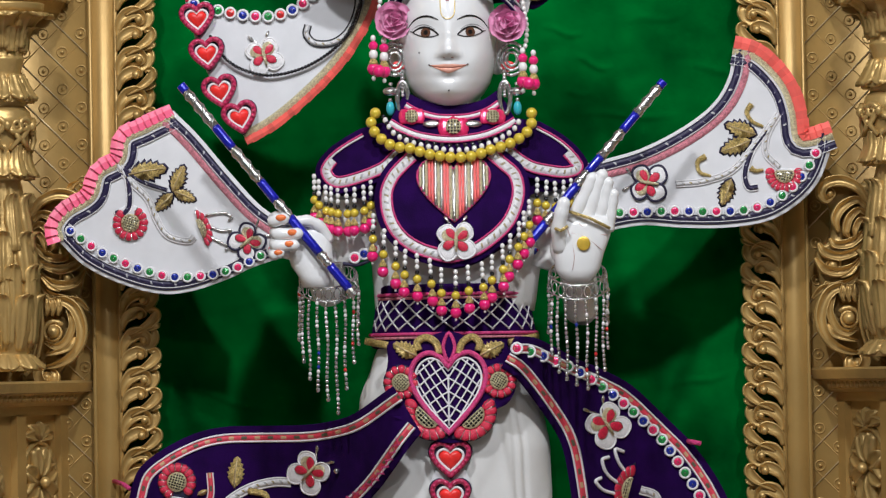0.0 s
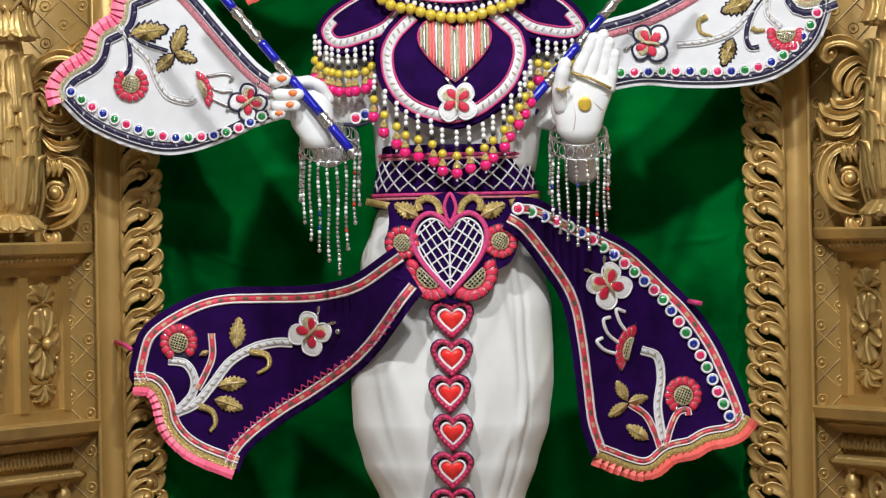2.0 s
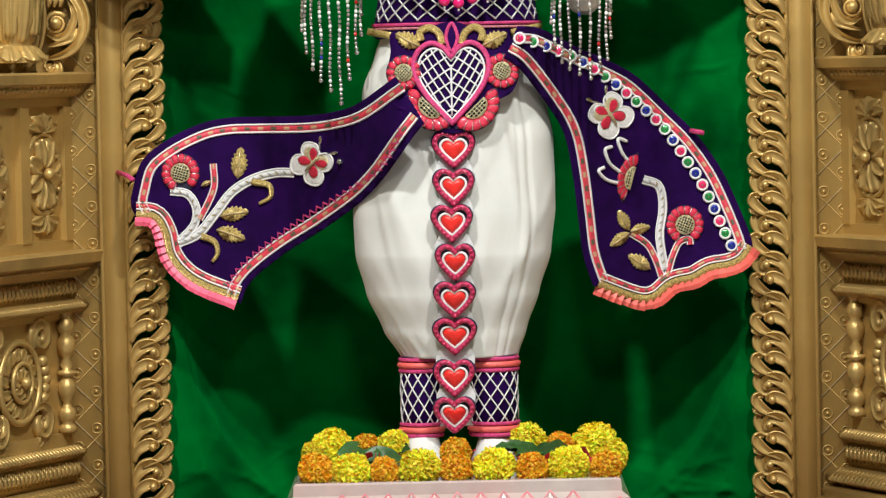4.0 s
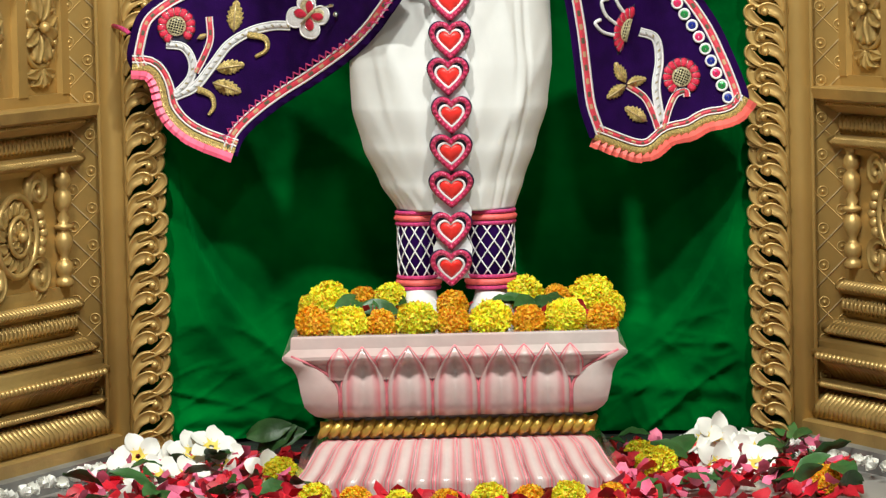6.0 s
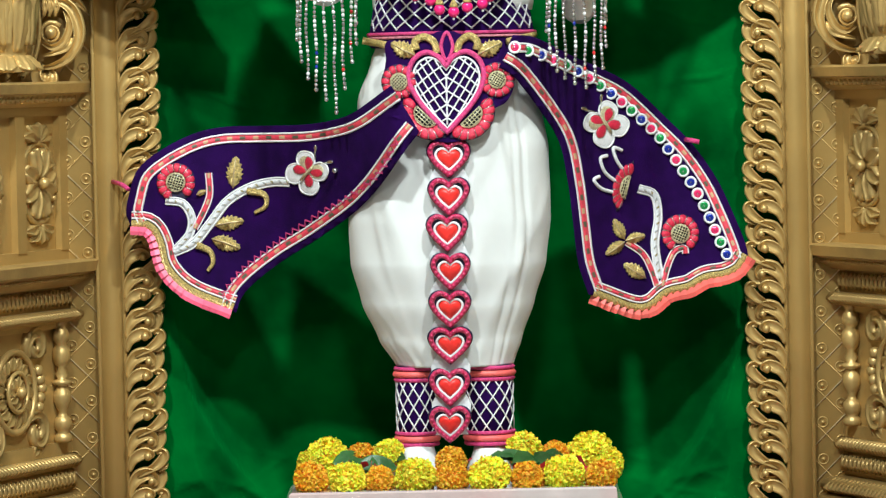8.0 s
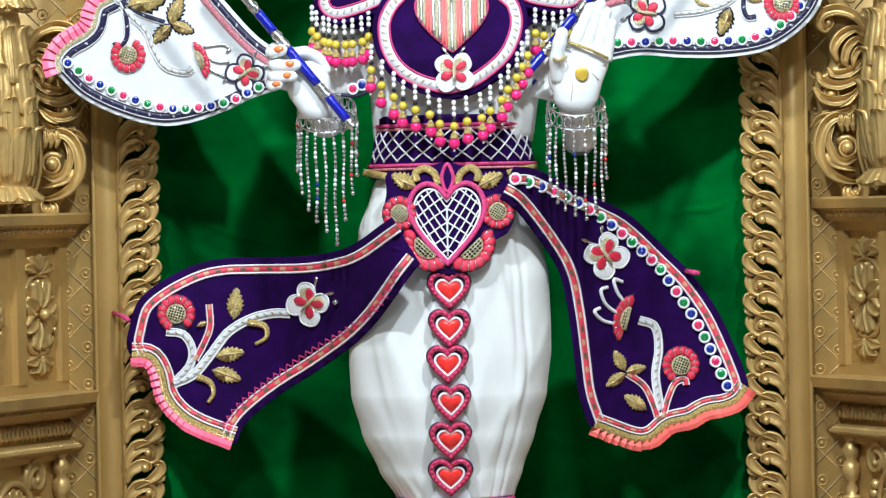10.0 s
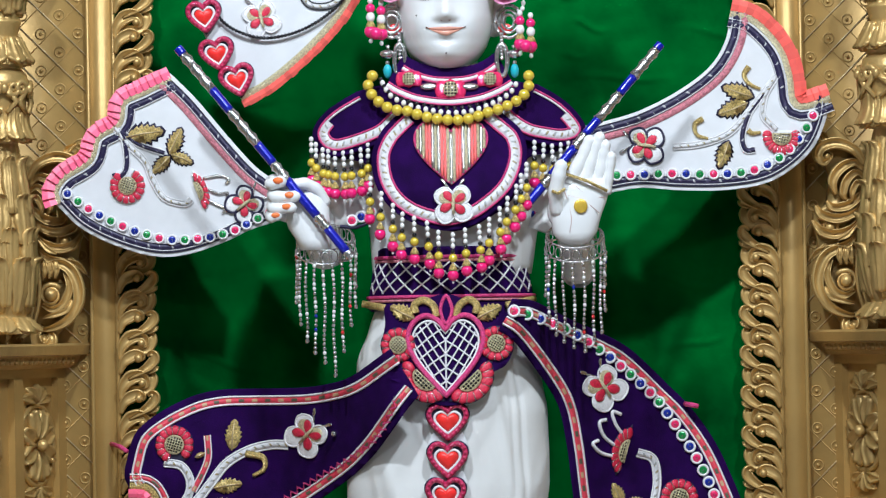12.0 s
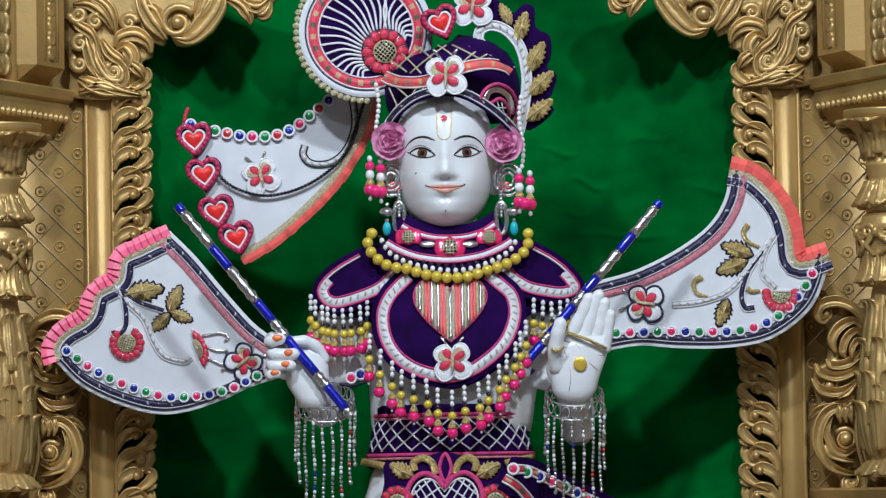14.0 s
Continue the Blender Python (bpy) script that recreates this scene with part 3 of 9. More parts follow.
def pier_tube(shape, pts, r, sides=5):
    tube([(*pier_at(s, p), z) for s, p, z in pts], r, sides, False, 0, shape)


def zc(v):
    """Height of a course at the panel from its pixel row in camera view."""
    return EYE_Z - (v - 650.0) / 7700.0 * 7.2


def vec2(pts):
    return [Vector(p) for p in pts]


def build_pier(sign):
    t = thing("carved_pier", (sign * 0.75, -0.1, 0.0), "gold-painted carved pier with stepped mouldings and panels", "pier", "piers beside the shrine", "structure")
    fix = (lambda s: flip(s)) if sign > 0 else (lambda s: s)

    def add(name, s, m=GOLD, label="", smooth=True):
        return part(name, fix(s), m, t, label, smooth)

    # core of the pier
    core = strip([(0.0, 0.0), (0.0, zc(664))], depth=0.3)
    strip([(-0.02, zc(18)), (-0.02, 1.85)], 0.0, 0.62, 0, core, 0.3)
    add("core", core, GOLD_FLAT, "", False)
    # stone plinth
    add("plinth", strip([(0.10, 0.0), (0.10, zc(1596)), (0.085, zc(1594))]), STONE_GREY, "grey marble plinth strip", False)
    # base courses, from below upwards
    s = Shape()
    strip([(0.080, zc(1595)), (0.080, zc(1572)), (0.074, zc(1568))], shape=s)
    add("base_fillet", s, GOLD, "", False)
    s = Shape()
    strip([(0.060, zc(1568)), (0.066, zc(1558)), (0.058, zc(1535)), (0.040, zc(1520))], shape=s)

    def gadroon(sh, q):
        pier_tube(sh, [(q - 0.006, 0.066, zc(1562)), (q, 0.066, zc(1545)), (q + 0.004, 0.052, zc(1528)), (q + 0.006, 0.042, zc(1519))], [0.004, 0.008, 0.007, 0.004], 6)
    row_of(s, gadroon, 0.0, 0.6, 0.016)
    add("gadroon_course", s)
    s = Shape()
    strip(round_profile(0.040, 0.020, zc(1514), zc(1498)), shape=s)
    row_of(s, lambda sh, q: pier_ball(sh, q, 0.057, zc(1506), 0.0052), 0.0, 0.6, 0.0085)
    add("rope_course", s)
    s = Shape()
    strip([(0.030, zc(1498)), (0.030, zc(1490)), (0.048, zc(1464)), (0.056, zc(1458))], shape=s)
    row_of(s, lambda sh, q: pier_tube(sh, [(q, 0.032, zc(1492)), (q, 0.046, zc(1470)), (q, 0.058, zc(1460))], 0.0052, 5), 0.0, 0.6, 0.0145)
    add("flute_course", s)
    s = Shape()
    strip([(0.056, zc(1460)), (0.064, zc(1456)), (0.064, zc(1446)), (0.052, zc(1440)), (0.056, zc(1430)), (0.046, zc(1424))], shape=s)
    row_of(s, lambda sh, q: pier_ball(sh, q, 0.066, zc(1454), 0.0065), 0.0, 0.6, 0.0145)
    add("scallop_course", s)
    s = Shape()
    strip(round_profile(0.018, 0.028, zc(1424), zc(1392)), shape=s)
    row_of(s, lambda sh, q: pier_tube(sh, [(q - 0.005, 0.030, zc(1422)), (q, 0.048, zc(1410)), (q + 0.005, 0.030, zc(1394))], [0.003, 0.006, 0.003], 5), 0.0, 0.6, 0.0135)
    add("leaf_torus", s)
    s = Shape()
    strip([(0.004, zc(1392)), (0.010, zc(1384)), (0.010, zc(1352)), (0.006, zc(1346))], shape=s)

    def fret(sh, q, z0=zc(1380), z1=zc(1354)):
        pier_tube(sh, [(q - 0.006, 0.013, z0), (q + 0.003, 0.017, (z0 + z1) / 2), (q - 0.004, 0.013, z1)], [0.003, 0.0045, 0.003], 5)
        pier_tube(sh, [(q + 0.008, 0.013, z0), (q - 0.002, 0.015, (z0 + z1) / 2), (q + 0.008, 0.013, z1)], [0.002, 0.004, 0.002], 5)
    row_of(s, fret, 0.0, 0.6, 0.014)
    add("fret_course", s)
    s = Shape()
    strip(round_profile(0.006, 0.018, zc(1346), zc(1322)), shape=s)
    row_of(s, lambda sh, q: pier_tube(sh, [(q - 0.006, 0.014, zc(1344)), (q, 0.026, zc(1334)), (q + 0.006, 0.014, zc(1324))], 0.0042, 5), 0.0, 0.6, 0.0115)
    add("twist_course", s)
    # lower panel with carved relief and turned balusters
    s = Shape()
    strip([(0.008, zc(1322)), (0.008, zc(1300))], shape=s)
    strip([(0.010, zc(1098)), (0.010, zc(1086))], shape=s)
    add("panel_rail", s, GOLD, "", False)
    s = Shape()
    zm, zh = (zc(1300) + zc(1098)) / 2, (zc(1098) - zc(1300)) / 2

    def on_pier(u, d, v):
        return (*pier_at(u, -d), v)
    for q0, q1 in ((0.085, 0.30), (0.40, 0.60)):
        qm, qh = (q0 + q1) / 2, (q1 - q0) / 2

        def disc(f, p, r):
            ring = [(qm + qh * f * math.cos(a), p, zm + zh * f * 1.12 * math.sin(a)) for a in [2 * math.pi * i / 28 for i in range(28)]]
            tube([(*pier_at(a, b), z) for a, b, z in ring], r, 6, True, 0, s)
        disc(0.62, 0.010, 0.006)
        disc(0.30, 0.016, 0.004)
        for n, r0, r1, w, p in ((14, 0.32, 0.58, 0.011, 0.006), (8, 0.05, 0.27, 0.010, 0.012)):
            for i in range(n):
                a = 2 * math.pi * i / n
                pts = [(qm + qh * f * math.cos(a + b), zm + zh * 1.12 * f * math.sin(a + b)) for f, b in ((r0, 0), ((r0 + r1) / 2, 0.08), (r1, 0.26))]
                gouge(pts, [w * 0.5, w, w * 0.2], -p, 0.008, 0.5, s, on_pier, 3)
        pier_ball(s, qm, 0.022, zm, 0.010)
        for ex, ez in ((-1, -1), (-1, 1), (1, -1), (1, 1)):
            cq, cz = qm + ex * qh * 0.70, zm + ez * zh * 0.74
            a0 = math.atan2(-ez, -ex)
            sp = spiral(cq, cz, 0.030, 1.2, a0, 0.2, 14)
            gouge([(p.x, p.y) for p in sp], [0.004, 0.011, 0.010, 0.007, 0.003], -0.004, 0.012, 0.6, s, on_pier, 2)
            for da in (-0.9, -0.3, 0.3, 0.9):
                a = math.atan2(ez, ex) + da
                gouge([(cq + 0.010 * math.cos(a), cz + 0.012 * math.sin(a)), (cq + 0.028 * math.cos(a), cz + 0.030 * math.sin(a)), (cq + 0.042 * math.cos(a + 0.25), cz + 0.044 * math.sin(a + 0.25))],
                      [0.005, 0.010, 0.002], -0.002, 0.010, 0.5, s, on_pier, 3)
        for ex in (-1, 1):
            for k in range(-2, 3):
                pier_ball(s, qm + ex * qh * (0.86 - 0.05 * abs(k)), 0.008, zm + 0.015 * k, 0.010)
    add("relief", s, GOLD, "carved scroll relief")
    me_prof = [(0.013, 0.0), (0.016, 0.005), (0.014, 0.012), (0.009, 0.017), (0.013, 0.021), (0.0155, 0.030), (0.014, 0.039), (0.008, 0.044), (0.006, 0.050), (0.011, 0.058), (0.0155, 0.070), (0.015, 0.080),
               (0.010, 0.090), (0.006, 0.094), (0.0165, 0.097), (0.0165, 0.102), (0.007, 0.105), (0.011, 0.114), (0.006, 0.124), (0.012, 0.130), (0.0155, 0.142), (0.0145, 0.154), (0.008, 0.163),
               (0.013, 0.168), (0.0145, 0.177), (0.012, 0.186), (0.008, 0.190), (0.010, 0.196), (0.015, 0.205), (0.014, 0.209)]
    for q in (0.035, 0.345):
        p = pier_at(q, 0.012)
        part("baluster", lathe([(r, z) for r, z in me_prof], (p.x if sign < 0 else -p.x, p.y, zc(1300)), 14), GOLD, t)
    # middle courses
    s = Shape()
    strip(round_profile(0.014, 0.018, zc(1086), zc(1064)), shape=s)
    row_of(s, lambda sh, q: pier_tube(sh, [(q - 0.005, 0.022, zc(1084)), (q, 0.034, zc(1075)), (q + 0.005, 0.022, zc(1066))], 0.0036, 5), 0.0, 0.6, 0.0100)
    add("twist_course", s)
    s = Shape()
    strip([(0.010, zc(1064)), (0.010, zc(1026)), (0.018, zc(1022))], shape=s)
    row_of(s, lambda sh, q: fret(sh, q, zc(1058), zc(1030)), 0.0, 0.6, 0.014)
    add("fret_course", s)
    s = Shape()
    strip([(0.020, zc(1024)), (0.040, zc(1010)), (0.040, zc(1004)), (0.057, zc(998)), (0.061, zc(980)), (0.057, zc(977))], shape=s)
    row_of(s, lambda sh, q: pier_ball(sh, q, 0.041, zc(1008), 0.003), 0.0, 0.6, 0.009)
    add("cornice_ledge", s, GOLD, "", False)
    # middle panel with rosettes
    s = Shape()
    strip([(0.010, zc(977)), (0.010, zc(958))], shape=s)
    strip([(0.012, zc(722)), (0.012, zc(700))], shape=s)
    for q0, q1 in ((-0.02, 0.022), (0.142, 0.172), (0.36, 0.40), (0.52, 0.60)):
        strip([(0.012, zc(960)), (0.012, zc(720))], q0, q1, 0, s)
    add("panel_frame", s, GOLD_FLAT, "", False)
    zm, zh = (zc(958) + zc(722)) / 2, (zc(722) - zc(958)) / 2
    for qm in (0.082, 0.266):
        s = Shape()
        pts = [(qm + 0.058 * math.cos(a), 0.002, zm + zh * 0.60 * math.sin(a)) for a in [2 * math.pi * i / 28 for i in range(28)]]
        tube([(*pier_at(a, b), z) for a, b, z in pts], 0.005, 6, True, 0, s)
        for i in range(8):
            a = 2 * math.pi * (i + 0.5) / 8
            ca, sa = math.cos(a), math.sin(a)
            gouge([(qm + 0.008 * ca, zm + 0.010 * sa), (qm + 0.030 * ca, zm + 0.034 * sa), (qm + 0.051 * ca, zm + 0.060 * sa)],
                  [0.004, 0.0140 + 0.003 * ca * ca, 0.010], -0.002, 0.012, 0.8, s, on_pier, 4)
        pier_ball(s, qm, 0.014, zm, 0.010)
        for e in (-1, 1):
            zt = zm + e * zh * 0.64
            for da in (-1.25, -0.65, 0.0, 0.65, 1.25):
                ca, sa = math.sin(da), math.cos(da)
                gouge([(qm + 0.004 * ca, zt), (qm + 0.028 * ca, zt + e * 0.020 * sa), (qm + 0.050 * ca, zt + e * (0.034 * sa - 0.004))],
                      [0.004, 0.010, 0.002], 0.0, 0.012, 0.5, s, on_pier, 3)
        add("rosette", s, GOLD, "carved oval rosette")
    # ledge that carries the column
    s = Shape()
    strip([(0.018, zc(706)), (0.028, zc(700)), (0.036, zc(684)), (0.048, zc(682)), (0.052, zc(666)), (0.048, zc(662))], shape=s)
    row_of(s, lambda sh, q: pier_ball(sh, q, 0.031, zc(692), 0.0065), 0.0, 0.6, 0.016)
    add("ledge", s, GOLD, "", False)
    # column with bulbous shaft, on the ledge
    c = Vector((-0.728, 0.06))
    cx = c.x if sign < 0 else -c.x
    zb = zc(664)
    edge = [(-0.658, 0.925), (-0.657, 0.932), (-0.669, 0.945), (-0.680, 0.951), (-0.672, 0.974), (-0.666, 1.001), (-0.666, 1.047), (-0.670, 1.111), (-0.681, 1.175), (-0.687, 1.221), (-0.690, 1.235), (-0.677, 1.246), (-0.675, 1.264), (-0.676, 1.283), (-0.671, 1.310), (-0.667, 1.333), (-0.672, 1.347), (-0.681, 1.355), (-0.677, 1.364), (-0.679, 1.379), (-0.684, 1.398), (-0.688, 1.407), (-0.684, 1.421), (-0.680, 1.432), (-0.684, 1.438), (-0.681, 1.458), (-0.672, 1.481), (-0.657, 1.498), (-0.643, 1.511), (-0.641, 1.525)]
    prof = [((x - c.x) * 0.87, z) for x, z in edge]
    flute = []
    for k, (r, z) in enumerate(prof):
        flute.append((r, z, 0.045 if 4 <= k <= 9 else (0.06 if 24 <= k <= 26 else 0.0)))
    rings = []
    for (r0, z0, f0), (r1, z1, f1) in zip(flute, flute[1:]):
        for k in range(4):
            q = k / 4
            f = f0 + (f1 - f0) * q
            rings.append(oval(cx, c.y, z0 + (z1 - z0) * q, r0 + (r1 - r0) * q, r0 + (r1 - r0) * q, 120, 2.0, lambda a, z, f=f: f * (abs(math.sin(9 * a)) - 0.6)))
    column = part("column", loft(rings), GOLD, t, "vase-shaped column carved with flutes and leaves")

    def leaves(n, half, pts, turn=0.0, rim=0.0):
        s = Shape()
        for i in range(n):
            wrap_leaf(cx, c.y, 2 * math.pi * (i + turn) / n, half, [((x - c.x) * 0.87 + rim, z) for x, z in pts], s)
        return s
    part("leaf_carving", leaves(8, 0.36, [(-0.680, 1.449), (-0.676, 1.472), (-0.661, 1.494), (-0.635, 1.505), (-0.630, 1.497)], 0.3), GOLD, column, "flaring acanthus capital")
    part("leaf_carving", leaves(8, 0.30, [(-0.682, 1.443), (-0.679, 1.462), (-0.670, 1.480), (-0.659, 1.483)], 0.8), GOLD, column)
    part("leaf_carving", leaves(10, 0.30, [(-0.688, 1.407), (-0.681, 1.395), (-0.670, 1.378), (-0.663, 1.369), (-0.664, 1.364)], 0.2), GOLD, column, "drooping lotus petals")
    part("leaf_carving", leaves(10, 0.27, [(-0.684, 1.401), (-0.677, 1.382), (-0.672, 1.367), (-0.672, 1.360)], 0.7), GOLD, column)
    part("leaf_carving", leaves(11, 0.29, [(-0.676, 1.292), (-0.676, 1.269), (-0.670, 1.253), (-0.664, 1.244), (-0.662, 1.240)], 0.2), GOLD, column, "ruffled leaf skirt")
    part("leaf_carving", leaves(11, 0.26, [(-0.678, 1.283), (-0.677, 1.260), (-0.673, 1.246), (-0.672, 1.235)], 0.7), GOLD, column)
    part("leaf_carving", leaves(10, 0.30, [(-0.682, 0.953), (-0.671, 0.945), (-0.660, 0.934), (-0.655, 0.928)], 0.4), GOLD, column)
    part("leaf_carving", leaves(7, 0.22, [(-0.669, 0.969), (-0.665, 0.998), (-0.664, 1.039), (-0.666, 1.067), (-0.662, 1.075)], 0.3), GOLD, column, "upright leaves round the vase")
    s = Shape()
    zs = [z for x, z in [(-0.722, 1.322), (-0.722, 1.293)]]
    for i in range(7):
        a = 2 * math.pi * (i + 0.35) / 7
        for e in (-1, 1):
            sp = spiral(e * 0.016, zs[0], 0.013, 1.4, math.pi / 2 + e * 1.57, 0.15, 18)
            pts = [Vector((e * 0.004, zs[1] - 0.010)), Vector((e * 0.022, zs[1] + 0.008))] + sp
            path = []
            for p in pts:
                b, r = a + p.x / 0.053, 0.055
                path.append((cx + r * math.sin(b), c.y - r * math.cos(b), p.y))
            tube(path, [0.0035, 0.006] + [0.006 - 0.00018 * k for k in range(19)], 6, False, 0, s)
        ball(0.007, (cx + 0.058 * math.sin(a), c.y - 0.058 * math.cos(a), zs[0]), 8, 6, 0, s, 1.3)
    part("scroll_band", s, GOLD, column, "paired volutes on the drum")
    for n, half, pts, turn_by in ((9, 0.30, [(-0.682, 0.958), (-0.671, 0.985), (-0.664, 1.015), (-0.660, 1.040), (-0.650, 1.050)], 0.1), (9, 0.27, [(-0.668, 1.010), (-0.665, 1.045), (-0.665, 1.085), (-0.656, 1.098)], 0.6),
                                  (8, 0.30, [(-0.667, 1.070), (-0.669, 1.105), (-0.674, 1.140), (-0.664, 1.152)], 0.2), (8, 0.28, [(-0.671, 1.120), (-0.678, 1.165), (-0.684, 1.200), (-0.674, 1.214)], 0.7)):
        part("leaf_carving", leaves(n, half, pts, turn_by), GOLD, column)
    # scroll console between column and panel, drawn in camera pixels of 0.93 mm each
    s = Shape()
    y = PANEL_Y - 0.05
    u = 1 / 1075

    def grid(pts):
        return [(-0.7345 + a * u, 1.389 - b * u) for a, b in pts]

    def carve(pts, widths, out, h=0.020, dish=0.65):
        gouge(grid(pts), [w * u for w in widths], y - out, h, dish, s)

    def eye(a, b, r, turns, start, out):
        (ax, az), = grid([(a, b)])
        ball(r * u, (ax, y - out - 0.010, az), 12, 8, 0, s)
        tube([(p.x, y - out - 0.006, p.y) for p in spiral(ax, az, r * 1.8 * u, turns, start, 0.55, 16)], [r * u * (0.42 - 0.015 * k) for k in range(17)], 6, False, 0, s)
    # doubled spine that bends like an S
    for d, r in ((0, 3.6), (-8, 2.6)):
        line = smooth_line([Vector(q) for q in grid([(46 + d, 205), (45 + d, 250), (54 + d, 310), (64 + d, 360), (69 + d, 405), (66 + d, 450), (54 + d, 488), (36 + d, 508)])], 6)
        tube([(q.x, y - 0.030, q.y) for q in line], r * u, 7, False, 0, s)
    # rolled top with two sprigs
    carve([(50, 228), (68, 200), (97, 187), (124, 192), (133, 208), (123, 221), (110, 213)], [5, 9, 11, 11, 9, 7, 3], 0.012, 0.026, 0.5)
    eye(117, 210, 6, 1.2, 1.0, 0.014)
    carve([(116, 190), (120, 174), (136, 163)], [4, 7, 2], 0.002)
    carve([(128, 194), (140, 180), (153, 172)], [4, 6, 2], 0.002)
    # fan of long leaves under it
    carve([(54, 236), (70, 222), (94, 232), (108, 254), (102, 278)], [4, 8, 10, 9, 3], 0.014, 0.024)
    carve([(54, 248), (68, 240), (84, 254), (90, 276), (84, 288)], [4, 7, 8, 7, 2], 0.020, 0.022)
    carve([(56, 262), (66, 258), (74, 272), (76, 290)], [3, 6, 6, 2], 0.024, 0.020)
    carve([(52, 268), (64, 284), (84, 298), (108, 300), (118, 288)], [3, 8, 10, 8, 3], 0.010, 0.024)
    carve([(56, 294), (74, 312), (102, 320), (128, 312), (138, 296)], [3, 8, 10, 9, 3], 0.008, 0.024)
    carve([(61, 320), (78, 340), (104, 348), (128, 342), (144, 322)], [3, 8, 10, 9, 3], 0.006, 0.024)
    carve([(64, 342), (82, 364), (110, 374), (134, 378), (150, 394)], [3, 8, 9, 7, 2], 0.004, 0.022)
    carve([(66, 330), (84, 350), (100, 358)], [2, 5, 2], 0.020, 0.016, 0.3)
    eye(114, 336, 8, 1.3, 2.2, 0.010)
    eye(122, 372, 6, 1.2, 2.6, 0.006)
    # lower scroll
    carve([(70, 404), (84, 382), (106, 376), (126, 390), (137, 420), (134, 450), (116, 476), (92, 488), (72, 492)], [4, 8, 10, 11, 11, 10, 9, 7, 4], 0.012, 0.026, 0.6)
    carve([(112, 388), (122, 416), (112, 444), (92, 456), (72, 448)], [3, 7, 8, 7, 3], 0.018, 0.022, 0.6)
    carve([(74, 470), (94, 466), (116, 458), (126, 440)], [3, 5, 6, 2], 0.024, 0.018, 0.4)
    for a in (80, 90, 100):
        carve([(a - 4, 402), (a, 386), (a - 2, 370)], [2, 6, 3], 0.022, 0.018, 0.4)
    eye(88, 430, 11, 1.3, 0.6, 0.018)
    # foot
    carve([(70, 484), (60, 504), (68, 522), (84, 521), (90, 505), (82, 492)], [6, 10, 12, 11, 8, 3], 0.010, 0.026, 0.4)
    eye(74, 510, 8, 1.1, 2.0, 0.014)
    back = grid([(36, 205), (66, 200), (98, 194), (126, 206), (112, 240), (116, 290), (138, 310), (136, 340), (130, 380), (132, 430), (112, 474), (80, 520), (52, 520), (30, 510)])
    slab(smooth_line([Vector(q) for q in back], 4, True), lambda x, z: y + 0.004, 0.06, 0.05, 0, s)
    add("console", s, GOLD, "deeply carved scroll console")
    # cornice above the column and the pilaster on it
    s = Shape()
    strip([(0.0, zc(18)), (0.010, zc(10)), (0.020, zc(-8)), (0.034, zc(-18)), (0.034, zc(-42)), (0.042, zc(-46)), (0.046, zc(-62)), (0.040, zc(-66))], 0.0, 0.62, 0, s)
    row_of(s, lambda sh, q: pier_ball(sh, q, 0.030, zc(-14), 0.008), 0.0, 0.6, 0.018)
    add("upper_cornice", s, GOLD, "", False)
    s = Shape()
    for q0, q1, p in ((0.0, 0.030, 0.004), (0.150, 0.60, 0.002), (0.165, 0.172, 0.026)):
        strip([(p, zc(-66)), (p, 1.85)], q0, q1, 0, s)
    add("pilaster_back", s, GOLD_FLAT, "", False)
    s = Shape()
    foot = [(0.045, 0.0), (0.055, 0.055), (0.150, 0.055), (0.165, 0.020), (0.165, 0.0)]
    loft([[(*pier_at(q, p * k), z) for q, p in foot] for k, z in ((0.25, zc(-68)), (1.0, zc(-98)), (1.0, 1.85))], 0, s)
    add("pilaster", s, GOLD_FLAT, "chamfered gold pilaster", False)
    s = Shape()
    for i in range(16):
        z = zc(-110) + 0.012 * i
        gouge([(0.092 + 0.008 * (i % 2), z), (0.102, z + 0.007), (0.110 - 0.008 * (i % 2), z + 0.014)], [0.004, 0.010, 0.003], -0.0545, 0.006, 0.4, s, on_pier, 3)
    for q in (0.080, 0.124):
        pier_tube(s, [(q, 0.056, zc(-108)), (q, 0.056, 1.85)], 0.0022)
    add("carved_strip", s, GOLD, "narrow strip of small carved leaves")
    for i in range(6):
        s = Shape()
        z = zc(-78) + 0.034 * i
        for q in (0.190, 0.222, 0.254):
            gouge([(q, z + 0.036), (q, z + 0.018), (q, z)], [0.007, 0.014, 0.007], -0.004, 0.020, 0.6, s, on_pier, 4)
        add("leaf_drop", s, GOLD)
    return t


build_pier(-1)
build_pier(1)


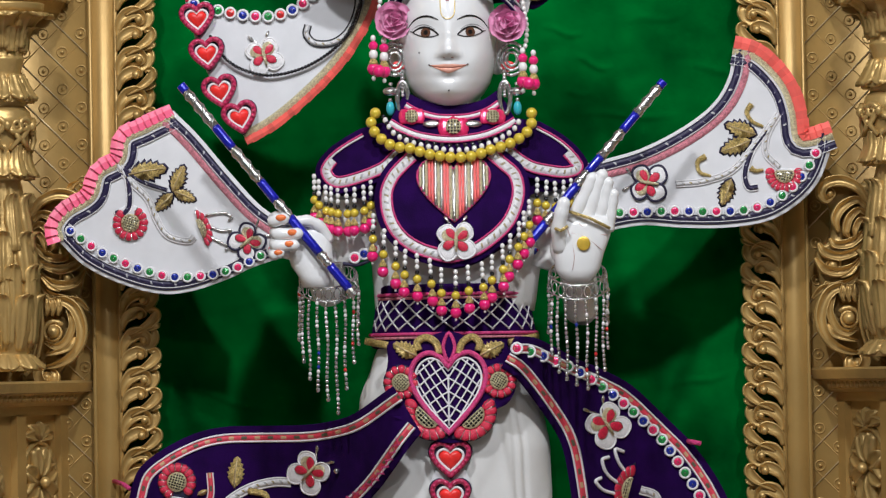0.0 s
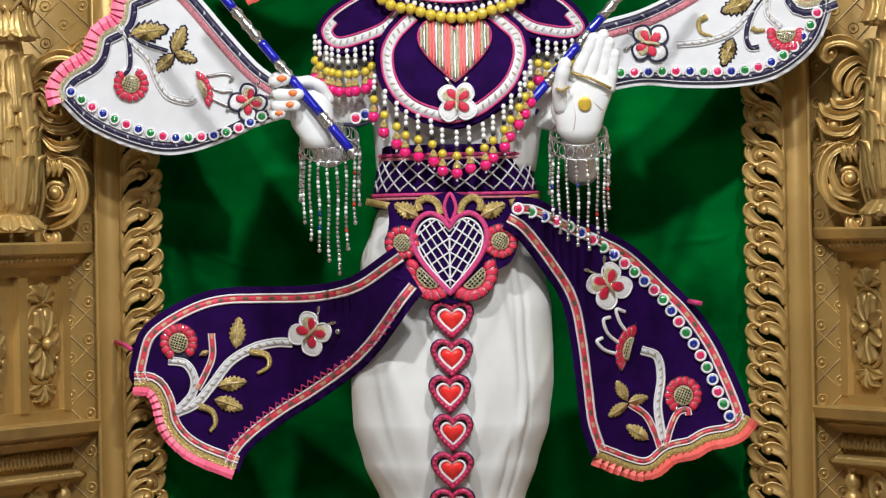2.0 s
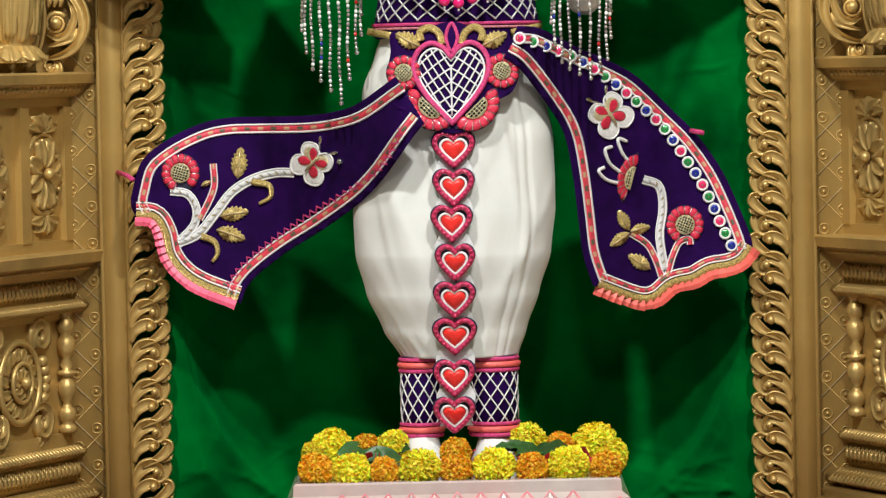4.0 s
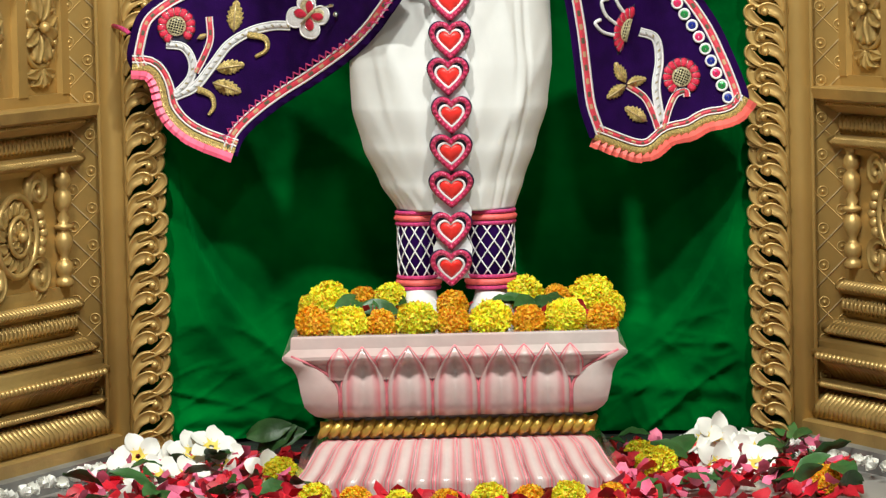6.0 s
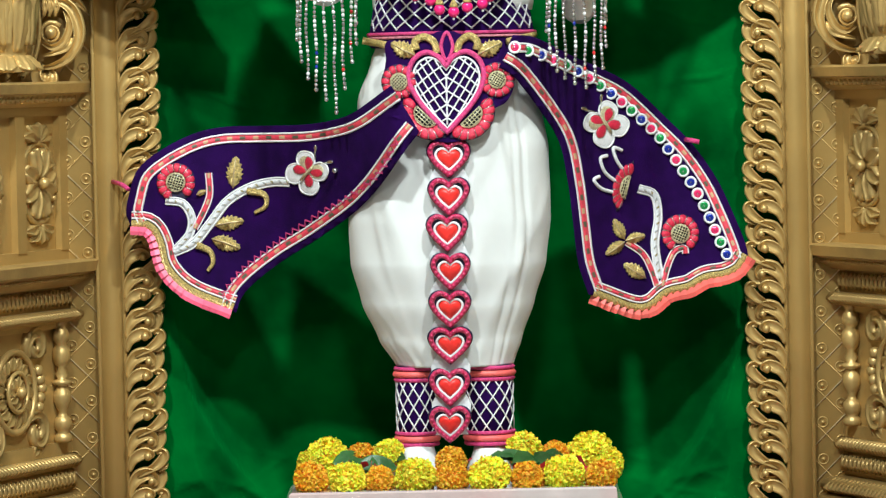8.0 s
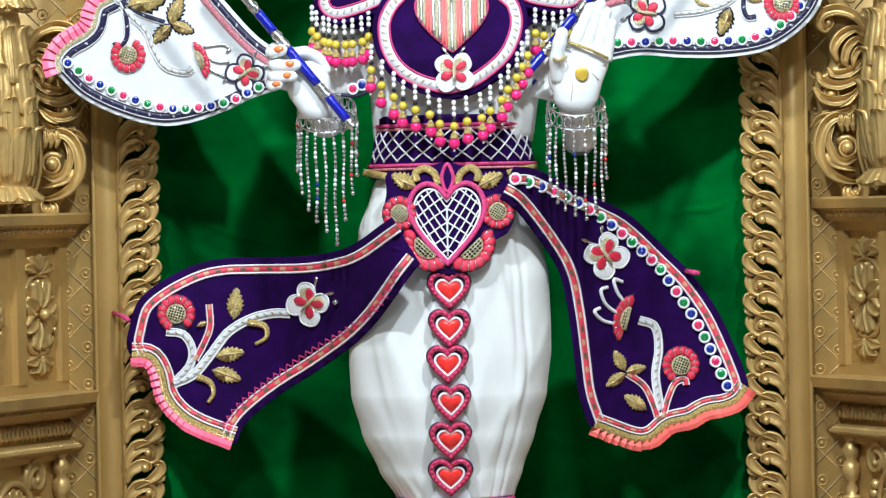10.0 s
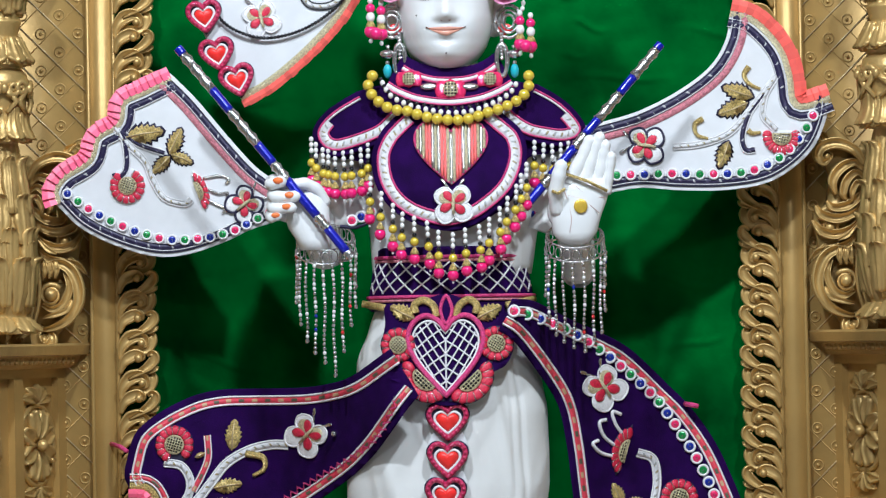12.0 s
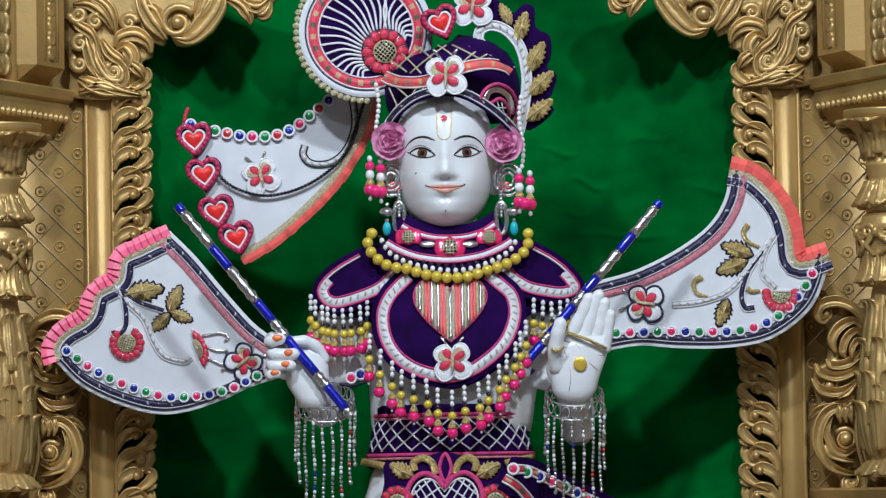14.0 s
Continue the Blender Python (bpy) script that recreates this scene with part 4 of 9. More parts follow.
# ---- carved brackets in the upper corners ----
def build_bracket(sign):
    y = PANEL_Y - 0.03
    t = thing("carved_bracket", (sign * 0.5, y, 1.7), "gold-painted bracket carved with curling feathers and scrolls", "bracket", "brackets in the upper corners", "structure")

    def add(name, s):
        return part(name, flip(s) if sign > 0 else s, GOLD, t)
    s = Shape()
    out = [Vector(p) for p in [(-0.617, 1.796), (-0.279, 1.790), (-0.282, 1.724), (-0.309, 1.706), (-0.337, 1.720), (-0.360, 1.730), (-0.384, 1.693), (-0.413, 1.662), (-0.441, 1.663), (-0.452, 1.685), (-0.460, 1.661), (-0.478, 1.666), (-0.480, 1.643), (-0.497, 1.634), (-0.490, 1.607), (-0.503, 1.596), (-0.487, 1.582), (-0.508, 1.575), (-0.611, 1.577), (-0.615, 1.626)]]
    slab(smooth_line(out, 3, True), lambda x, z: y + 0.008, 0.03, 0.05, 0, s)
    add("backing", s)
    for pts, r in (([(-0.577, 1.668), (-0.572, 1.635), (-0.554, 1.606), (-0.531, 1.601), (-0.528, 1.620), (-0.544, 1.634), (-0.552, 1.620)], 0.012), ([(-0.563, 1.672), (-0.549, 1.649), (-0.530, 1.634), (-0.521, 1.620)], 0.010),
                   ([(-0.601, 1.607), (-0.578, 1.597), (-0.545, 1.587), (-0.512, 1.589)], 0.013), ([(-0.521, 1.615), (-0.511, 1.639), (-0.523, 1.658), (-0.539, 1.653)], 0.013),
                   ([(-0.539, 1.658), (-0.530, 1.674), (-0.506, 1.679), (-0.486, 1.666), (-0.480, 1.647)], 0.013), ([(-0.591, 1.682), (-0.583, 1.649), (-0.573, 1.621), (-0.549, 1.599)], 0.011),
                   ([(-0.609, 1.701), (-0.595, 1.692), (-0.577, 1.677), (-0.563, 1.635)], 0.010), ([(-0.609, 1.730), (-0.581, 1.729), (-0.557, 1.710), (-0.544, 1.686)], 0.010),
                   ([(-0.590, 1.748), (-0.557, 1.729), (-0.543, 1.705), (-0.539, 1.681)], 0.011), ([(-0.501, 1.756), (-0.487, 1.718), (-0.469, 1.690), (-0.455, 1.669)], 0.015),
                   ([(-0.496, 1.728), (-0.473, 1.718), (-0.464, 1.694)], 0.010), ([(-0.364, 1.763), (-0.370, 1.726), (-0.393, 1.693), (-0.417, 1.672), (-0.445, 1.675)], 0.018),
                   ([(-0.378, 1.763), (-0.393, 1.726), (-0.407, 1.698)], 0.014), ([(-0.355, 1.735), (-0.332, 1.725), (-0.318, 1.706), (-0.314, 1.692)], 0.011),
                   ([(-0.327, 1.730), (-0.304, 1.720), (-0.282, 1.734)], 0.011), ([(-0.304, 1.706), (-0.290, 1.710), (-0.280, 1.729)], 0.010),
                   ([(-0.601, 1.584), (-0.564, 1.597), (-0.531, 1.585), (-0.498, 1.577)], 0.011), ([(-0.521, 1.634), (-0.502, 1.620), (-0.493, 1.605)], 0.010)):
        s = Shape()
        gouge(pts, [r * 0.4, r * 1.0, r * 1.15, r * 0.8, r * 0.2], y + 0.004, 0.018, 0.65, s)
        gouge(offset(vec2(pts), r * 0.1), [r * 0.1, r * 0.3, r * 0.34, r * 0.2, r * 0.1], y - 0.001, 0.012, 0.0, s)
        add("feather", s)
    for (cx, cz), r, a in zip([(-0.436, 1.697), (-0.598, 1.665), (-0.599, 1.631), (-0.600, 1.713), (-0.572, 1.701), (-0.517, 1.698), (-0.542, 1.617)], (0.030, 0.013, 0.013, 0.014, 0.012, 0.014, 0.015), (0.5, 1, 2, 3, 1, 0, 2)):
        s = Shape()
        tube([(p.x, y - 0.006, p.y) for p in spiral(cx, cz, r, 1.5, a, 0.15, 24)], [0.0075 * (1 - 0.45 * i / 24) * min(1, r / 0.018 + 0.2) for i in range(25)], 7, False, 0, s)
        ball(r * 0.36, (cx, y - 0.010, cz), 10, 7, 0, s)
        add("volute", s)
    return t


build_bracket(-1)
build_bracket(1)


# ---- embroidery: motifs sewn on a cloth that lies on y = yf(x, z) ----
def vec(pts):
    return [Vector(p) for p in pts]


def turn(pts, cx, cz, ang, k=1.0):
    c, d = math.cos(ang), math.sin(ang)
    return [Vector((cx + k * (x * c - z * d), cz + k * (x * d + z * c))) for x, z in pts]


def circle(cx, cz, r, n=16, rz=None):
    return [Vector((cx + r * math.cos(2 * math.pi * i / n), cz + (rz or r) * math.sin(2 * math.pi * i / n))) for i in range(n)]


HEART = [(0.0, 0.62), (0.22, 0.88), (0.55, 0.98), (0.86, 0.80), (1.0, 0.45), (0.90, 0.05), (0.62, -0.36), (0.28, -0.72), (0.0, -1.0),
         (-0.28, -0.72), (-0.62, -0.36), (-0.90, 0.05), (-1.0, 0.45), (-0.86, 0.80), (-0.55, 0.98), (-0.22, 0.88)]


def heart_line(cx, cz, w, h, ang=0.0, n=4):
    pts = [(x * w, z * h) for x, z in HEART]
    a = smooth_line(turn(pts[:9], cx, cz, ang), n)
    b = smooth_line(turn(pts[8:] + pts[:1], cx, cz, ang), n)
    return a[:-1] + b[:-1]


def heart_patch(parent, cx, cz, w, h, yf, ang=0.0):
    """Padded heart: dark backing, a fat beaded rim, a white line and a red satin middle."""
    s = Shape()
    pillow(heart_line(cx, cz, w, h, ang), yf, 0.004, 0.002, 0, s)
    rim = even(heart_line(cx, cz + h * 0.02, w * 0.83, h * 0.83, ang), 0.004, True)
    tube(on(rim, yf, 0.008), 0.0046, 6, True, 1, s)
    for i, p in enumerate(rim):
        if i % 2 == 0:
            ball(0.0030, (p.x, yf(p.x, p.y) - 0.0118, p.y), 6, 4, 4, s)
    tube(on(heart_line(cx, cz - h * 0.02, w * 0.58, h * 0.55, ang), yf, 0.008), 0.0022, 5, True, 2, s)
    pillow(heart_line(cx, cz - h * 0.02, w * 0.52, h * 0.49, ang), yf, 0.008, 0.005, 3, s)
    return part("heart_patch", s, [NAVY, CRIMSON, THREAD, RED_SILK, CRIMSON], parent, "red satin heart in a beaded rim")


def flower_patch(parent, cx, cz, r, yf, ang=0.0, span=2 * math.pi, rz=None, petals=12, pale=False):
    s = Shape()
    q = (rz or r) / r
    full = span > 4
    pillow(smooth_line(turn([(r * 1.06 * math.cos(a), r * q * 1.06 * math.sin(a)) for a in [(2 * math.pi if full else span) * i / 14 for i in range(14 if full else 15)]], cx, cz, ang), 2, True), yf, 0.001, 0.001, 0, s)
    k = petals
    for i in range(k):
        a = span * (i + 0.5) / k
        d = (math.cos(a), math.sin(a))
        pr = r * 0.24
        pet = [(d[0] * r * 0.78 + pr * 1.15 * (math.cos(b) * d[0] - math.sin(b) * d[1] * 0.9), (d[1] * r * 0.78 + pr * 1.15 * (math.cos(b) * d[1] + math.sin(b) * d[0] * 0.9)) * q)
               for b in [2 * math.pi * j / 10 for j in range(10)]]
        pillow(turn(pet, cx, cz, ang), yf, 0.005, 0.002, 1, s)
        e = (a + span * 0.5 / k)
        tube(on(turn([(r * 0.62 * math.cos(e), r * 0.62 * math.sin(e) * q), (r * 1.0 * math.cos(e), r * 1.0 * math.sin(e) * q)], cx, cz, ang), yf, 0.006), 0.0011, 4, False, 2, s)
    # netted middle
    m = 0.50
    half = span < 4
    arc = [(span if half else 2 * math.pi) * i / 15 for i in range(16)]
    pillow(turn([(r * m * math.cos(a), r * m * q * math.sin(a)) for a in (arc if half else arc[:-1])], cx, cz, ang), yf, 0.003, 0.003, 3, s)
    for i in range(-3, 4):
        t = i / 3.5
        w = math.sqrt(max(0, 1 - t * t))
        for line in ([(-w, t), (w, t)], [(t, 0 if half else -w), (t, w)]):
            if not half or line[0][1] >= 0:
                tube(on(turn([(x * r * m, z * r * m * q) for x, z in line], cx, cz, ang + (0 if half else 0.6)), yf, 0.0075), 0.0008, 4, False, 4, s)
    tube(on(turn([(r * m * math.cos(a), r * m * q * math.sin(a)) for a in (arc if half else arc[:-1])], cx, cz, ang), yf, 0.006), 0.0014, 4, True, 4, s)
    return part("flower_patch", s, [WHITE if pale else NAVY, RED, SILVER, SILVER if pale else BLACK, ZARI_PALE], parent, "red beaded flower with netted middle")


def leaf_half(x):
    return 0.27 * math.sin(math.pi * x ** 0.85) ** 0.8


LEAF_LINE = [(0, 0)]
for k in range(6):
    LEAF_LINE += [(0.07 + 0.145 * k, leaf_half(0.07 + 0.145 * k) * 0.80), (0.19 + 0.145 * k, leaf_half(min(0.96, 0.15 + 0.145 * k)) * 1.12)]
LEAF_LINE.append((1.0, 0.0))


def leaf_patch(parent, cx, cz, length, ang, yf, backing=None, wide=1.0, m=None):
    """Serrated leaf in gold wire; (cx, cz) is its foot."""
    s = Shape()
    pts = LEAF_LINE + [(x, -z) for x, z in reversed(LEAF_LINE[1:-1])]
    if backing:
        pillow(turn([(x * 1.14 - 0.07, z * 1.3 * wide) for x, z in pts], cx, cz, ang, length), yf, 0.0008, 0.0008, 1, s, (1.0, 0.5))
    pillow(turn([(x, z * wide) for x, z in pts], cx, cz, ang, length), yf, 0.004, 0.002, 0, s)
    tube(on(turn([(0, 0), (0.5, 0.02), (0.96, 0)], cx, cz, ang, length), yf, 0.0066), [0.0013, 0.0012, 0.0006], 5, False, 2, s)
    return part("leaf_patch", s, [m or ZARI, backing or NAVY, GOLD_PALE], parent, "gold wire leaf")


def wing(cx, cz, r, ang, k=1.0):
    return turn([(0.05, 0), (0.25, 0.34), (0.62, 0.48), (0.95, 0.32), (1.0, 0.0), (0.82, -0.34), (0.45, -0.40), (0.18, -0.24)], cx, cz, ang, r * k)


def butterfly_patch(parent, cx, cz, r, yf, ang=0.0, rim=None):
    """Butterfly: two gold upper wings, two white lower wings, a red middle and feelers; ang 0 is upright."""
    mats = [NAVY, RED, THREAD, ZARI_PALE, SILVER]
    r *= 0.88
    s = Shape()
    tube(on(turn([(0, -0.55), (0, 0.0), (0, 0.42)], cx, cz, ang, r), yf, 0.010), [0.002, 0.0034, 0.002], 6, False, 3, s)
    for e in (-1, 1):
        tube(on(turn([(0, 0.4), (e * 0.18, 0.75), (e * 0.42, 1.02)], cx, cz, ang, r), yf, 0.004), 0.0014, 4, False, 4, s)
        drop = [(0.0, -0.26), (0.10, -0.05), (0.11, 0.10), (0.0, 0.20), (-0.11, 0.10), (-0.10, -0.05)]
        pillow(smooth_line(turn([(e * 0.46 + x * 0.9 + e * z * 0.5, 1.08 + z * 0.9) for x, z in drop], cx, cz, ang, r), 2, True), yf, 0.003, 0.003, 4, s)
    patch = part("butterfly_patch", s, mats, parent, "white and red butterfly with gold upper wings")
    for a, upper, k in ((0.72, True, 1.0), (math.pi - 0.72, True, 1.0), (-0.82, False, 1.1), (math.pi + 0.82, False, 1.1)):
        w = Shape()
        line = smooth_line(wing(cx, cz, r, ang + a, k), 3, True)
        pillow(line, yf, 0.003, 0.003, 2, w)
        tube(on(line, yf, 0.004), 0.0021 if rim else 0.0016, 5, True, 0 if rim else 2, w)
        if upper:
            pillow(smooth_line(wing(cx, cz, r * 0.78, ang + a, k), 3, True), yf, 0.003, 0.0055, 3, w)
        mid = turn([(0.06, 0.0), (0.30, 0.19), (0.58, 0.20), (0.72, 0.0), (0.56, -0.19), (0.30, -0.19)], cx, cz, ang + a * 0.92, r * 1.18)
        pillow(smooth_line([p + (Vector((cx, cz)) - p) * 0.12 for p in mid], 2, True), yf, 0.0028, 0.0065, 1, w)
        tube(on(smooth_line([p + (Vector((cx, cz)) - p) * 0.12 for p in mid], 2, True), yf, 0.0068), 0.0007, 4, True, 4, w)
        part("wing", w, mats, patch, "gold wing with red middle" if upper else "white wing with red middle")
    return patch


def braid(name, parent, line, yf, layers, closed=False, label=""):
    """Bands side by side along a line: (from, to, material, height)."""
    s, mats = Shape(), []
    for w0, w1, m, h in layers:
        if m not in mats:
            mats.append(m)
        band(line, w0, w1, yf, h, 0.0012, closed, mats.index(m), s)
    return part(name, s, mats, parent, label)


def cord(name, parent, pts, yf, r, m, lift=0.003, n=6, flat=0.8, label="", taper=False):
    line = smooth_line(vec(pts), n)
    rs = [r * (1 - 0.55 * i / len(line)) for i in range(len(line))] if taper else r
    return part(name, tube(on(line, yf, lift), rs, 7, False, 0, None, flat), m, parent, label)


def stem(parent, pts, yf, w=0.007, m=None, edge=None):
    """Braided stalk with a raised rim on both sides."""
    line = even(smooth_line(vec(pts), 8), 0.004)
    return braid("stalk", parent, line, yf, [(-w, -w * 0.62, edge or THREAD, 0.002), (-w * 0.62, w * 0.62, m or BRAID_WHITE, 0.0045), (w * 0.62, w, edge or THREAD, 0.002)])


GEMS = {}


def gem_mesh(m, r):
    key = (m.name, round(r, 4))
    if key not in GEMS:
        s = Shape()
        tube([(r * 0.84 * math.cos(a), -0.003, r * 0.84 * math.sin(a)) for a in [2 * math.pi * i / 16 for i in range(16)]], r * 0.22, 5, True, 0, s)
        flat = lambda x, z: 0.0
        pillow(circle(0, 0, r * 0.80, 14), flat, 0.003, 0.002, 1, s)
        ball(r * 0.13, (0, -0.005, 0), 6, 4, 2, s)
        GEMS[key] = s.data("mirror_disc", [THREAD, m, SILVER])
    return GEMS[key]


def gem_row(parent, pts, yf, step, r, order):
    line = even(smooth_line(vec(pts), 8), step)
    for i, p in enumerate(line):
        place("mirror_disc", gem_mesh(order[i % len(order)], r), pose(p.x, yf(p.x, p.y) - 0.002, p.y, random.uniform(-6, 6), 0, random.uniform(-6, 6)), parent)


def pleats(parent, line, yf, w, m, step=0.012):
    """Box-pleated ribbon along an edge; it stands outside the line by w."""
    pts = even(line, step)
    ns = side(pts)
    for i in range(len(pts) - 1):
        a, b = pts[i], pts[i + 1]
        na, nb = ns[i], ns[i + 1]
        d = (b - a) * 0.16
        ya = yf(a.x, a.y)
        s = Shape()
        v = []
        jig = random.uniform(0.92, 1.06)
        for (p, n), lift in (((a, na), 0.006), ((b + d, nb), 0.001)):
            for q in (-0.1, 0.5, 1.0 * jig):
                g = p + n * w * q
                v.append((g.x, ya - lift - 0.002 * math.sin(math.pi * max(0, q)), g.y))
        v += [(x, y + 0.0022, z) for x, y, z in v]
        s.add(v, [[0, 1, 4, 3], [1, 2, 5, 4], [6, 9, 10, 7], [7, 10, 11, 8], [0, 3, 9, 6], [2, 8, 11, 5], [0, 6, 7, 1], [1, 7, 8, 2], [3, 4, 10, 9], [4, 5, 11, 10]])
        part("pleat", s, m, parent, "", False)


def zigzag(parent, pts, yf, amp, step, r, m):
    line = even(smooth_line(vec(pts), 8), step)
    out = []
    for i, (p, n) in enumerate(zip(line, side(line))):
        out.append(p + n * amp * (1 if i % 2 else -1))
    return part("zigzag_trim", tube(on(out, yf, 0.003), r, 5), m, parent, "pink zigzag trim")


# ---- left-hand winged sleeve cloth ----
def wave(base, ax, az, amp, ph=0.0, tilt=0.0, x0=0.0):
    return lambda x, z: base + amp * math.sin(x * ax + z * az + ph) + 0.5 * amp * math.sin(x * ax * 1.7 - z * az * 0.8 + 1.3 + ph) + tilt * (x - x0)


def build_wing_a():
    t = thing("wing_cloth", (-0.55, 0.08, 1.12), "white embroidered winged cloth with pleated coral edge, by the fist", "cloth", "winged cloths")
    yf = wave(0.075, 9, 12, 0.005, 0.4)
    top, low = [(-0.447, 1.346), (-0.406, 1.304), (-0.356, 1.243), (-0.311, 1.192), (-0.273, 1.163)], [(-0.281, 1.100), (-0.322, 1.087), (-0.359, 1.070), (-0.423, 1.050), (-0.478, 1.048), (-0.542, 1.067), (-0.597, 1.096), (-0.635, 1.134)]
    edge = [(-0.635, 1.135), (-0.640, 1.158), (-0.622, 1.183), (-0.582, 1.208), (-0.568, 1.245), (-0.534, 1.266), (-0.525, 1.301), (-0.493, 1.317), (-0.447, 1.339)]
    out = corners(top, [top[-1], low[0]], low, [low[-1], edge[0]], edge)
    part("cloth", slab(out, yf, 0.003), WHITE, t)
    el = even(smooth_line(vec(edge), 8), 0.006)
    pleats(t, el, yf, 0.019, ROSE_RIBBON)
    braid("gold_lace", t, el, yf, [(-0.009, 0.0015, ZARI_PALE, 0.003)])
    braid("navy_braid", t, el, yf, [(-0.0248, -0.023, THREAD, 0.003), (-0.023, -0.013, BRAID_NAVY, 0.003), (-0.013, -0.0112, THREAD, 0.003)])
    ll = even(smooth_line(vec(low), 8), 0.006)
    braid("navy_braid", t, ll, yf, [(-0.0228, -0.021, THREAD, 0.003), (-0.021, -0.011, BRAID_NAVY, 0.003), (-0.011, -0.0092, THREAD, 0.003), (-0.009, -0.006, NAVY, 0.002)])
    tl = even(smooth_line(vec(top), 8), 0.006)
    braid("navy_braid", t, tl, yf, [(-0.0188, -0.017, THREAD, 0.003), (-0.017, -0.007, BRAID_NAVY, 0.003), (-0.007, -0.0052, THREAD, 0.003)])
    braid("lace_trim", t, tl, yf, [(-0.030, -0.020, LACE, 0.003)])
    gem_row(t, [(-0.617, 1.152), (-0.578, 1.123), (-0.542, 1.104), (-0.496, 1.085), (-0.450, 1.074), (-0.404, 1.075), (-0.358, 1.083), (-0.317, 1.101), (-0.289, 1.116)], yf, 0.0205, 0.0088, [GEM_BLUE, GEM_GREEN, GEM_PINK])
    for x, z, l, a in ((-0.520, 1.242, 0.062, 0.15), (-0.449, 1.213, 0.046, 1.15), (-0.447, 1.213, 0.038, -0.4), (-0.449, 1.210, 0.040, 3.9)):
        leaf_patch(t, x, z, l, a, yf, NAVY, 0.9)
    stem(t, [(-0.538, 1.258), (-0.517, 1.230), (-0.490, 1.202), (-0.477, 1.170), (-0.459, 1.142), (-0.427, 1.132), (-0.415, 1.139)], yf, 0.006)
    stem(t, [(-0.526, 1.251), (-0.520, 1.221), (-0.521, 1.189), (-0.536, 1.175), (-0.541, 1.184)], yf, 0.006, BRAID_NAVY)
    stem(t, [(-0.526, 1.251), (-0.499, 1.230), (-0.458, 1.215)], yf, 0.005, BRAID_NAVY)
    flower_patch(t, -0.519, 1.163, 0.028, yf, 2.2, 5.2, pale=True)
    flower_patch(t, -0.406, 1.152, 0.031, yf, -1.2, 2.9, 0.018, 7, pale=True)
    for q in ([(-0.396, 1.173), (-0.366, 1.177), (-0.353, 1.169), (-0.359, 1.164)], [(-0.394, 1.157), (-0.371, 1.148), (-0.356, 1.149), (-0.358, 1.142)], [(-0.396, 1.141), (-0.372, 1.129), (-0.358, 1.122), (-0.365, 1.116)]):
        cord("feeler", t, q, yf, 0.0022, SILVER)
    butterfly_patch(t, -0.328, 1.130, 0.033, yf, -0.9, True)
    return t


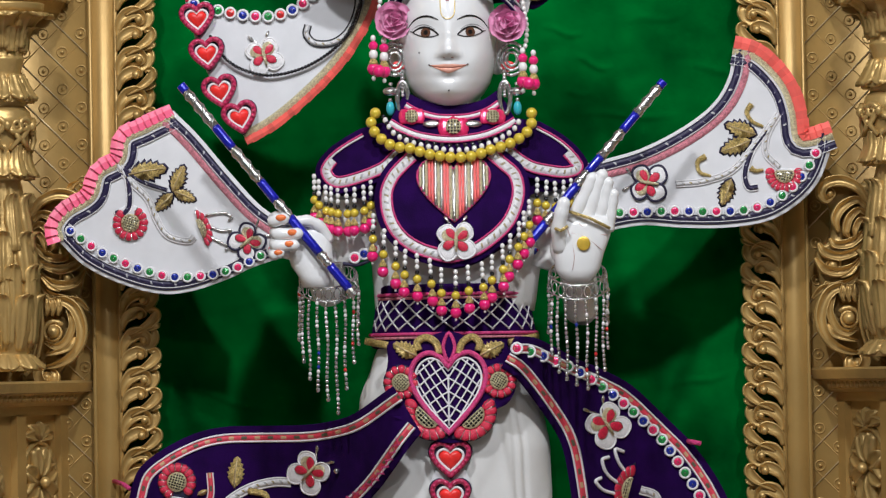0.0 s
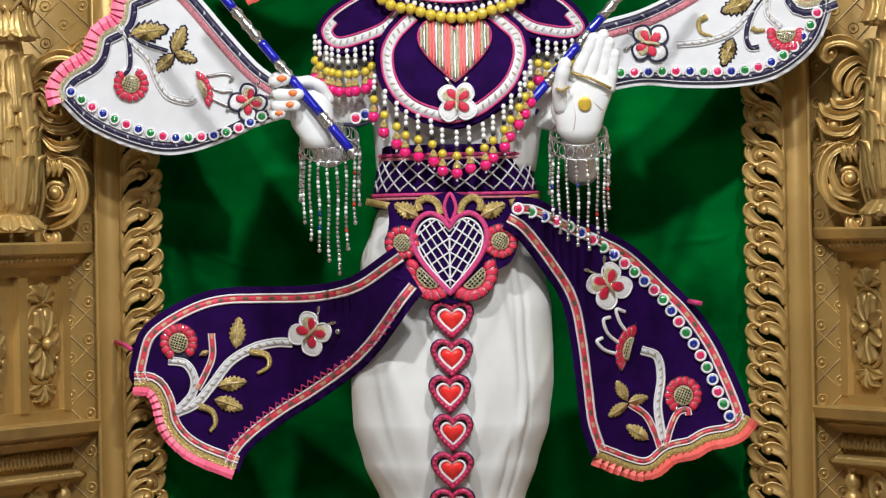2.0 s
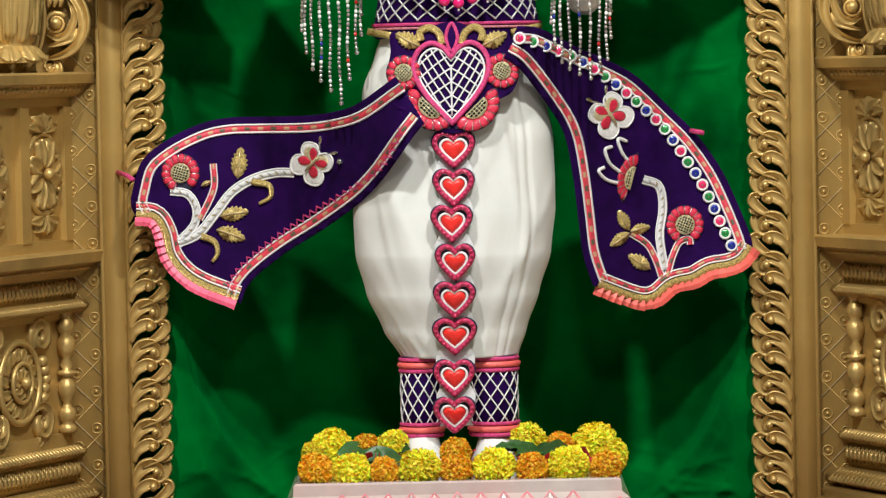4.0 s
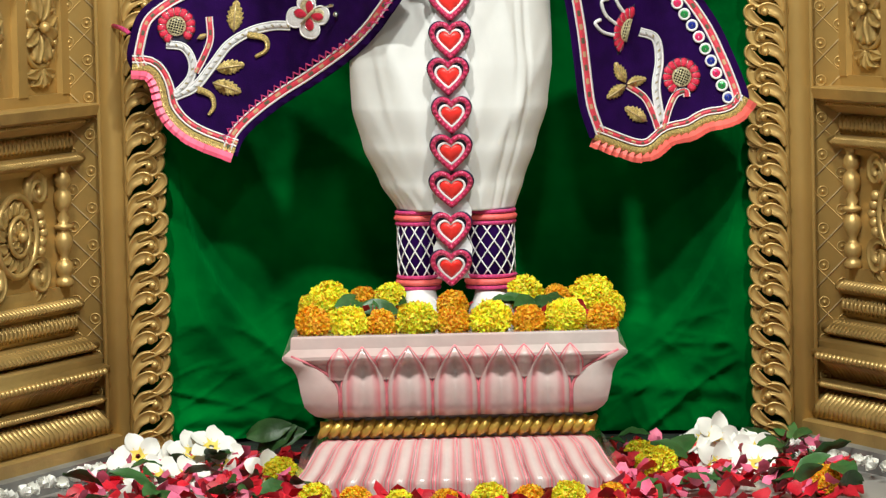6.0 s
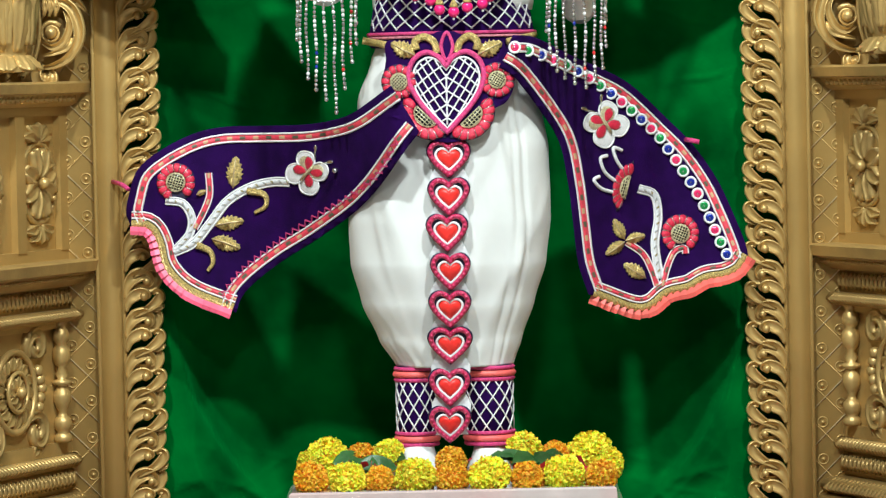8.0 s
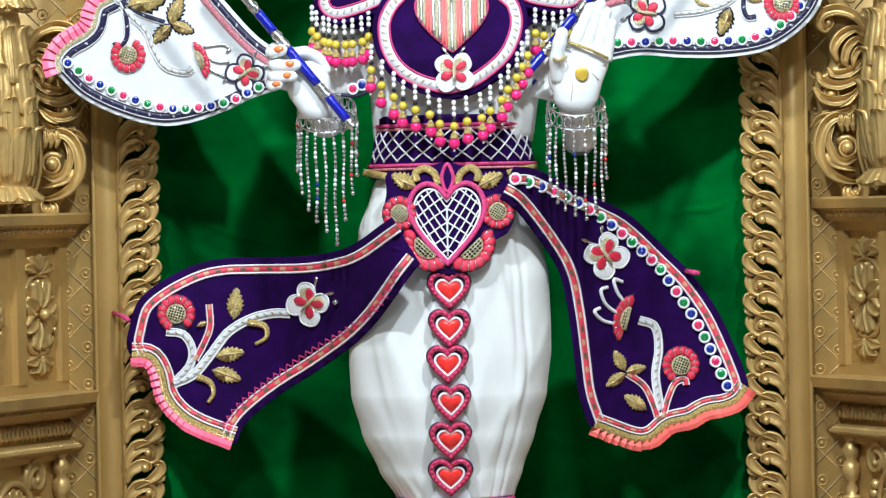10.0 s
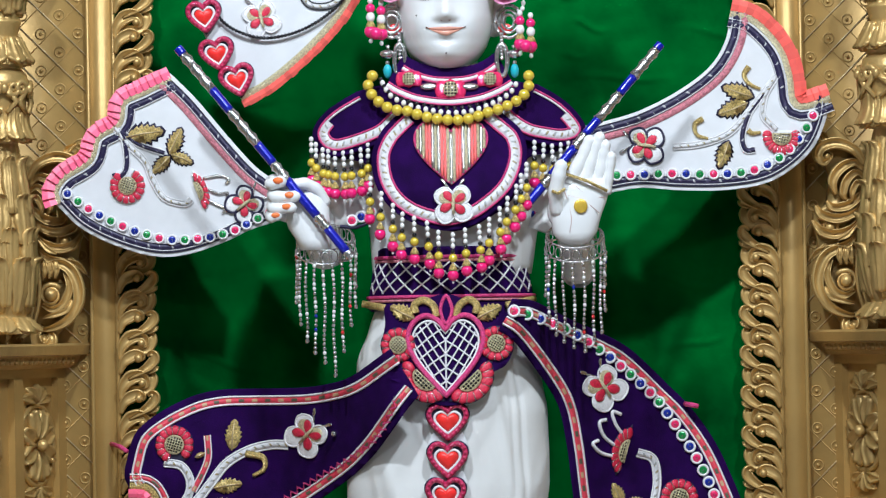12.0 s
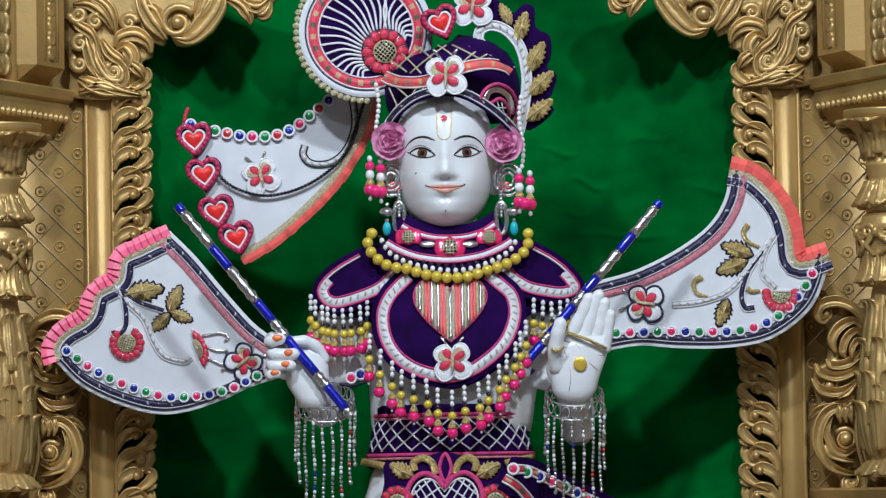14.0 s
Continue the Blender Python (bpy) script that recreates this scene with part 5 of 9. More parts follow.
def build_wing_b():
    t = thing("wing_cloth", (0.42, 0.08, 1.1), "white embroidered winged cloth with pleated coral edge, by the palm", "cloth", "winged cloths")
    yf = wave(0.085, 8, 11, 0.006, 1.4)
    top = [(0.228, 1.248), (0.260, 1.255), (0.316, 1.271), (0.381, 1.303), (0.432, 1.341), (0.459, 1.384), (0.468, 1.431)]
    edge = [(0.468, 1.432), (0.501, 1.423), (0.532, 1.396), (0.555, 1.363), (0.567, 1.323), (0.572, 1.283), (0.590, 1.279), (0.626, 1.291)]
    low = [(0.626, 1.289), (0.621, 1.253), (0.600, 1.207), (0.562, 1.171), (0.516, 1.148), (0.451, 1.139), (0.378, 1.140), (0.313, 1.145), (0.249, 1.135)]
    out = corners(top, [top[-1], edge[0]], edge, low, [low[-1], top[0]])
    part("cloth", slab(out, yf, 0.003), WHITE, t)
    el = even(smooth_line(vec(edge), 8), 0.006)
    pleats(t, [p + n * 0.002 for p, n in zip(el, side(el))], yf, 0.018, CORAL)
    braid("gold_lace", t, el, yf, [(-0.010, 0.0015, ZARI_PALE, 0.003)])
    braid("navy_braid", t, el, yf, [(-0.0268, -0.025, THREAD, 0.003), (-0.025, -0.014, BRAID_NAVY, 0.003), (-0.014, -0.0122, THREAD, 0.003)])
    ll = even(smooth_line(vec(low), 8), 0.006)
    braid("navy_braid", t, ll, yf, [(-0.0228, -0.021, THREAD, 0.003), (-0.021, -0.011, BRAID_NAVY, 0.003), (-0.011, -0.0092, THREAD, 0.003), (-0.009, -0.006, NAVY, 0.002)])
    tl = even(smooth_line(vec(top), 8), 0.006)
    braid("navy_braid", t, tl, yf, [(-0.0188, -0.017, THREAD, 0.003), (-0.017, -0.006, BRAID_NAVY, 0.003), (-0.006, -0.0042, THREAD, 0.003)])
    braid("lace_trim", t, tl, yf, [(-0.031, -0.020, LACE, 0.003)])
    gem_row(t, [(0.277, 1.166), (0.332, 1.167), (0.378, 1.167), (0.433, 1.165), (0.479, 1.167), (0.516, 1.176), (0.554, 1.198), (0.582, 1.230), (0.599, 1.258)], yf, 0.0222, 0.0092, [GEM_GREEN, GEM_PINK, GEM_BLUE])
    for x, z, l, a in ((0.502, 1.290, 0.052, 2.8), (0.493, 1.281, 0.052, 3.5), (0.460, 1.218, 0.046, 4.35)):
        leaf_patch(t, x, z, l, a, yf, NAVY, 0.9)
    stem(t, [(0.370, 1.211), (0.416, 1.215), (0.462, 1.232), (0.500, 1.273), (0.540, 1.323)], yf, 0.006)
    stem(t, [(0.540, 1.323), (0.521, 1.291), (0.518, 1.259), (0.538, 1.236)], yf, 0.006)
    stem(t, [(0.519, 1.296), (0.495, 1.264), (0.483, 1.227), (0.488, 1.204), (0.503, 1.204)], yf, 0.006, BRAID_NAVY)
    for q in ([(0.496, 1.340), (0.488, 1.327), (0.496, 1.312), (0.514, 1.303)], [(0.419, 1.256), (0.406, 1.247), (0.409, 1.230), (0.427, 1.223)], [(0.492, 1.236), (0.499, 1.231), (0.513, 1.232)]):
        cord("crescent", t, q, yf, 0.005, ZARI, taper=True)
    flower_patch(t, 0.547, 1.226, 0.030, yf, 2.9, 3.6, pale=True)
    butterfly_patch(t, 0.324, 1.214, 0.036, yf, 1.4, True)
    return t


def build_shoulder_cloth():
    t = thing("shoulder_cloth", (-0.28, 0.07, 1.4), "white embroidered cloth edged with red hearts and coral pleats", "cloth")
    yf = wave(0.06, 10, 9, 0.005, 2.0)
    top = [(-0.423, 1.522), (-0.389, 1.510), (-0.343, 1.498), (-0.297, 1.496), (-0.255, 1.506), (-0.214, 1.535), (-0.181, 1.569)]
    edge = [(-0.108, 1.561), (-0.127, 1.496), (-0.171, 1.425), (-0.227, 1.367), (-0.283, 1.322), (-0.329, 1.297)]
    left = [(-0.329, 1.297), (-0.359, 1.346), (-0.397, 1.425), (-0.423, 1.522)]
    out = corners(top, [top[-1], edge[0]], edge, left)
    part("cloth", slab(out, yf, 0.003), WHITE, t)
    el = even(smooth_line(vec(edge), 8), 0.006)
    pleats(t, el, yf, 0.012, CORAL, 0.010)
    braid("gold_lace", t, el, yf, [(-0.012, 0.001, ZARI_PALE, 0.003)])
    gem_row(t, [(-0.409, 1.516), (-0.366, 1.504), (-0.324, 1.496), (-0.279, 1.495), (-0.242, 1.508), (-0.209, 1.533), (-0.184, 1.553)], yf, 0.0212, 0.0098, [GEM_BLUE, GEM_PINK, GEM_GREEN, GEM_RED])
    for x, z, a in ((-0.403, 1.490, 0.08), (-0.388, 1.433, 0.12), (-0.368, 1.372, 0.18), (-0.336, 1.329, 0.22)):
        heart_patch(t, x, z, 0.0300, 0.0285, lambda a1, b1: yf(a1, b1) - 0.006, a)
    butterfly_patch(t, -0.296, 1.431, 0.034, yf, 0.25)
    stem(t, [(-0.224, 1.480), (-0.227, 1.464), (-0.213, 1.450), (-0.183, 1.451), (-0.157, 1.472), (-0.142, 1.513), (-0.147, 1.564)], yf, 0.0065, BRAID_WHITE, BLACK)
    line = even(smooth_line(vec([(-0.382, 1.462), (-0.358, 1.426), (-0.326, 1.406), (-0.285, 1.398), (-0.234, 1.409), (-0.187, 1.436), (-0.155, 1.472), (-0.126, 1.550)]), 8), 0.0058)
    s = Shape()
    ball(0.0032, (0, 0, 0), 8, 6, 0, s)
    me = s.data("bead", [BLACK])
    for p in line:
        place("bead", me, pose(p.x, yf(p.x, p.y) - 0.010, p.y), t)
    part("hanging_loop", tube(on(smooth_line(vec([(-0.420, 1.520), (-0.416, 1.536), (-0.412, 1.544)]), 4), yf, 0.0), 0.0035, 6), RED, t)
    return t


# ---- sash tails ----
def tail_border(t, line, yf, w=1.0):
    return braid("red_braid", t, line, yf, [(-0.0150 * w, -0.0115 * w, THREAD, 0.003), (-0.0240 * w, -0.0150 * w, BRAID_RED, 0.003), (-0.0275 * w, -0.0240 * w, THREAD, 0.003)])


def build_tail_a():
    t = thing("sash_tail", (-0.3, 0.1, 0.75), "dark purple velvet sash tail embroidered with flowers, edged with pink pleats", "sash", "sash tails")
    yf = lambda x, z: 0.125 - 0.27 * max(0.0, min(1.05, (x + 0.40) / 0.30)) ** 2 + 0.006 * math.sin(x * 17 + z * 9) + 0.004 * math.sin(x * 8 - z * 23)
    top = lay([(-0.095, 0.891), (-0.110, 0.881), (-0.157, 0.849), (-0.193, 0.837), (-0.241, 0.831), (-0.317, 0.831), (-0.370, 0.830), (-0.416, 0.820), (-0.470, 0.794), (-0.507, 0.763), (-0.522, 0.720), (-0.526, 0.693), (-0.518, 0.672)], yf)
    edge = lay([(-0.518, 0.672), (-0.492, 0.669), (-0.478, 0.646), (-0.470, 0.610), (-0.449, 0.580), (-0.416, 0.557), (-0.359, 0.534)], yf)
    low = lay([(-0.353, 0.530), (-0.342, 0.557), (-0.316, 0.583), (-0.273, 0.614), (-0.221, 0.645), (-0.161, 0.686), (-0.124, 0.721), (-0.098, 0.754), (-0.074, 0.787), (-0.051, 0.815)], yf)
    out = corners(top, edge, [edge[-1], low[0]], low, [low[-1], top[0]])
    part("cloth", slab(out, yf, 0.005), PURPLE, t)
    tail_border(t, even(smooth_line(vec(top[::-1]), 8), 0.006), yf)
    ll = even(smooth_line(vec(low[::-1]), 8), 0.006)
    tail_border(t, ll, yf)
    el = even(smooth_line(vec(edge[::-1]), 8), 0.006)
    braid("red_braid", t, el, yf, [(-0.0165, -0.0130, THREAD, 0.003), (-0.0235, -0.0165, BRAID_RED, 0.003), (-0.0265, -0.0235, THREAD, 0.003)])
    braid("gold_lace", t, el, yf, [(-0.012, 0.001, ZARI, 0.003)])
    pleats(t, el, yf, 0.013, ROSE_RIBBON)
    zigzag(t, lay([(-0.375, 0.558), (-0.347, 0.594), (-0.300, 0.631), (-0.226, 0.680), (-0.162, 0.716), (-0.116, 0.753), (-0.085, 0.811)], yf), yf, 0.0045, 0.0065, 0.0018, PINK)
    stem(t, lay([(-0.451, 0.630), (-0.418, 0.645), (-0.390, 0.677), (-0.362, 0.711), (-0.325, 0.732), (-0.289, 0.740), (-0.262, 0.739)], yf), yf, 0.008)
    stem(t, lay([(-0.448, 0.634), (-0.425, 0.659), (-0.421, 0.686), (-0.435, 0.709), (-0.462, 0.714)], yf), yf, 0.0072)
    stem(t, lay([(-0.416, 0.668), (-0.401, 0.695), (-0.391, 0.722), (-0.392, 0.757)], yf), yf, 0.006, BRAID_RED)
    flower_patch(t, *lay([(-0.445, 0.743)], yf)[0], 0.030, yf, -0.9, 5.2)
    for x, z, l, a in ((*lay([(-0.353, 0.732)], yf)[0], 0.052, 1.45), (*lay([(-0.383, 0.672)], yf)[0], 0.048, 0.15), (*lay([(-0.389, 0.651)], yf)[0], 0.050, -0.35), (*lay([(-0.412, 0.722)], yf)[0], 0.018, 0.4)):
        leaf_patch(t, x, z, l, a, yf, None, 0.95)
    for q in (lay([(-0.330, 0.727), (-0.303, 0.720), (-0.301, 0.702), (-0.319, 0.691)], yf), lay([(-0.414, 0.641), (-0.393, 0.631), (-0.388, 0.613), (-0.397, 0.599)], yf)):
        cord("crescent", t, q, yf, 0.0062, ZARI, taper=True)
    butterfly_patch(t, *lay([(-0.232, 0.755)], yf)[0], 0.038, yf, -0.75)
    s = Shape()
    ball(0.005, (0, 0, 0), 10, 7, 0, s)
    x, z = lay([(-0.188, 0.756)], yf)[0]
    place("rhinestone", s.data("rhinestone", [SILVER]), pose(x, yf(x, z) - 0.006, z), t, "bright rhinestone")
    part("tie_string", tube([(a[0], b, a[1]) for a, b in zip([(-0.531, 0.730), (-0.544, 0.737), (-0.562, 0.741)], (0.13, 0.16, 0.205))], 0.004, 6), PINK, t, "pink thread tied to the frame")
    return t


def build_tail_b():
    t = thing("sash_tail", (0.3, 0.1, 0.75), "dark purple velvet sash tail with coloured mirrors and coral pleats", "sash", "sash tails")
    yf = lambda x, z: 0.12 - 0.26 * max(0.0, min(1.0, (0.40 - x) / 0.30)) ** 2 + 0.006 * math.sin(x * 19 + z * 7 + 1) + 0.003 * math.sin(x * 9 - z * 21)
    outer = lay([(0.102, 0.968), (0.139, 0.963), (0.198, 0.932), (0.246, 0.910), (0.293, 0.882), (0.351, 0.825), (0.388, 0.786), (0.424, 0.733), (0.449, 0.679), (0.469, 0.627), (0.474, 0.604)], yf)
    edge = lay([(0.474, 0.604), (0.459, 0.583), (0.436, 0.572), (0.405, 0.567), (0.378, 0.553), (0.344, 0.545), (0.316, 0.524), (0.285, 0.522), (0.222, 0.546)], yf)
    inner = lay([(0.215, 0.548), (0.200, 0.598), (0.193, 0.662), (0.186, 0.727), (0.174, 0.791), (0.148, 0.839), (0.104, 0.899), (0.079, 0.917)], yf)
    out = corners(outer, edge, [edge[-1], inner[0]], inner, [inner[-1], outer[0]])
    part("cloth", slab(out, yf, 0.005), PURPLE, t)
    for q in (outer, inner):
        tail_border(t, even(smooth_line(vec(q), 8), 0.006), yf)
    el = even(smooth_line(vec(edge), 8), 0.006)
    braid("red_braid", t, el, yf, [(-0.0150, -0.0120, THREAD, 0.003), (-0.0215, -0.0150, BRAID_RED, 0.003), (-0.0245, -0.0215, THREAD, 0.003)])
    braid("gold_lace", t, el, yf, [(-0.011, 0.001, ZARI, 0.003)])
    pleats(t, el, yf, 0.014, CORAL)
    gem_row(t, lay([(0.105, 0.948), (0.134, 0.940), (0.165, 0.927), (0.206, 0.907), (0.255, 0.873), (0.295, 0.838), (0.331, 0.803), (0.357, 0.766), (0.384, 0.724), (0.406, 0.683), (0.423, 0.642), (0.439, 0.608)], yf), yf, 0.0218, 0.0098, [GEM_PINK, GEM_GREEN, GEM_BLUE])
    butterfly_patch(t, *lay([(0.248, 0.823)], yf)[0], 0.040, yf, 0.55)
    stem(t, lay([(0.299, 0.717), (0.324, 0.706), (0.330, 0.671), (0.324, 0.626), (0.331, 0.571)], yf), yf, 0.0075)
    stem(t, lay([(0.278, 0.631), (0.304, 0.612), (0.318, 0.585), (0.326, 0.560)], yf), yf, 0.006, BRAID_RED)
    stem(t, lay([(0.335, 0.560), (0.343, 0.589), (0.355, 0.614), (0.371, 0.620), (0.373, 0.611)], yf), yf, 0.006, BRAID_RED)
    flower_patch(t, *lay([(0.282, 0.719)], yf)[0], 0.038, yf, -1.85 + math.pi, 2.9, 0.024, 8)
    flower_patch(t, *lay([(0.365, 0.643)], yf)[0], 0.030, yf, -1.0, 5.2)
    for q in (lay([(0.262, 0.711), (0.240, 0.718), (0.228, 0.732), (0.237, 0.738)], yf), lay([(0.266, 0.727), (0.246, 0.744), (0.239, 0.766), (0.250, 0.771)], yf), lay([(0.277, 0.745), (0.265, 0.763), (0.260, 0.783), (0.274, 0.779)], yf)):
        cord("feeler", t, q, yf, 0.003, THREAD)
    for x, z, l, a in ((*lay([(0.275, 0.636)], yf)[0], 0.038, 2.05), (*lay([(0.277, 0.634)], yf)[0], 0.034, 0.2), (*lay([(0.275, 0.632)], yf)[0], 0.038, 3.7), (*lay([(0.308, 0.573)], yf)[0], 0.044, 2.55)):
        leaf_patch(t, x, z, l, a, yf, None, 0.95)
    part("tie_string", tube([(a[0], b, a[1]) for a, b in zip([(0.384, 0.792), (0.394, 0.790), (0.404, 0.788)], (0.12, 0.10, 0.10))], 0.0045, 6), PINK, t, "pink thread bow")
    return t


build_wing_a()
build_wing_b()
build_shoulder_cloth()
build_tail_a()
build_tail_b()


# ---- white trousers, cuffs, heart garland ----
def dhoti_ring(z):
    """Half-widths and depth of the trousers at a height."""
    rows = DHOTI_ROWS
    for (z0, *a), (z1, *b) in zip(rows, rows[1:]):
        if z1 <= z <= z0:
            t = (z0 - z) / (z0 - z1)
            t = t * t * (3 - 2 * t) * 0.4 + t * 0.6
            return [p + (q - p) * t for p, q in zip(a, b)]
    return rows[-1][1:] if z < rows[-1][0] else rows[0][1:]


def edge_rows(left, right, depth):
    return [(a[1], (a[0] + b[0]) / 2, (b[0] - a[0]) / 2, d) for a, b, d in zip(left, right, depth)]


DHOTI_ROWS = edge_rows([(-0.108, 0.976), (-0.128, 0.930), (-0.150, 0.865), (-0.162, 0.787), (-0.169, 0.672), (-0.166, 0.605), (-0.150, 0.541), (-0.124, 0.482), (-0.097, 0.439)], [(0.115, 0.971), (0.130, 0.925), (0.144, 0.857), (0.157, 0.770), (0.158, 0.690), (0.149, 0.605), (0.129, 0.530), (0.107, 0.473), (0.092, 0.435)],
                       (0.10, 0.11, 0.12, 0.125, 0.125, 0.12, 0.105, 0.085, 0.075))


def dhoti_front(x, z):
    cx, rx, ry = dhoti_ring(z)
    q = max(-0.98, min(0.98, (x - cx) / rx))
    return 0.01 - ry * math.sqrt(1 - q * q) - 0.004


def build_dhoti():
    t = thing("dhoti", (0.0, 0.0, 0.45), "loose white cotton trousers with folds, gathered at the ankles", "trousers")
    rings = []
    n, zt, zb = 220, DHOTI_ROWS[0][0], DHOTI_ROWS[-1][0]
    for i in range(150):
        z = zt + (zb - zt) * i / 149
        cx, rx, ry = dhoti_ring(z)
        f = i / 149

        def wob(a, zz):
            x = math.cos(a)
            front = max(0.0, -math.sin(a))
            k = 0.030 * noise.noise(Vector((x * 1.6 + zz * 1.4, zz * 2.6, 2.0))) * (0.3 + 0.7 * front)
            # two pressed pleats and the hollow between the legs
            k -= 0.030 * math.exp(-((x - 0.74 + 0.10 * (zz - 0.6)) / 0.025) ** 2) * front + 0.018 * math.exp(-((x - 0.62) / 0.018) ** 2) * front
            k -= 0.10 * math.exp(-(x / 0.09) ** 2) * f * front
            # fine gathers above the cuffs
            k += 0.006 * math.sin(26 * a + 3 * math.sin(5 * a)) * max(0.0, f - 0.86) * 6
            # slack folds that slant from the waist and up from the cuffs
            for sl, sp, ph, am in ((0.9, 2.6, 11.0, 0.075), (-1.3, 2.2, 17.0, 0.070), (2.4, 2.0, 23.0, 0.055), (-3.0, 1.8, 31.0, 0.050)):
                q = noise.noise(Vector((sp * (x + sl * (zz - 0.45)), 0.9 * zz + ph, ph)))
                amount = max(0.0, noise.noise(Vector((x * 1.3 + ph, zz * 3.0, ph))) + 0.35)
                k += am * 0.8 * math.exp(-(q * 6.5) ** 2) * amount * front ** 0.5
            return k - 0.006
        rings.append(oval(cx, 0.01, z, rx, ry, n, 2.1, wob))
    part("cloth", loft(rings), DHOTI, t)
    # ankle cuffs
    ends = [(-0.097, 0.433), (-0.033, 0.432), (0.014, 0.431), (0.090, 0.429)]
    zt, zb = ends[0][1] + 0.006, [(-0.066, 0.312)][0][1]
    for xl, xr in ((ends[0][0], ends[1][0]), (ends[2][0], ends[3][0])):
        cx, r = (xl + xr) / 2, (xr - xl) / 2
        cuff = part("cuff", loft([oval(cx, -0.01, z, r * k, r * k * 1.05, 28) for z, k in ((zt, 0.98), (zt - 0.03, 1.0), ((zt + zb) / 2, 0.97), (zb, 0.95))]), PURPLE, t, "purple velvet ankle cuff with white net")
        net = Shape()
        for k in range(7):
            for sgn in (1, -1):
                pts = []
                for i in range(9):
                    f = i / 8
                    a = math.pi + math.pi * (k - 0.5) / 5.5 + sgn * (f - 0.5) * 1.5
                    if math.pi * 0.9 < a < math.pi * 2.1:
                        pts.append((cx + (r + 0.001) * math.cos(a), -0.01 + (r * 1.05 + 0.001) * math.sin(a), zt - 0.024 + (zb - zt + 0.046) * f))
                if len(pts) > 2:
                    tube(pts, 0.0013, 5, False, 0, net)
        part("net", net, THREAD, cuff, "white cord net")
        for z0, e in ((zt - 0.012, 1), (zb + 0.011, -1)):
            trim = Shape()
            for dz, k in ((0.009, 0), (0.0, 1), (-0.009, 0)):
                tube([(p[0], p[1], z0 + dz) for p in oval(cx, -0.01, 0, r + 0.001, r * 1.05 + 0.001, 28)], 0.0035 if k == 0 else 0.0055, 6, True, k, trim)
            part("trim", trim, [PINK, BRAID_CORAL], cuff, "pink and coral braid")
    return t


def build_garland():
    t = thing("heart_garland", (0.0, -0.12, 0.7), "strip of red satin hearts hanging down the trousers", "garland")
    yf = lambda x, z: dhoti_front(x * 0.5, max(z, 0.36)) - 0.012 + max(0, 0.36 - z) * 0.35
    line = [([(-0.004, 0.812)][0]), ([(-0.008, 0.584)][0]), ([(-0.009, 0.332)][0])]
    ln = even(smooth_line(vec(line), 8), 0.01)
    k = len(ln)
    wv = [0.026 + 0.006 * math.sin(i * 1.05) for i in range(k)]
    out = [p + Vector((-w, 0)) for p, w in zip(ln, wv)] + [p + Vector((w, 0)) for p, w in reversed(list(zip(ln, wv)))]
    part("strip", slab(out, yf, 0.004, 0.03), WHITE, t, "white cloth strip")
    for (x, z), w in zip([(-0.005, 0.774), (-0.006, 0.714), (-0.010, 0.657), (-0.006, 0.595), (-0.008, 0.535), (-0.009, 0.476), (-0.011, 0.409), (-0.012, 0.349)], (0.0355, 0.034, 0.034, 0.0325, 0.0345, 0.0365, 0.0345, 0.035)):
        heart_patch(t, x, z, w, 0.0315, yf)
    return t


build_dhoti()
build_garland()


# ---- waistband and buckle ----
WAIST_TOP, WAIST_LOW = [(-0.118, 1.036), (0.126, 1.031)], [(-0.131, 0.973), (0.134, 0.968)]


def waist_y(x, z):
    f = max(0.0, min(1.3, (WAIST_TOP[0][1] - z) / (WAIST_TOP[0][1] - WAIST_LOW[0][1])))
    rx = (WAIST_TOP[1][0] - WAIST_TOP[0][0]) / 2 * (1 - f) + (WAIST_LOW[1][0] - WAIST_LOW[0][0]) / 2 * f
    cx = (WAIST_TOP[1][0] + WAIST_TOP[0][0]) / 2
    q = max(-0.985, min(0.985, (x - cx) / rx))
    return -0.112 * math.sqrt(1 - q * q)


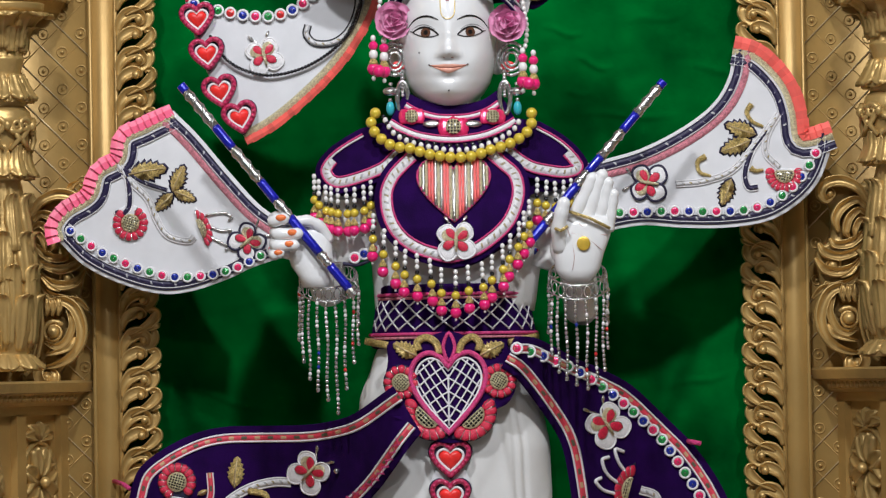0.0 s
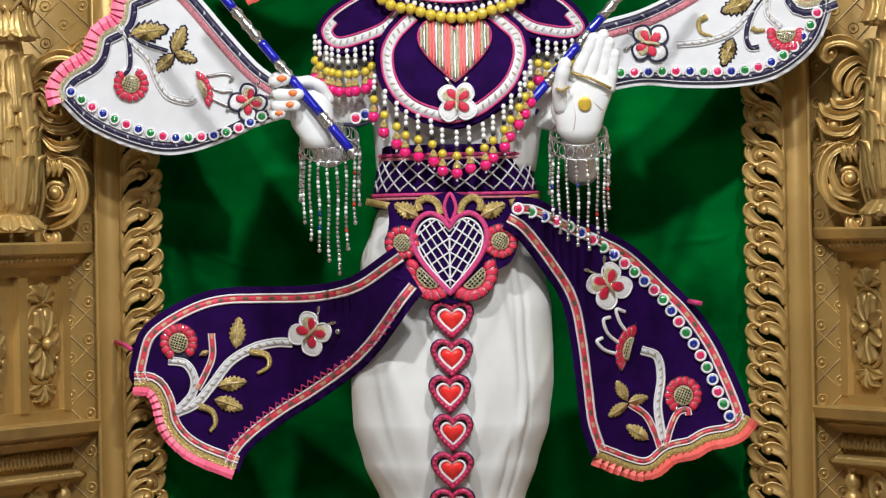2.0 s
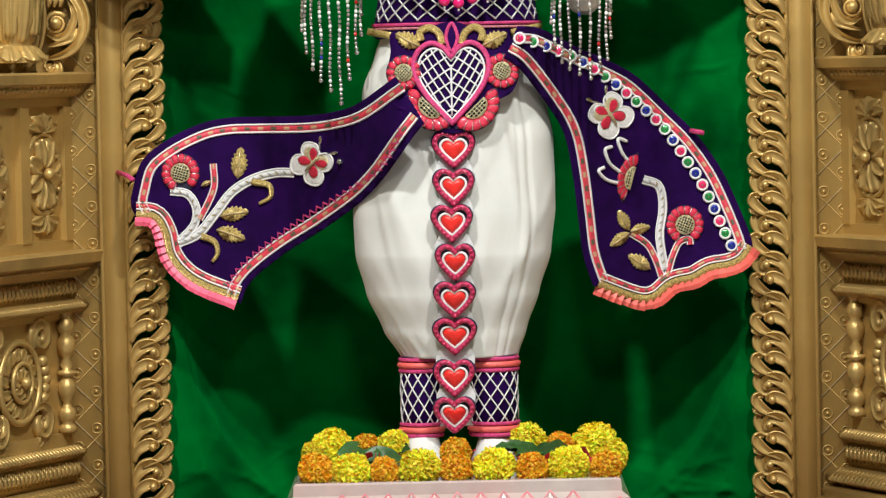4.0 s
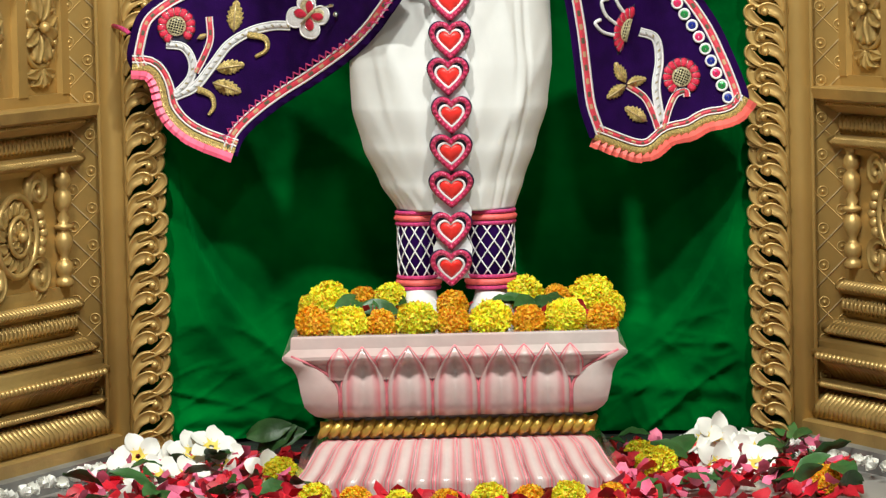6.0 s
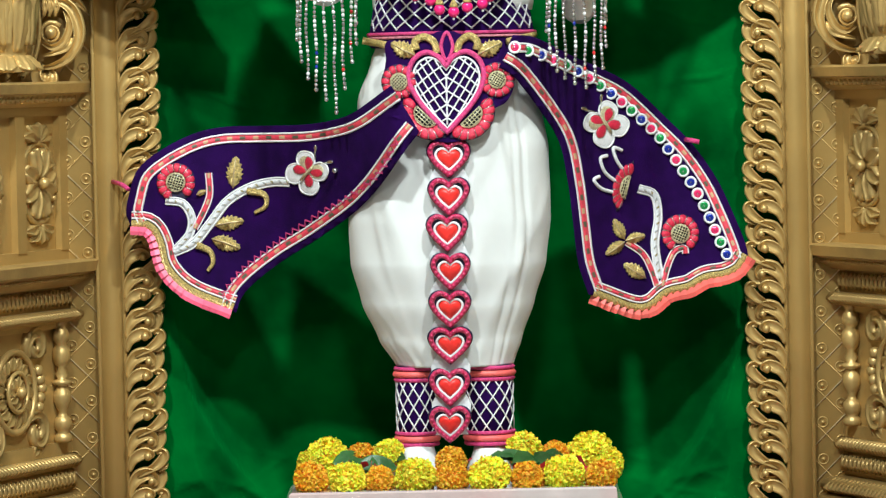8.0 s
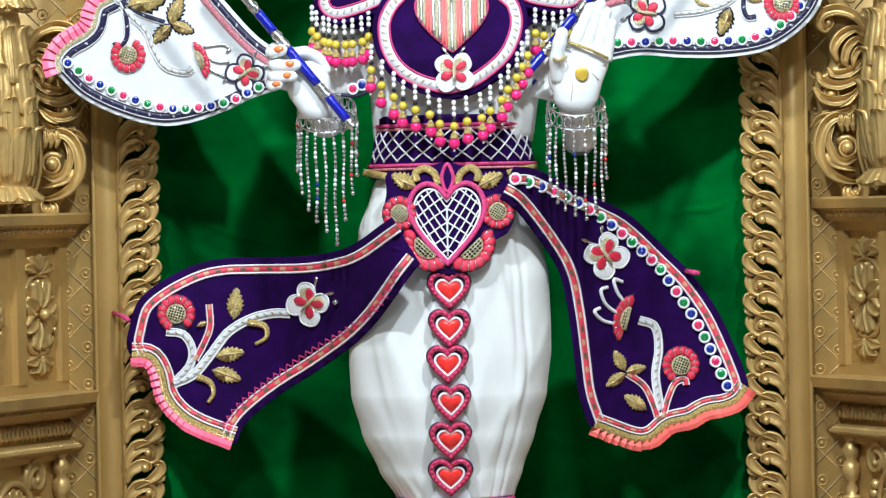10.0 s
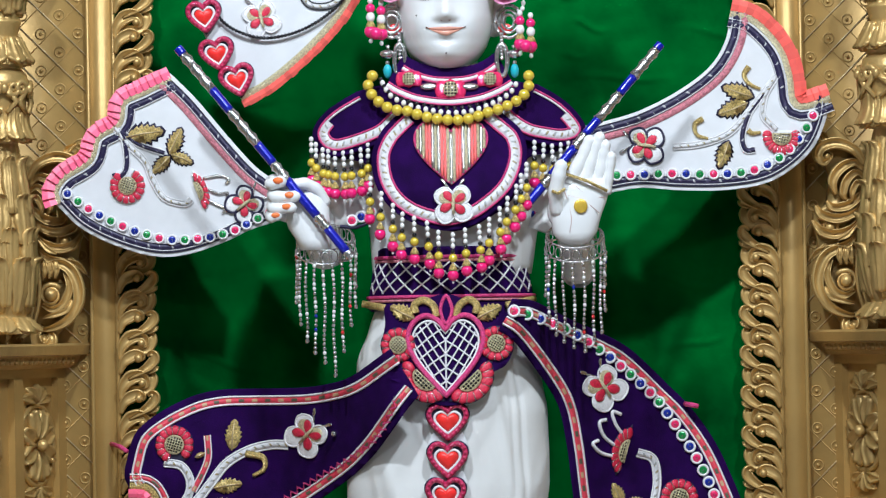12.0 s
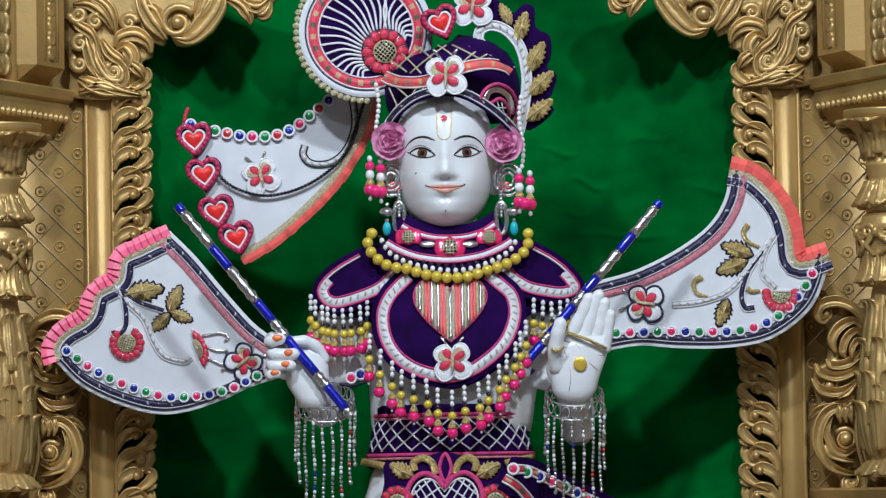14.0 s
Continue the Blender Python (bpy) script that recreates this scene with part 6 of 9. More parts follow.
def build_waistband():
    t = thing("waistband", (0.0, 0.0, 1.0), "purple velvet waistband with white net embroidery and pink cord", "waistband")
    zt, zb = WAIST_TOP[0][1], WAIST_LOW[0][1]
    cx = (WAIST_TOP[1][0] + WAIST_TOP[0][0]) / 2
    ra, rb = (WAIST_TOP[1][0] - WAIST_TOP[0][0]) / 2, (WAIST_LOW[1][0] - WAIST_LOW[0][0]) / 2
    part("band", loft([oval(cx, 0, z, r, 0.112, 48) for z, r in ((zt + 0.016, ra - 0.004), (zt + 0.012, ra), (zt, ra), ((zt + zb) / 2, (ra + rb) / 2), (zb, rb), (zb - 0.016, rb + 0.003), (zb - 0.022, rb - 0.004))]), PURPLE, t)
    net = Shape()
    for k in range(-2, 15):
        for sgn in (1, -1):
            pts = []
            for i in range(7):
                f = i / 6
                z = zt - 0.006 + (zb - zt + 0.012) * f
                a = -1.45 + 2.9 * (k + sgn * (f - 0.5) * 2.1) / 12
                if abs(a) < 1.42:
                    r = ra + (rb - ra) * f
                    x = cx + r * math.sin(a)
                    pts.append((x, -(0.112 + 0.0015) * math.cos(a) - 0.001, z))
            if len(pts) > 1:
                tube(pts, 0.0014, 5, False, 0, net)
    part("net", net, THREAD, t, "white cord net")
    for z, r in ((zt, ra), (zb, rb)):
        s = Shape()
        tube([(p[0], p[1], z) for p in oval(cx, 0, z, r + 0.0015, 0.1135, 48)], 0.0032, 6, True, 0, s)
        tube([(p[0], p[1], z - 0.006) for p in oval(cx, 0, z, r + 0.0012, 0.1132, 48)], 0.0024, 6, True, 1, s)
        part("cord", s, [PINK, LACE], t, "pink twisted cord")
    for pts in ([(-0.139, 0.964), (-0.101, 0.956)], [(0.092, 0.957), (0.137, 0.967)]):
        cord("gold_clasp", t, pts, lambda x, z: waist_y(x, z) - 0.006, 0.006, ZARI)
    return t


def build_buckle():
    t = thing("heart_buckle", (0.0, -0.12, 0.9), "large purple heart-shaped belt ornament with pink cord and red flowers", "belt ornament")
    yf = lambda x, z: -0.128 - 0.1 * max(0.0, 0.98 - z) + 1.1 * x * x
    back = smooth_line(vec([(-0.099, 0.961), (-0.056, 0.962), (-0.004, 0.977), (0.042, 0.960), (0.085, 0.957), (0.091, 0.926), (0.102, 0.894), (0.089, 0.863), (0.067, 0.850), (0.059, 0.828), (0.035, 0.808), (-0.006, 0.800), (-0.046, 0.810), (-0.072, 0.831), (-0.077, 0.861), (-0.098, 0.867), (-0.107, 0.894), (-0.101, 0.930)]), 4, True)
    part("backing", slab(back, yf, 0.006), PURPLE, t, "purple velvet backing")
    cx, cz = -0.006, 0.880
    h = heart_line(cx, cz, 0.0595, 0.0640)
    s = Shape()
    tube(on(h, yf, 0.004), 0.0044, 7, True, 0, s)
    tube(on(heart_line(cx, cz - 0.001, 0.0525, 0.0562), yf, 0.003), 0.0018, 5, True, 1, s)
    part("heart_cord", s, [PINK, THREAD], t, "pink cord heart")
    net = Shape()
    inner = heart_line(cx, cz - 0.001, 0.051, 0.055)

    def inside(p):
        c = False
        for a, b in zip(inner, inner[1:] + inner[:1]):
            if (a.y > p.y) != (b.y > p.y) and p.x < (b.x - a.x) * (p.y - a.y) / (b.y - a.y) + a.x:
                c = not c
        return c
    for e in (-1, 1):
        for k in range(-6, 9):
            for slope in (1.45, -0.55):
                run = []
                for i in range(60):
                    x = 0.058 * i / 59
                    z = slope * x + k * 0.0215 - 0.02 + 4.0 * x * x * (1 if slope > 0 else -1)
                    p = Vector((cx + e * x, cz + z))
                    if inside(p):
                        run.append(p)
                    elif run:
                        break
                if len(run) > 3:
                    tube(on(run[::3] + [run[-1]], yf, 0.003), 0.0014, 4, False, 0, net)
    run = [Vector((cx, cz - 0.052 + 0.08 * i / 8)) for i in range(9)]
    tube(on(run, yf, 0.003), 0.0016, 4, False, 0, net)
    part("net", net, THREAD, t, "white cord net")
    drop = smooth_line(vec([(-0.004, 0.974), (-0.013, 0.955), (-0.010, 0.937), (-0.005, 0.930), (0.001, 0.937), (0.005, 0.954)]), 4, True)
    s = Shape()
    pillow(drop, yf, 0.003, 0.002, 1, s)
    tube(on(drop, yf, 0.004), 0.0032, 6, True, 0, s)
    part("drop", s, [PINK, PURPLE], t)
    for x, z, l, a in ((-0.054, 0.938, 0.044, 2.65), (0.044, 0.937, 0.044, 0.45)):
        leaf_patch(t, x, z, l, a, yf, None, 1.1)
    for q in ([(-0.052, 0.947), (-0.054, 0.960), (-0.040, 0.967), (-0.025, 0.959), (-0.019, 0.941)], [(0.042, 0.945), (0.044, 0.958), (0.032, 0.967), (0.017, 0.958), (0.011, 0.941)]):
        cord("crescent", t, q, yf, 0.0062, ZARI)
    flower_patch(t, -0.081, 0.897, 0.0265, yf, 0.2)
    flower_patch(t, 0.074, 0.897, 0.0265, yf, 0.4)
    flower_patch(t, -0.039, 0.844, 0.041, yf, 2.376, 3.1, 0.034, 8)
    flower_patch(t, 0.030, 0.842, 0.041, yf, -2.376, 3.1, 0.034, 8)
    return t


build_waistband()
build_buckle()
# ---- marble statue: one mesh ----
FACE_X, CHIN_Z = 0.003, 1.336
HEAD_Y = -0.035


def head_half(h):
    """Half-width and half-depth of the head at height h over the chin."""
    rows = [(-0.004, 0.014, 0.020), (0.0, 0.028, 0.050), (0.008, 0.043, 0.066), (0.020, 0.056, 0.077), (0.036, 0.066, 0.084), (0.055, 0.0725, 0.088), (0.080, 0.0765, 0.090), (0.110, 0.0785, 0.091),
            (0.140, 0.0780, 0.090), (0.170, 0.0735, 0.086), (0.195, 0.063, 0.076), (0.215, 0.045, 0.056), (0.226, 0.016, 0.020)]
    for a, b in zip(rows, rows[1:]):
        if a[0] <= h <= b[0]:
            t = (h - a[0]) / (b[0] - a[0])
            return a[1] + (b[1] - a[1]) * t, a[2] + (b[2] - a[2]) * t
    return rows[-1][1:] if h > 0 else rows[0][1:]


def bump2(x, z, cx, cz, sx, sz):
    return math.exp(-((x - cx) / sx) ** 2 - ((z - cz) / sz) ** 2)


def relief(x, h):
    """Nose, cheeks, lips, chin and eye hollows; positive stands out."""
    d = 0.018 * bump2(x, h, 0, 0.084, 0.0105, 0.012) + 0.011 * bump2(x, h, 0, 0.109, 0.0090, 0.026)
    d += 0.0085 * (bump2(x, h, 0.0120, 0.0785, 0.0060, 0.0060) + bump2(x, h, -0.0120, 0.0785, 0.0060, 0.0060))
    d += 0.0030 * (bump2(x, h, 0.036, 0.115, 0.017, 0.007) + bump2(x, h, -0.036, 0.115, 0.017, 0.007))
    d -= 0.0055 * (bump2(x, h, 0.036, 0.118, 0.018, 0.010) + bump2(x, h, -0.036, 0.118, 0.018, 0.010))
    d += 0.0055 * (bump2(x, h, 0.042, 0.070, 0.018, 0.02) + bump2(x, h, -0.042, 0.070, 0.018, 0.02))
    d += 0.006 * bump2(x, h, 0, 0.063, 0.018, 0.005) + 0.006 * bump2(x, h, 0, 0.053, 0.014, 0.005)
    d -= 0.004 * bump2(x, h, 0, 0.042, 0.016, 0.005) + 0.003 * bump2(x, h, 0, 0.070, 0.006, 0.004)
    d += 0.006 * bump2(x, h, 0, 0.024, 0.016, 0.014)
    d += 0.004 * bump2(x, h, 0, 0.15, 0.06, 0.025)
    return d


def skin(x, h, lift=0.0):
    """A place on the front of the face, x from its middle."""
    rx, ry = head_half(h)
    q = max(-0.97, min(0.97, x / rx))
    return (FACE_X + x, HEAD_Y - ry * math.sqrt(1 - q * q) - relief(x, h) - lift, CHIN_Z + h)


def finger(s, pts, r, nail=None):
    path = smooth_line([Vector(p) for p in pts], 4)
    k = len(path)
    rs = [r * (1.0 - 0.22 * i / k + 0.05 * math.sin(i * 1.6)) for i in range(k)]
    d = (path[-1] - path[-2]).normalized()
    path += [path[-1] + d * r * 0.45, path[-1] + d * r * 0.7]
    rs += [r * 0.55, r * 0.12]
    tube(path, rs, 10, False, 0, s)
    if nail:
        n = path[k - 2] + Vector(nail)
        ball(r * 0.72, n, 10, 6, 4, s, 0.62, 0.5)


def build_statue():
    s = Shape()
    # head
    hs = [-0.004 + 0.230 * i / 56 for i in range(57)]
    rings = []
    for h in hs:
        rx, ry = head_half(h)
        ring = []
        for j in range(72):
            a = 2 * math.pi * j / 72
            x, y = rx * math.cos(a), ry * math.sin(a)
            if y < 0:
                y -= relief(x, h) * min(1.0, -math.sin(a) * 1.6)
            ring.append((FACE_X + x, HEAD_Y + y, CHIN_Z + h))
        rings.append(ring)
    loft(rings, 0, s)
    # ears
    for e in (-1, 1):
        ball(0.020, (FACE_X + e * 0.078, HEAD_Y + 0.01, CHIN_Z + 0.085), 12, 8, 0, s, 1.7, 0.8)
    # painted features
    for e in (-1, 1):
        ex = e * 0.0355
        up = [Vector((ex + e * 0.0205 * t, 0.1130 + 0.0098 * (1 - t * t) + 0.003 * t)) for t in [i / 5 - 1 for i in range(11)]]
        lo = [Vector((ex + e * 0.0205 * t, 0.1130 - 0.0056 * (1 - t * t) + 0.003 * t)) for t in [1 - i / 5 for i in range(11)]]
        eye = up[:-1] + lo[:-1]
        k = len(eye)
        c = sum(eye, Vector((0, 0))) / k
        verts = [skin(p.x, p.y, 0.0004) for p in eye] + [skin(*(c + (p - c) * 0.5), 0.0016) for p in eye] + [skin(c.x, c.y, 0.002)]
        faces = [[i, (i + 1) % k, k + (i + 1) % k, k + i] for i in range(k)] + [[k + i, k + (i + 1) % k, 2 * k] for i in range(k)]
        s.add(verts, faces, 2)
        for r, slot, lift in ((0.0078, 3, 0.0024), (0.0036, 1, 0.0030)):
            disc = [Vector((ex + r * math.cos(2 * math.pi * i / 18), 0.1145 + r * math.sin(2 * math.pi * i / 18))) for i in range(18)]
            disc = [Vector((p.x, max(0.1130 - 0.0052, min(0.1130 + 0.0092, p.y)))) for p in disc]
            s.add([skin(p.x, p.y, lift) for p in disc] + [skin(ex, 0.1145, lift + 0.0004)], [[i, (i + 1) % 18, 18] for i in range(18)], slot)
        tube([skin(p.x, p.y, 0.0012) for p in up], [0.0011, 0.0014, 0.0016, 0.0017, 0.0017, 0.0017, 0.0017, 0.0016, 0.0015, 0.0013, 0.0009], 5, False, 1, s)
        tube([skin(p.x, p.y, 0.0010) for p in lo], 0.0008, 4, False, 1, s)
        tube([skin(ex + e * (0.018 + 0.007 * t), 0.1156 + 0.003 * t, 0.0008) for t in (0, 0.5, 1)], [0.0011, 0.0008, 0.0003], 4, False, 1, s)
        # grey line put in as the shade of the lid's crease
        tube([skin(p.x + e * 0.001, p.y + 0.0042, 0.0) for p in up[1:]], [0.0003 + 0.0005 * math.sin(math.pi * i / 9) for i in range(10)], 4, False, 10, s)
        brow = smooth_line([Vector((e * 0.0150, 0.1335)), Vector((e * 0.0290, 0.1395)), Vector((e * 0.0430, 0.1395)), Vector((e * 0.0550, 0.1335)), Vector((e * 0.0640, 0.1225))], 5)
        tube([skin(p.x, p.y, 0.0002) for p in brow], [0.0006 + 0.0010 * math.sin(math.pi * (i / (len(brow) - 1)) ** 0.7) for i in range(len(brow))], 5, False, 1, s)
        # nostril: a dark stroke put in for the shade under the nose
        tube([skin(e * 0.0045, 0.0735, -0.001), skin(e * 0.0065, 0.0732, -0.001), skin(e * 0.0085, 0.0738, -0.001)], [0.0008, 0.0013, 0.0008], 5, False, 6, s)
    # lips
    up = [Vector((0.0300 * t, 0.0588 + 0.0050 * (1 - abs(t)) ** 0.8 + 0.0035 * t * t - 0.0012 * math.exp(-(t / 0.12) ** 2))) for t in [i / 8 - 1 for i in range(17)]]
    mid = [Vector((0.0300 * t, 0.0572 + 0.0052 * t * t)) for t in [i / 8 - 1 for i in range(17)]]
    lo = [Vector((0.0300 * t, 0.0485 + 0.0136 * abs(t) ** 1.25)) for t in [i / 8 - 1 for i in range(17)]]
    for a, b, l in ((up, mid, 0.0022), (mid, lo, 0.0026)):
        k = len(a)
        verts = [skin(p.x, p.y, 0.0004) for p in a] + [skin(*((p + q) / 2), l * (1 - abs(i / 8 - 1) ** 2) + 0.0005) for i, (p, q) in enumerate(zip(a, b))] + [skin(p.x, p.y, 0.0004) for p in b]
        s.add(verts, [[r * k + i, r * k + i + 1, (r + 1) * k + i + 1, (r + 1) * k + i] for r in range(2) for i in range(k - 1)], 5)
    tube([skin(p.x, p.y, 0.0012) for p in mid], [0.0004 + 0.0003 * abs(i / 8 - 1) for i in range(17)], 4, False, 6, s)
    # painted forehead mark
    u = [Vector((-0.0115, 0.2)), Vector((-0.0115, 0.155)), Vector((-0.009, 0.140)), Vector((0, 0.134)), Vector((0.009, 0.140)), Vector((0.0115, 0.155)), Vector((0.0115, 0.2))]
    tube([skin(p.x, p.y, 0.0002) for p in smooth_line(u, 5)], 0.0010, 4, False, 7, s)
    dot = [Vector((0.0052 * math.cos(2 * math.pi * i / 16), 0.1690 + 0.0048 * math.sin(2 * math.pi * i / 16))) for i in range(16)]
    s.add([skin(p.x, p.y, 0.0016) for p in dot] + [skin(0, 0.169, 0.0026)], [[i, (i + 1) % 16, 16] for i in range(16)], 8)
    for x, h in ((-0.046, 0.083), (0.0, 0.022), (-0.0305, 0.0628), (0.0305, 0.0628)):
        ball(0.0014, skin(x, h, 0.0), 6, 4, 1, s)
    # neck and body under the clothes
    nx = FACE_X
    loft([oval(nx, 0.0, z, rx, ry, 32) for z, rx, ry in ((CHIN_Z + 0.05, 0.050, 0.050), (CHIN_Z - 0.01, 0.052, 0.055), (CHIN_Z - 0.05, 0.070, 0.060), (CHIN_Z - 0.075, 0.11, 0.06), (CHIN_Z - 0.11, 0.15, 0.065),
         (CHIN_Z - 0.16, 0.15, 0.07), (CHIN_Z - 0.24, 0.13, 0.08), (CHIN_Z - 0.32, 0.125, 0.085), (CHIN_Z - 0.42, 0.12, 0.085), (CHIN_Z - 0.55, 0.12, 0.09))], 0, s)
    # arms
    sh = CHIN_Z - 0.125
    for pts, r in (([(nx - 0.17, 0.0, sh), (nx - 0.20, 0.01, sh - 0.09), (-0.195, -0.01, sh - 0.165), (-0.208, 1.079)], 0.034),
                   ([(nx + 0.17, 0.0, sh), (nx + 0.20, 0.03, sh - 0.12), (0.21, 0.03, sh - 0.20), (0.202, 1.070)], 0.034)):
        end = pts[-1]
        path = smooth_line([Vector(p) for p in pts[:-1]] + [Vector((end[0], -0.062, end[1]))], 5)
        tube(path, [r * (1 - 0.28 * i / len(path)) for i in range(len(path))], 14, False, 0, s)
    # fist round the stick: back of the hand and four curled fingers
    loft([oval(x, -0.084, z, rx, ry, 26, 2.2) for x, z, rx, ry in ((-0.231, 1.163, 0.006, 0.008), (-0.229, 1.157, 0.017, 0.016), (-0.223, 1.139, 0.029, 0.021), (-0.220, 1.121, 0.033, 0.024), (-0.222, 1.103, 0.036, 0.026), (-0.219, 1.085, 0.034, 0.027), (-0.213, 1.067, 0.028, 0.026), (-0.210, 1.050, 0.025, 0.025))], 0, s)
    for row, r in (([(-0.212, 1.136), (-0.248, 1.154), (-0.271, 1.161), (-0.278, 1.156), (-0.261, 1.159)], 0.0125), ([(-0.219, 1.123), (-0.250, 1.136), (-0.271, 1.142), (-0.273, 1.135), (-0.239, 1.135)], 0.0120),
                   ([(-0.223, 1.110), (-0.252, 1.119), (-0.273, 1.124), (-0.275, 1.117), (-0.245, 1.117)], 0.0115), ([(-0.228, 1.094), (-0.255, 1.104), (-0.277, 1.109), (-0.279, 1.102), (-0.268, 1.104)], 0.0100)):
        ys = (-0.085, -0.085, -0.100, -0.120, -0.125)
        pts = [Vector((x, y, z)) for (x, z), y in zip(row, ys)]
        finger(s, pts, r, (0.0, -r * 0.62, 0.002))
    finger(s, [Vector((x, y, z)) for (x, z), y in zip([(-0.194, 1.122), (-0.205, 1.144), (-0.223, 1.155), (-0.239, 1.155)], (-0.085, -0.095, -0.105, -0.110))], 0.0115)
    # raised open palm
    px, pz = 0.210, 1.102
    rows = ([(0.194, 1.048), (0.213, 1.048)], [(0.181, 1.053), (0.225, 1.053)], [(0.172, 1.062), (0.231, 1.061)], [(0.166, 1.071), (0.237, 1.070)], [(0.164, 1.098), (0.244, 1.095)], [(0.166, 1.121), (0.252, 1.113)], [(0.177, 1.141), (0.258, 1.132)], [(0.188, 1.159), (0.258, 1.150)])
    rings = []
    for i, (a, b) in enumerate(rows):
        cx, rx = (a[0] + b[0]) / 2, (b[0] - a[0]) / 2
        rings.append(oval(cx, -0.11 - 0.003 * i, (a[1] + b[1]) / 2, rx, (0.008, 0.017, 0.021, 0.021, 0.019, 0.017, 0.014, 0.011)[i], 26, 2.4))
    loft(rings, 0, s)
    for row, r in (([(0.195, 1.146), (0.205, 1.169), (0.219, 1.196), (0.227, 1.215)], 0.0125), ([(0.215, 1.146), (0.226, 1.173), (0.236, 1.204), (0.243, 1.220)], 0.0125),
                   ([(0.235, 1.142), (0.242, 1.164), (0.248, 1.191), (0.252, 1.208)], 0.0115), ([(0.250, 1.131), (0.254, 1.150), (0.258, 1.173), (0.261, 1.190)], 0.0100)):
        finger(s, [Vector((x, -0.128 - 0.003 * i, z)) for i, (x, z) in enumerate(row)], r)
    finger(s, [Vector((x, y, z)) for (x, z), y in zip([(0.176, 1.102), (0.172, 1.129), (0.176, 1.156), (0.181, 1.176)], (-0.125, -0.140, -0.150, -0.152))], 0.0135)
    ball(0.024, ([(0.182, 1.105)][0][0], -0.118, [(0.182, 1.105)][0][1]), 14, 9, 0, s, 1.25, 0.6)
    x, z = 0.211, 1.111
    pillow(circle(x, z, 0.0108, 18, 0.0112), lambda a, b: -0.1445, 0.0012, 0.0, 9, s)
    # creases of the palm, drawn as darker lines instead of cut in
    for row in ([(0.186, 1.135), (0.193, 1.112), (0.196, 1.090), (0.193, 1.070)], [(0.250, 1.124), (0.232, 1.126), (0.214, 1.134), (0.204, 1.143)], [(0.192, 1.128), (0.208, 1.124), (0.226, 1.112), (0.240, 1.100)]):
        tube([(q.x, -0.1415 + 0.5 * abs(q.x - 0.21) ** 1.5, q.y) for q in smooth_line(vec(row), 4)], 0.0006, 4, False, 11, s)
    # feet
    for x, z in [(-0.064, 0.295), (0.051, 0.292)]:
        loft([oval(x + dx, y, z + dz, rx, ry, 20) for dx, y, dz, rx, ry in ((0, -0.01, 0.05, 0.026, 0.026), (0, -0.01, 0.022, 0.024, 0.027), (0, -0.03, 0.004, 0.029, 0.045), (0, -0.05, -0.014, 0.037, 0.070), (0, -0.06, -0.036, 0.042, 0.085))], 0, s)
        for k in range(5):
            ball(0.0085 if k else 0.010, (x - 0.026 + 0.013 * k, -0.142 + 0.004 * abs(k - 1.5), z - 0.030), 10, 7, 0, s, 0.9, 1.5)
    return lone("statue", s, [MARBLE, JET, EYE_WHITE, IRIS, NAIL, LIP, mat("dark_lip_line", (0.25, 0.06, 0.03), 0.4), TILAK, RED, mat("gilt_spot", (0.75, 0.50, 0.06), 0.3, 0.4), mat("lid_crease_shade", (0.30, 0.29, 0.29), 0.3), mat("palm_crease_tone", (0.52, 0.34, 0.32), 0.3)],
                "white marble statue with painted eyes standing on a lotus pedestal", "statue")


build_statue()


# ---- shirt, sleeves, cape and fringe ----
def chest_y(x, z):
    return -0.128 + 1.35 * x * x + max(0.0, z - 1.14) * 0.28


def build_shirt():
    t = thing("shirt", (0.0, 0.0, 1.05), "white cotton shirt with short puffed sleeves under the cape", "shirt")
    top, low = [(-0.135, 1.198), (0.156, 1.193)], [(-0.106, 1.038), (0.133, 1.034)]
    z0, z1 = low[0][1] - 0.03, top[0][1]
    cx = (low[0][0] + low[1][0]) / 2
    wob = lambda a, z: 0.02 * math.sin(9 * a + 20 * z) + 0.03 * noise.noise(Vector((a * 2, z * 12, 1)))
    part("body", loft([oval(cx, 0, z0 + (z1 - z0) * i / 12, 0.118 + 0.03 * i / 12, 0.100, 48, 2, wob) for i in range(13)]), DHOTI, t)
    for e, pts in ((-1, [(-0.166, 1.198), (-0.157, 1.153), (-0.142, 1.096)]), (1, [(0.183, 1.192), (0.172, 1.147), (0.152, 1.075)])):
        path = smooth_line([Vector((x, 0.0, z)) for x, z in pts], 6)
        part("sleeve", tube(path, [0.044 + 0.003 * math.sin(i * 1.7) for i in range(len(path))], 18), DHOTI, t)
    yf = lambda x, z: -0.052
    gem_row(t, [(-0.152, 1.097), (-0.131, 1.105), (-0.122, 1.110)], yf, 0.022, 0.0095, [GEM_PINK, GEM_BLUE])
    ln = even(smooth_line(vec([(-0.172, 1.081), (-0.145, 1.079), (-0.118, 1.089)]), 6), 0.006)
    braid("navy_braid", t, ln, yf, [(0.004, 0.010, NAVY, 0.003)])
    gem_row(t, [(0.126, 1.101), (0.144, 1.105)], lambda x, z: -0.03, 0.022, 0.0095, [GEM_PINK, GEM_BLUE])
    return t


def cape_border(t, line, yf, scale=1.0):
    k = scale
    braid("white_braid", t, line, yf, [(0.0, -0.0035 * k, PINK, 0.0035), (-0.0035 * k, -0.0180 * k, BRAID_WHITE, 0.004), (-0.0180 * k, -0.0215 * k, PINK, 0.0035)])


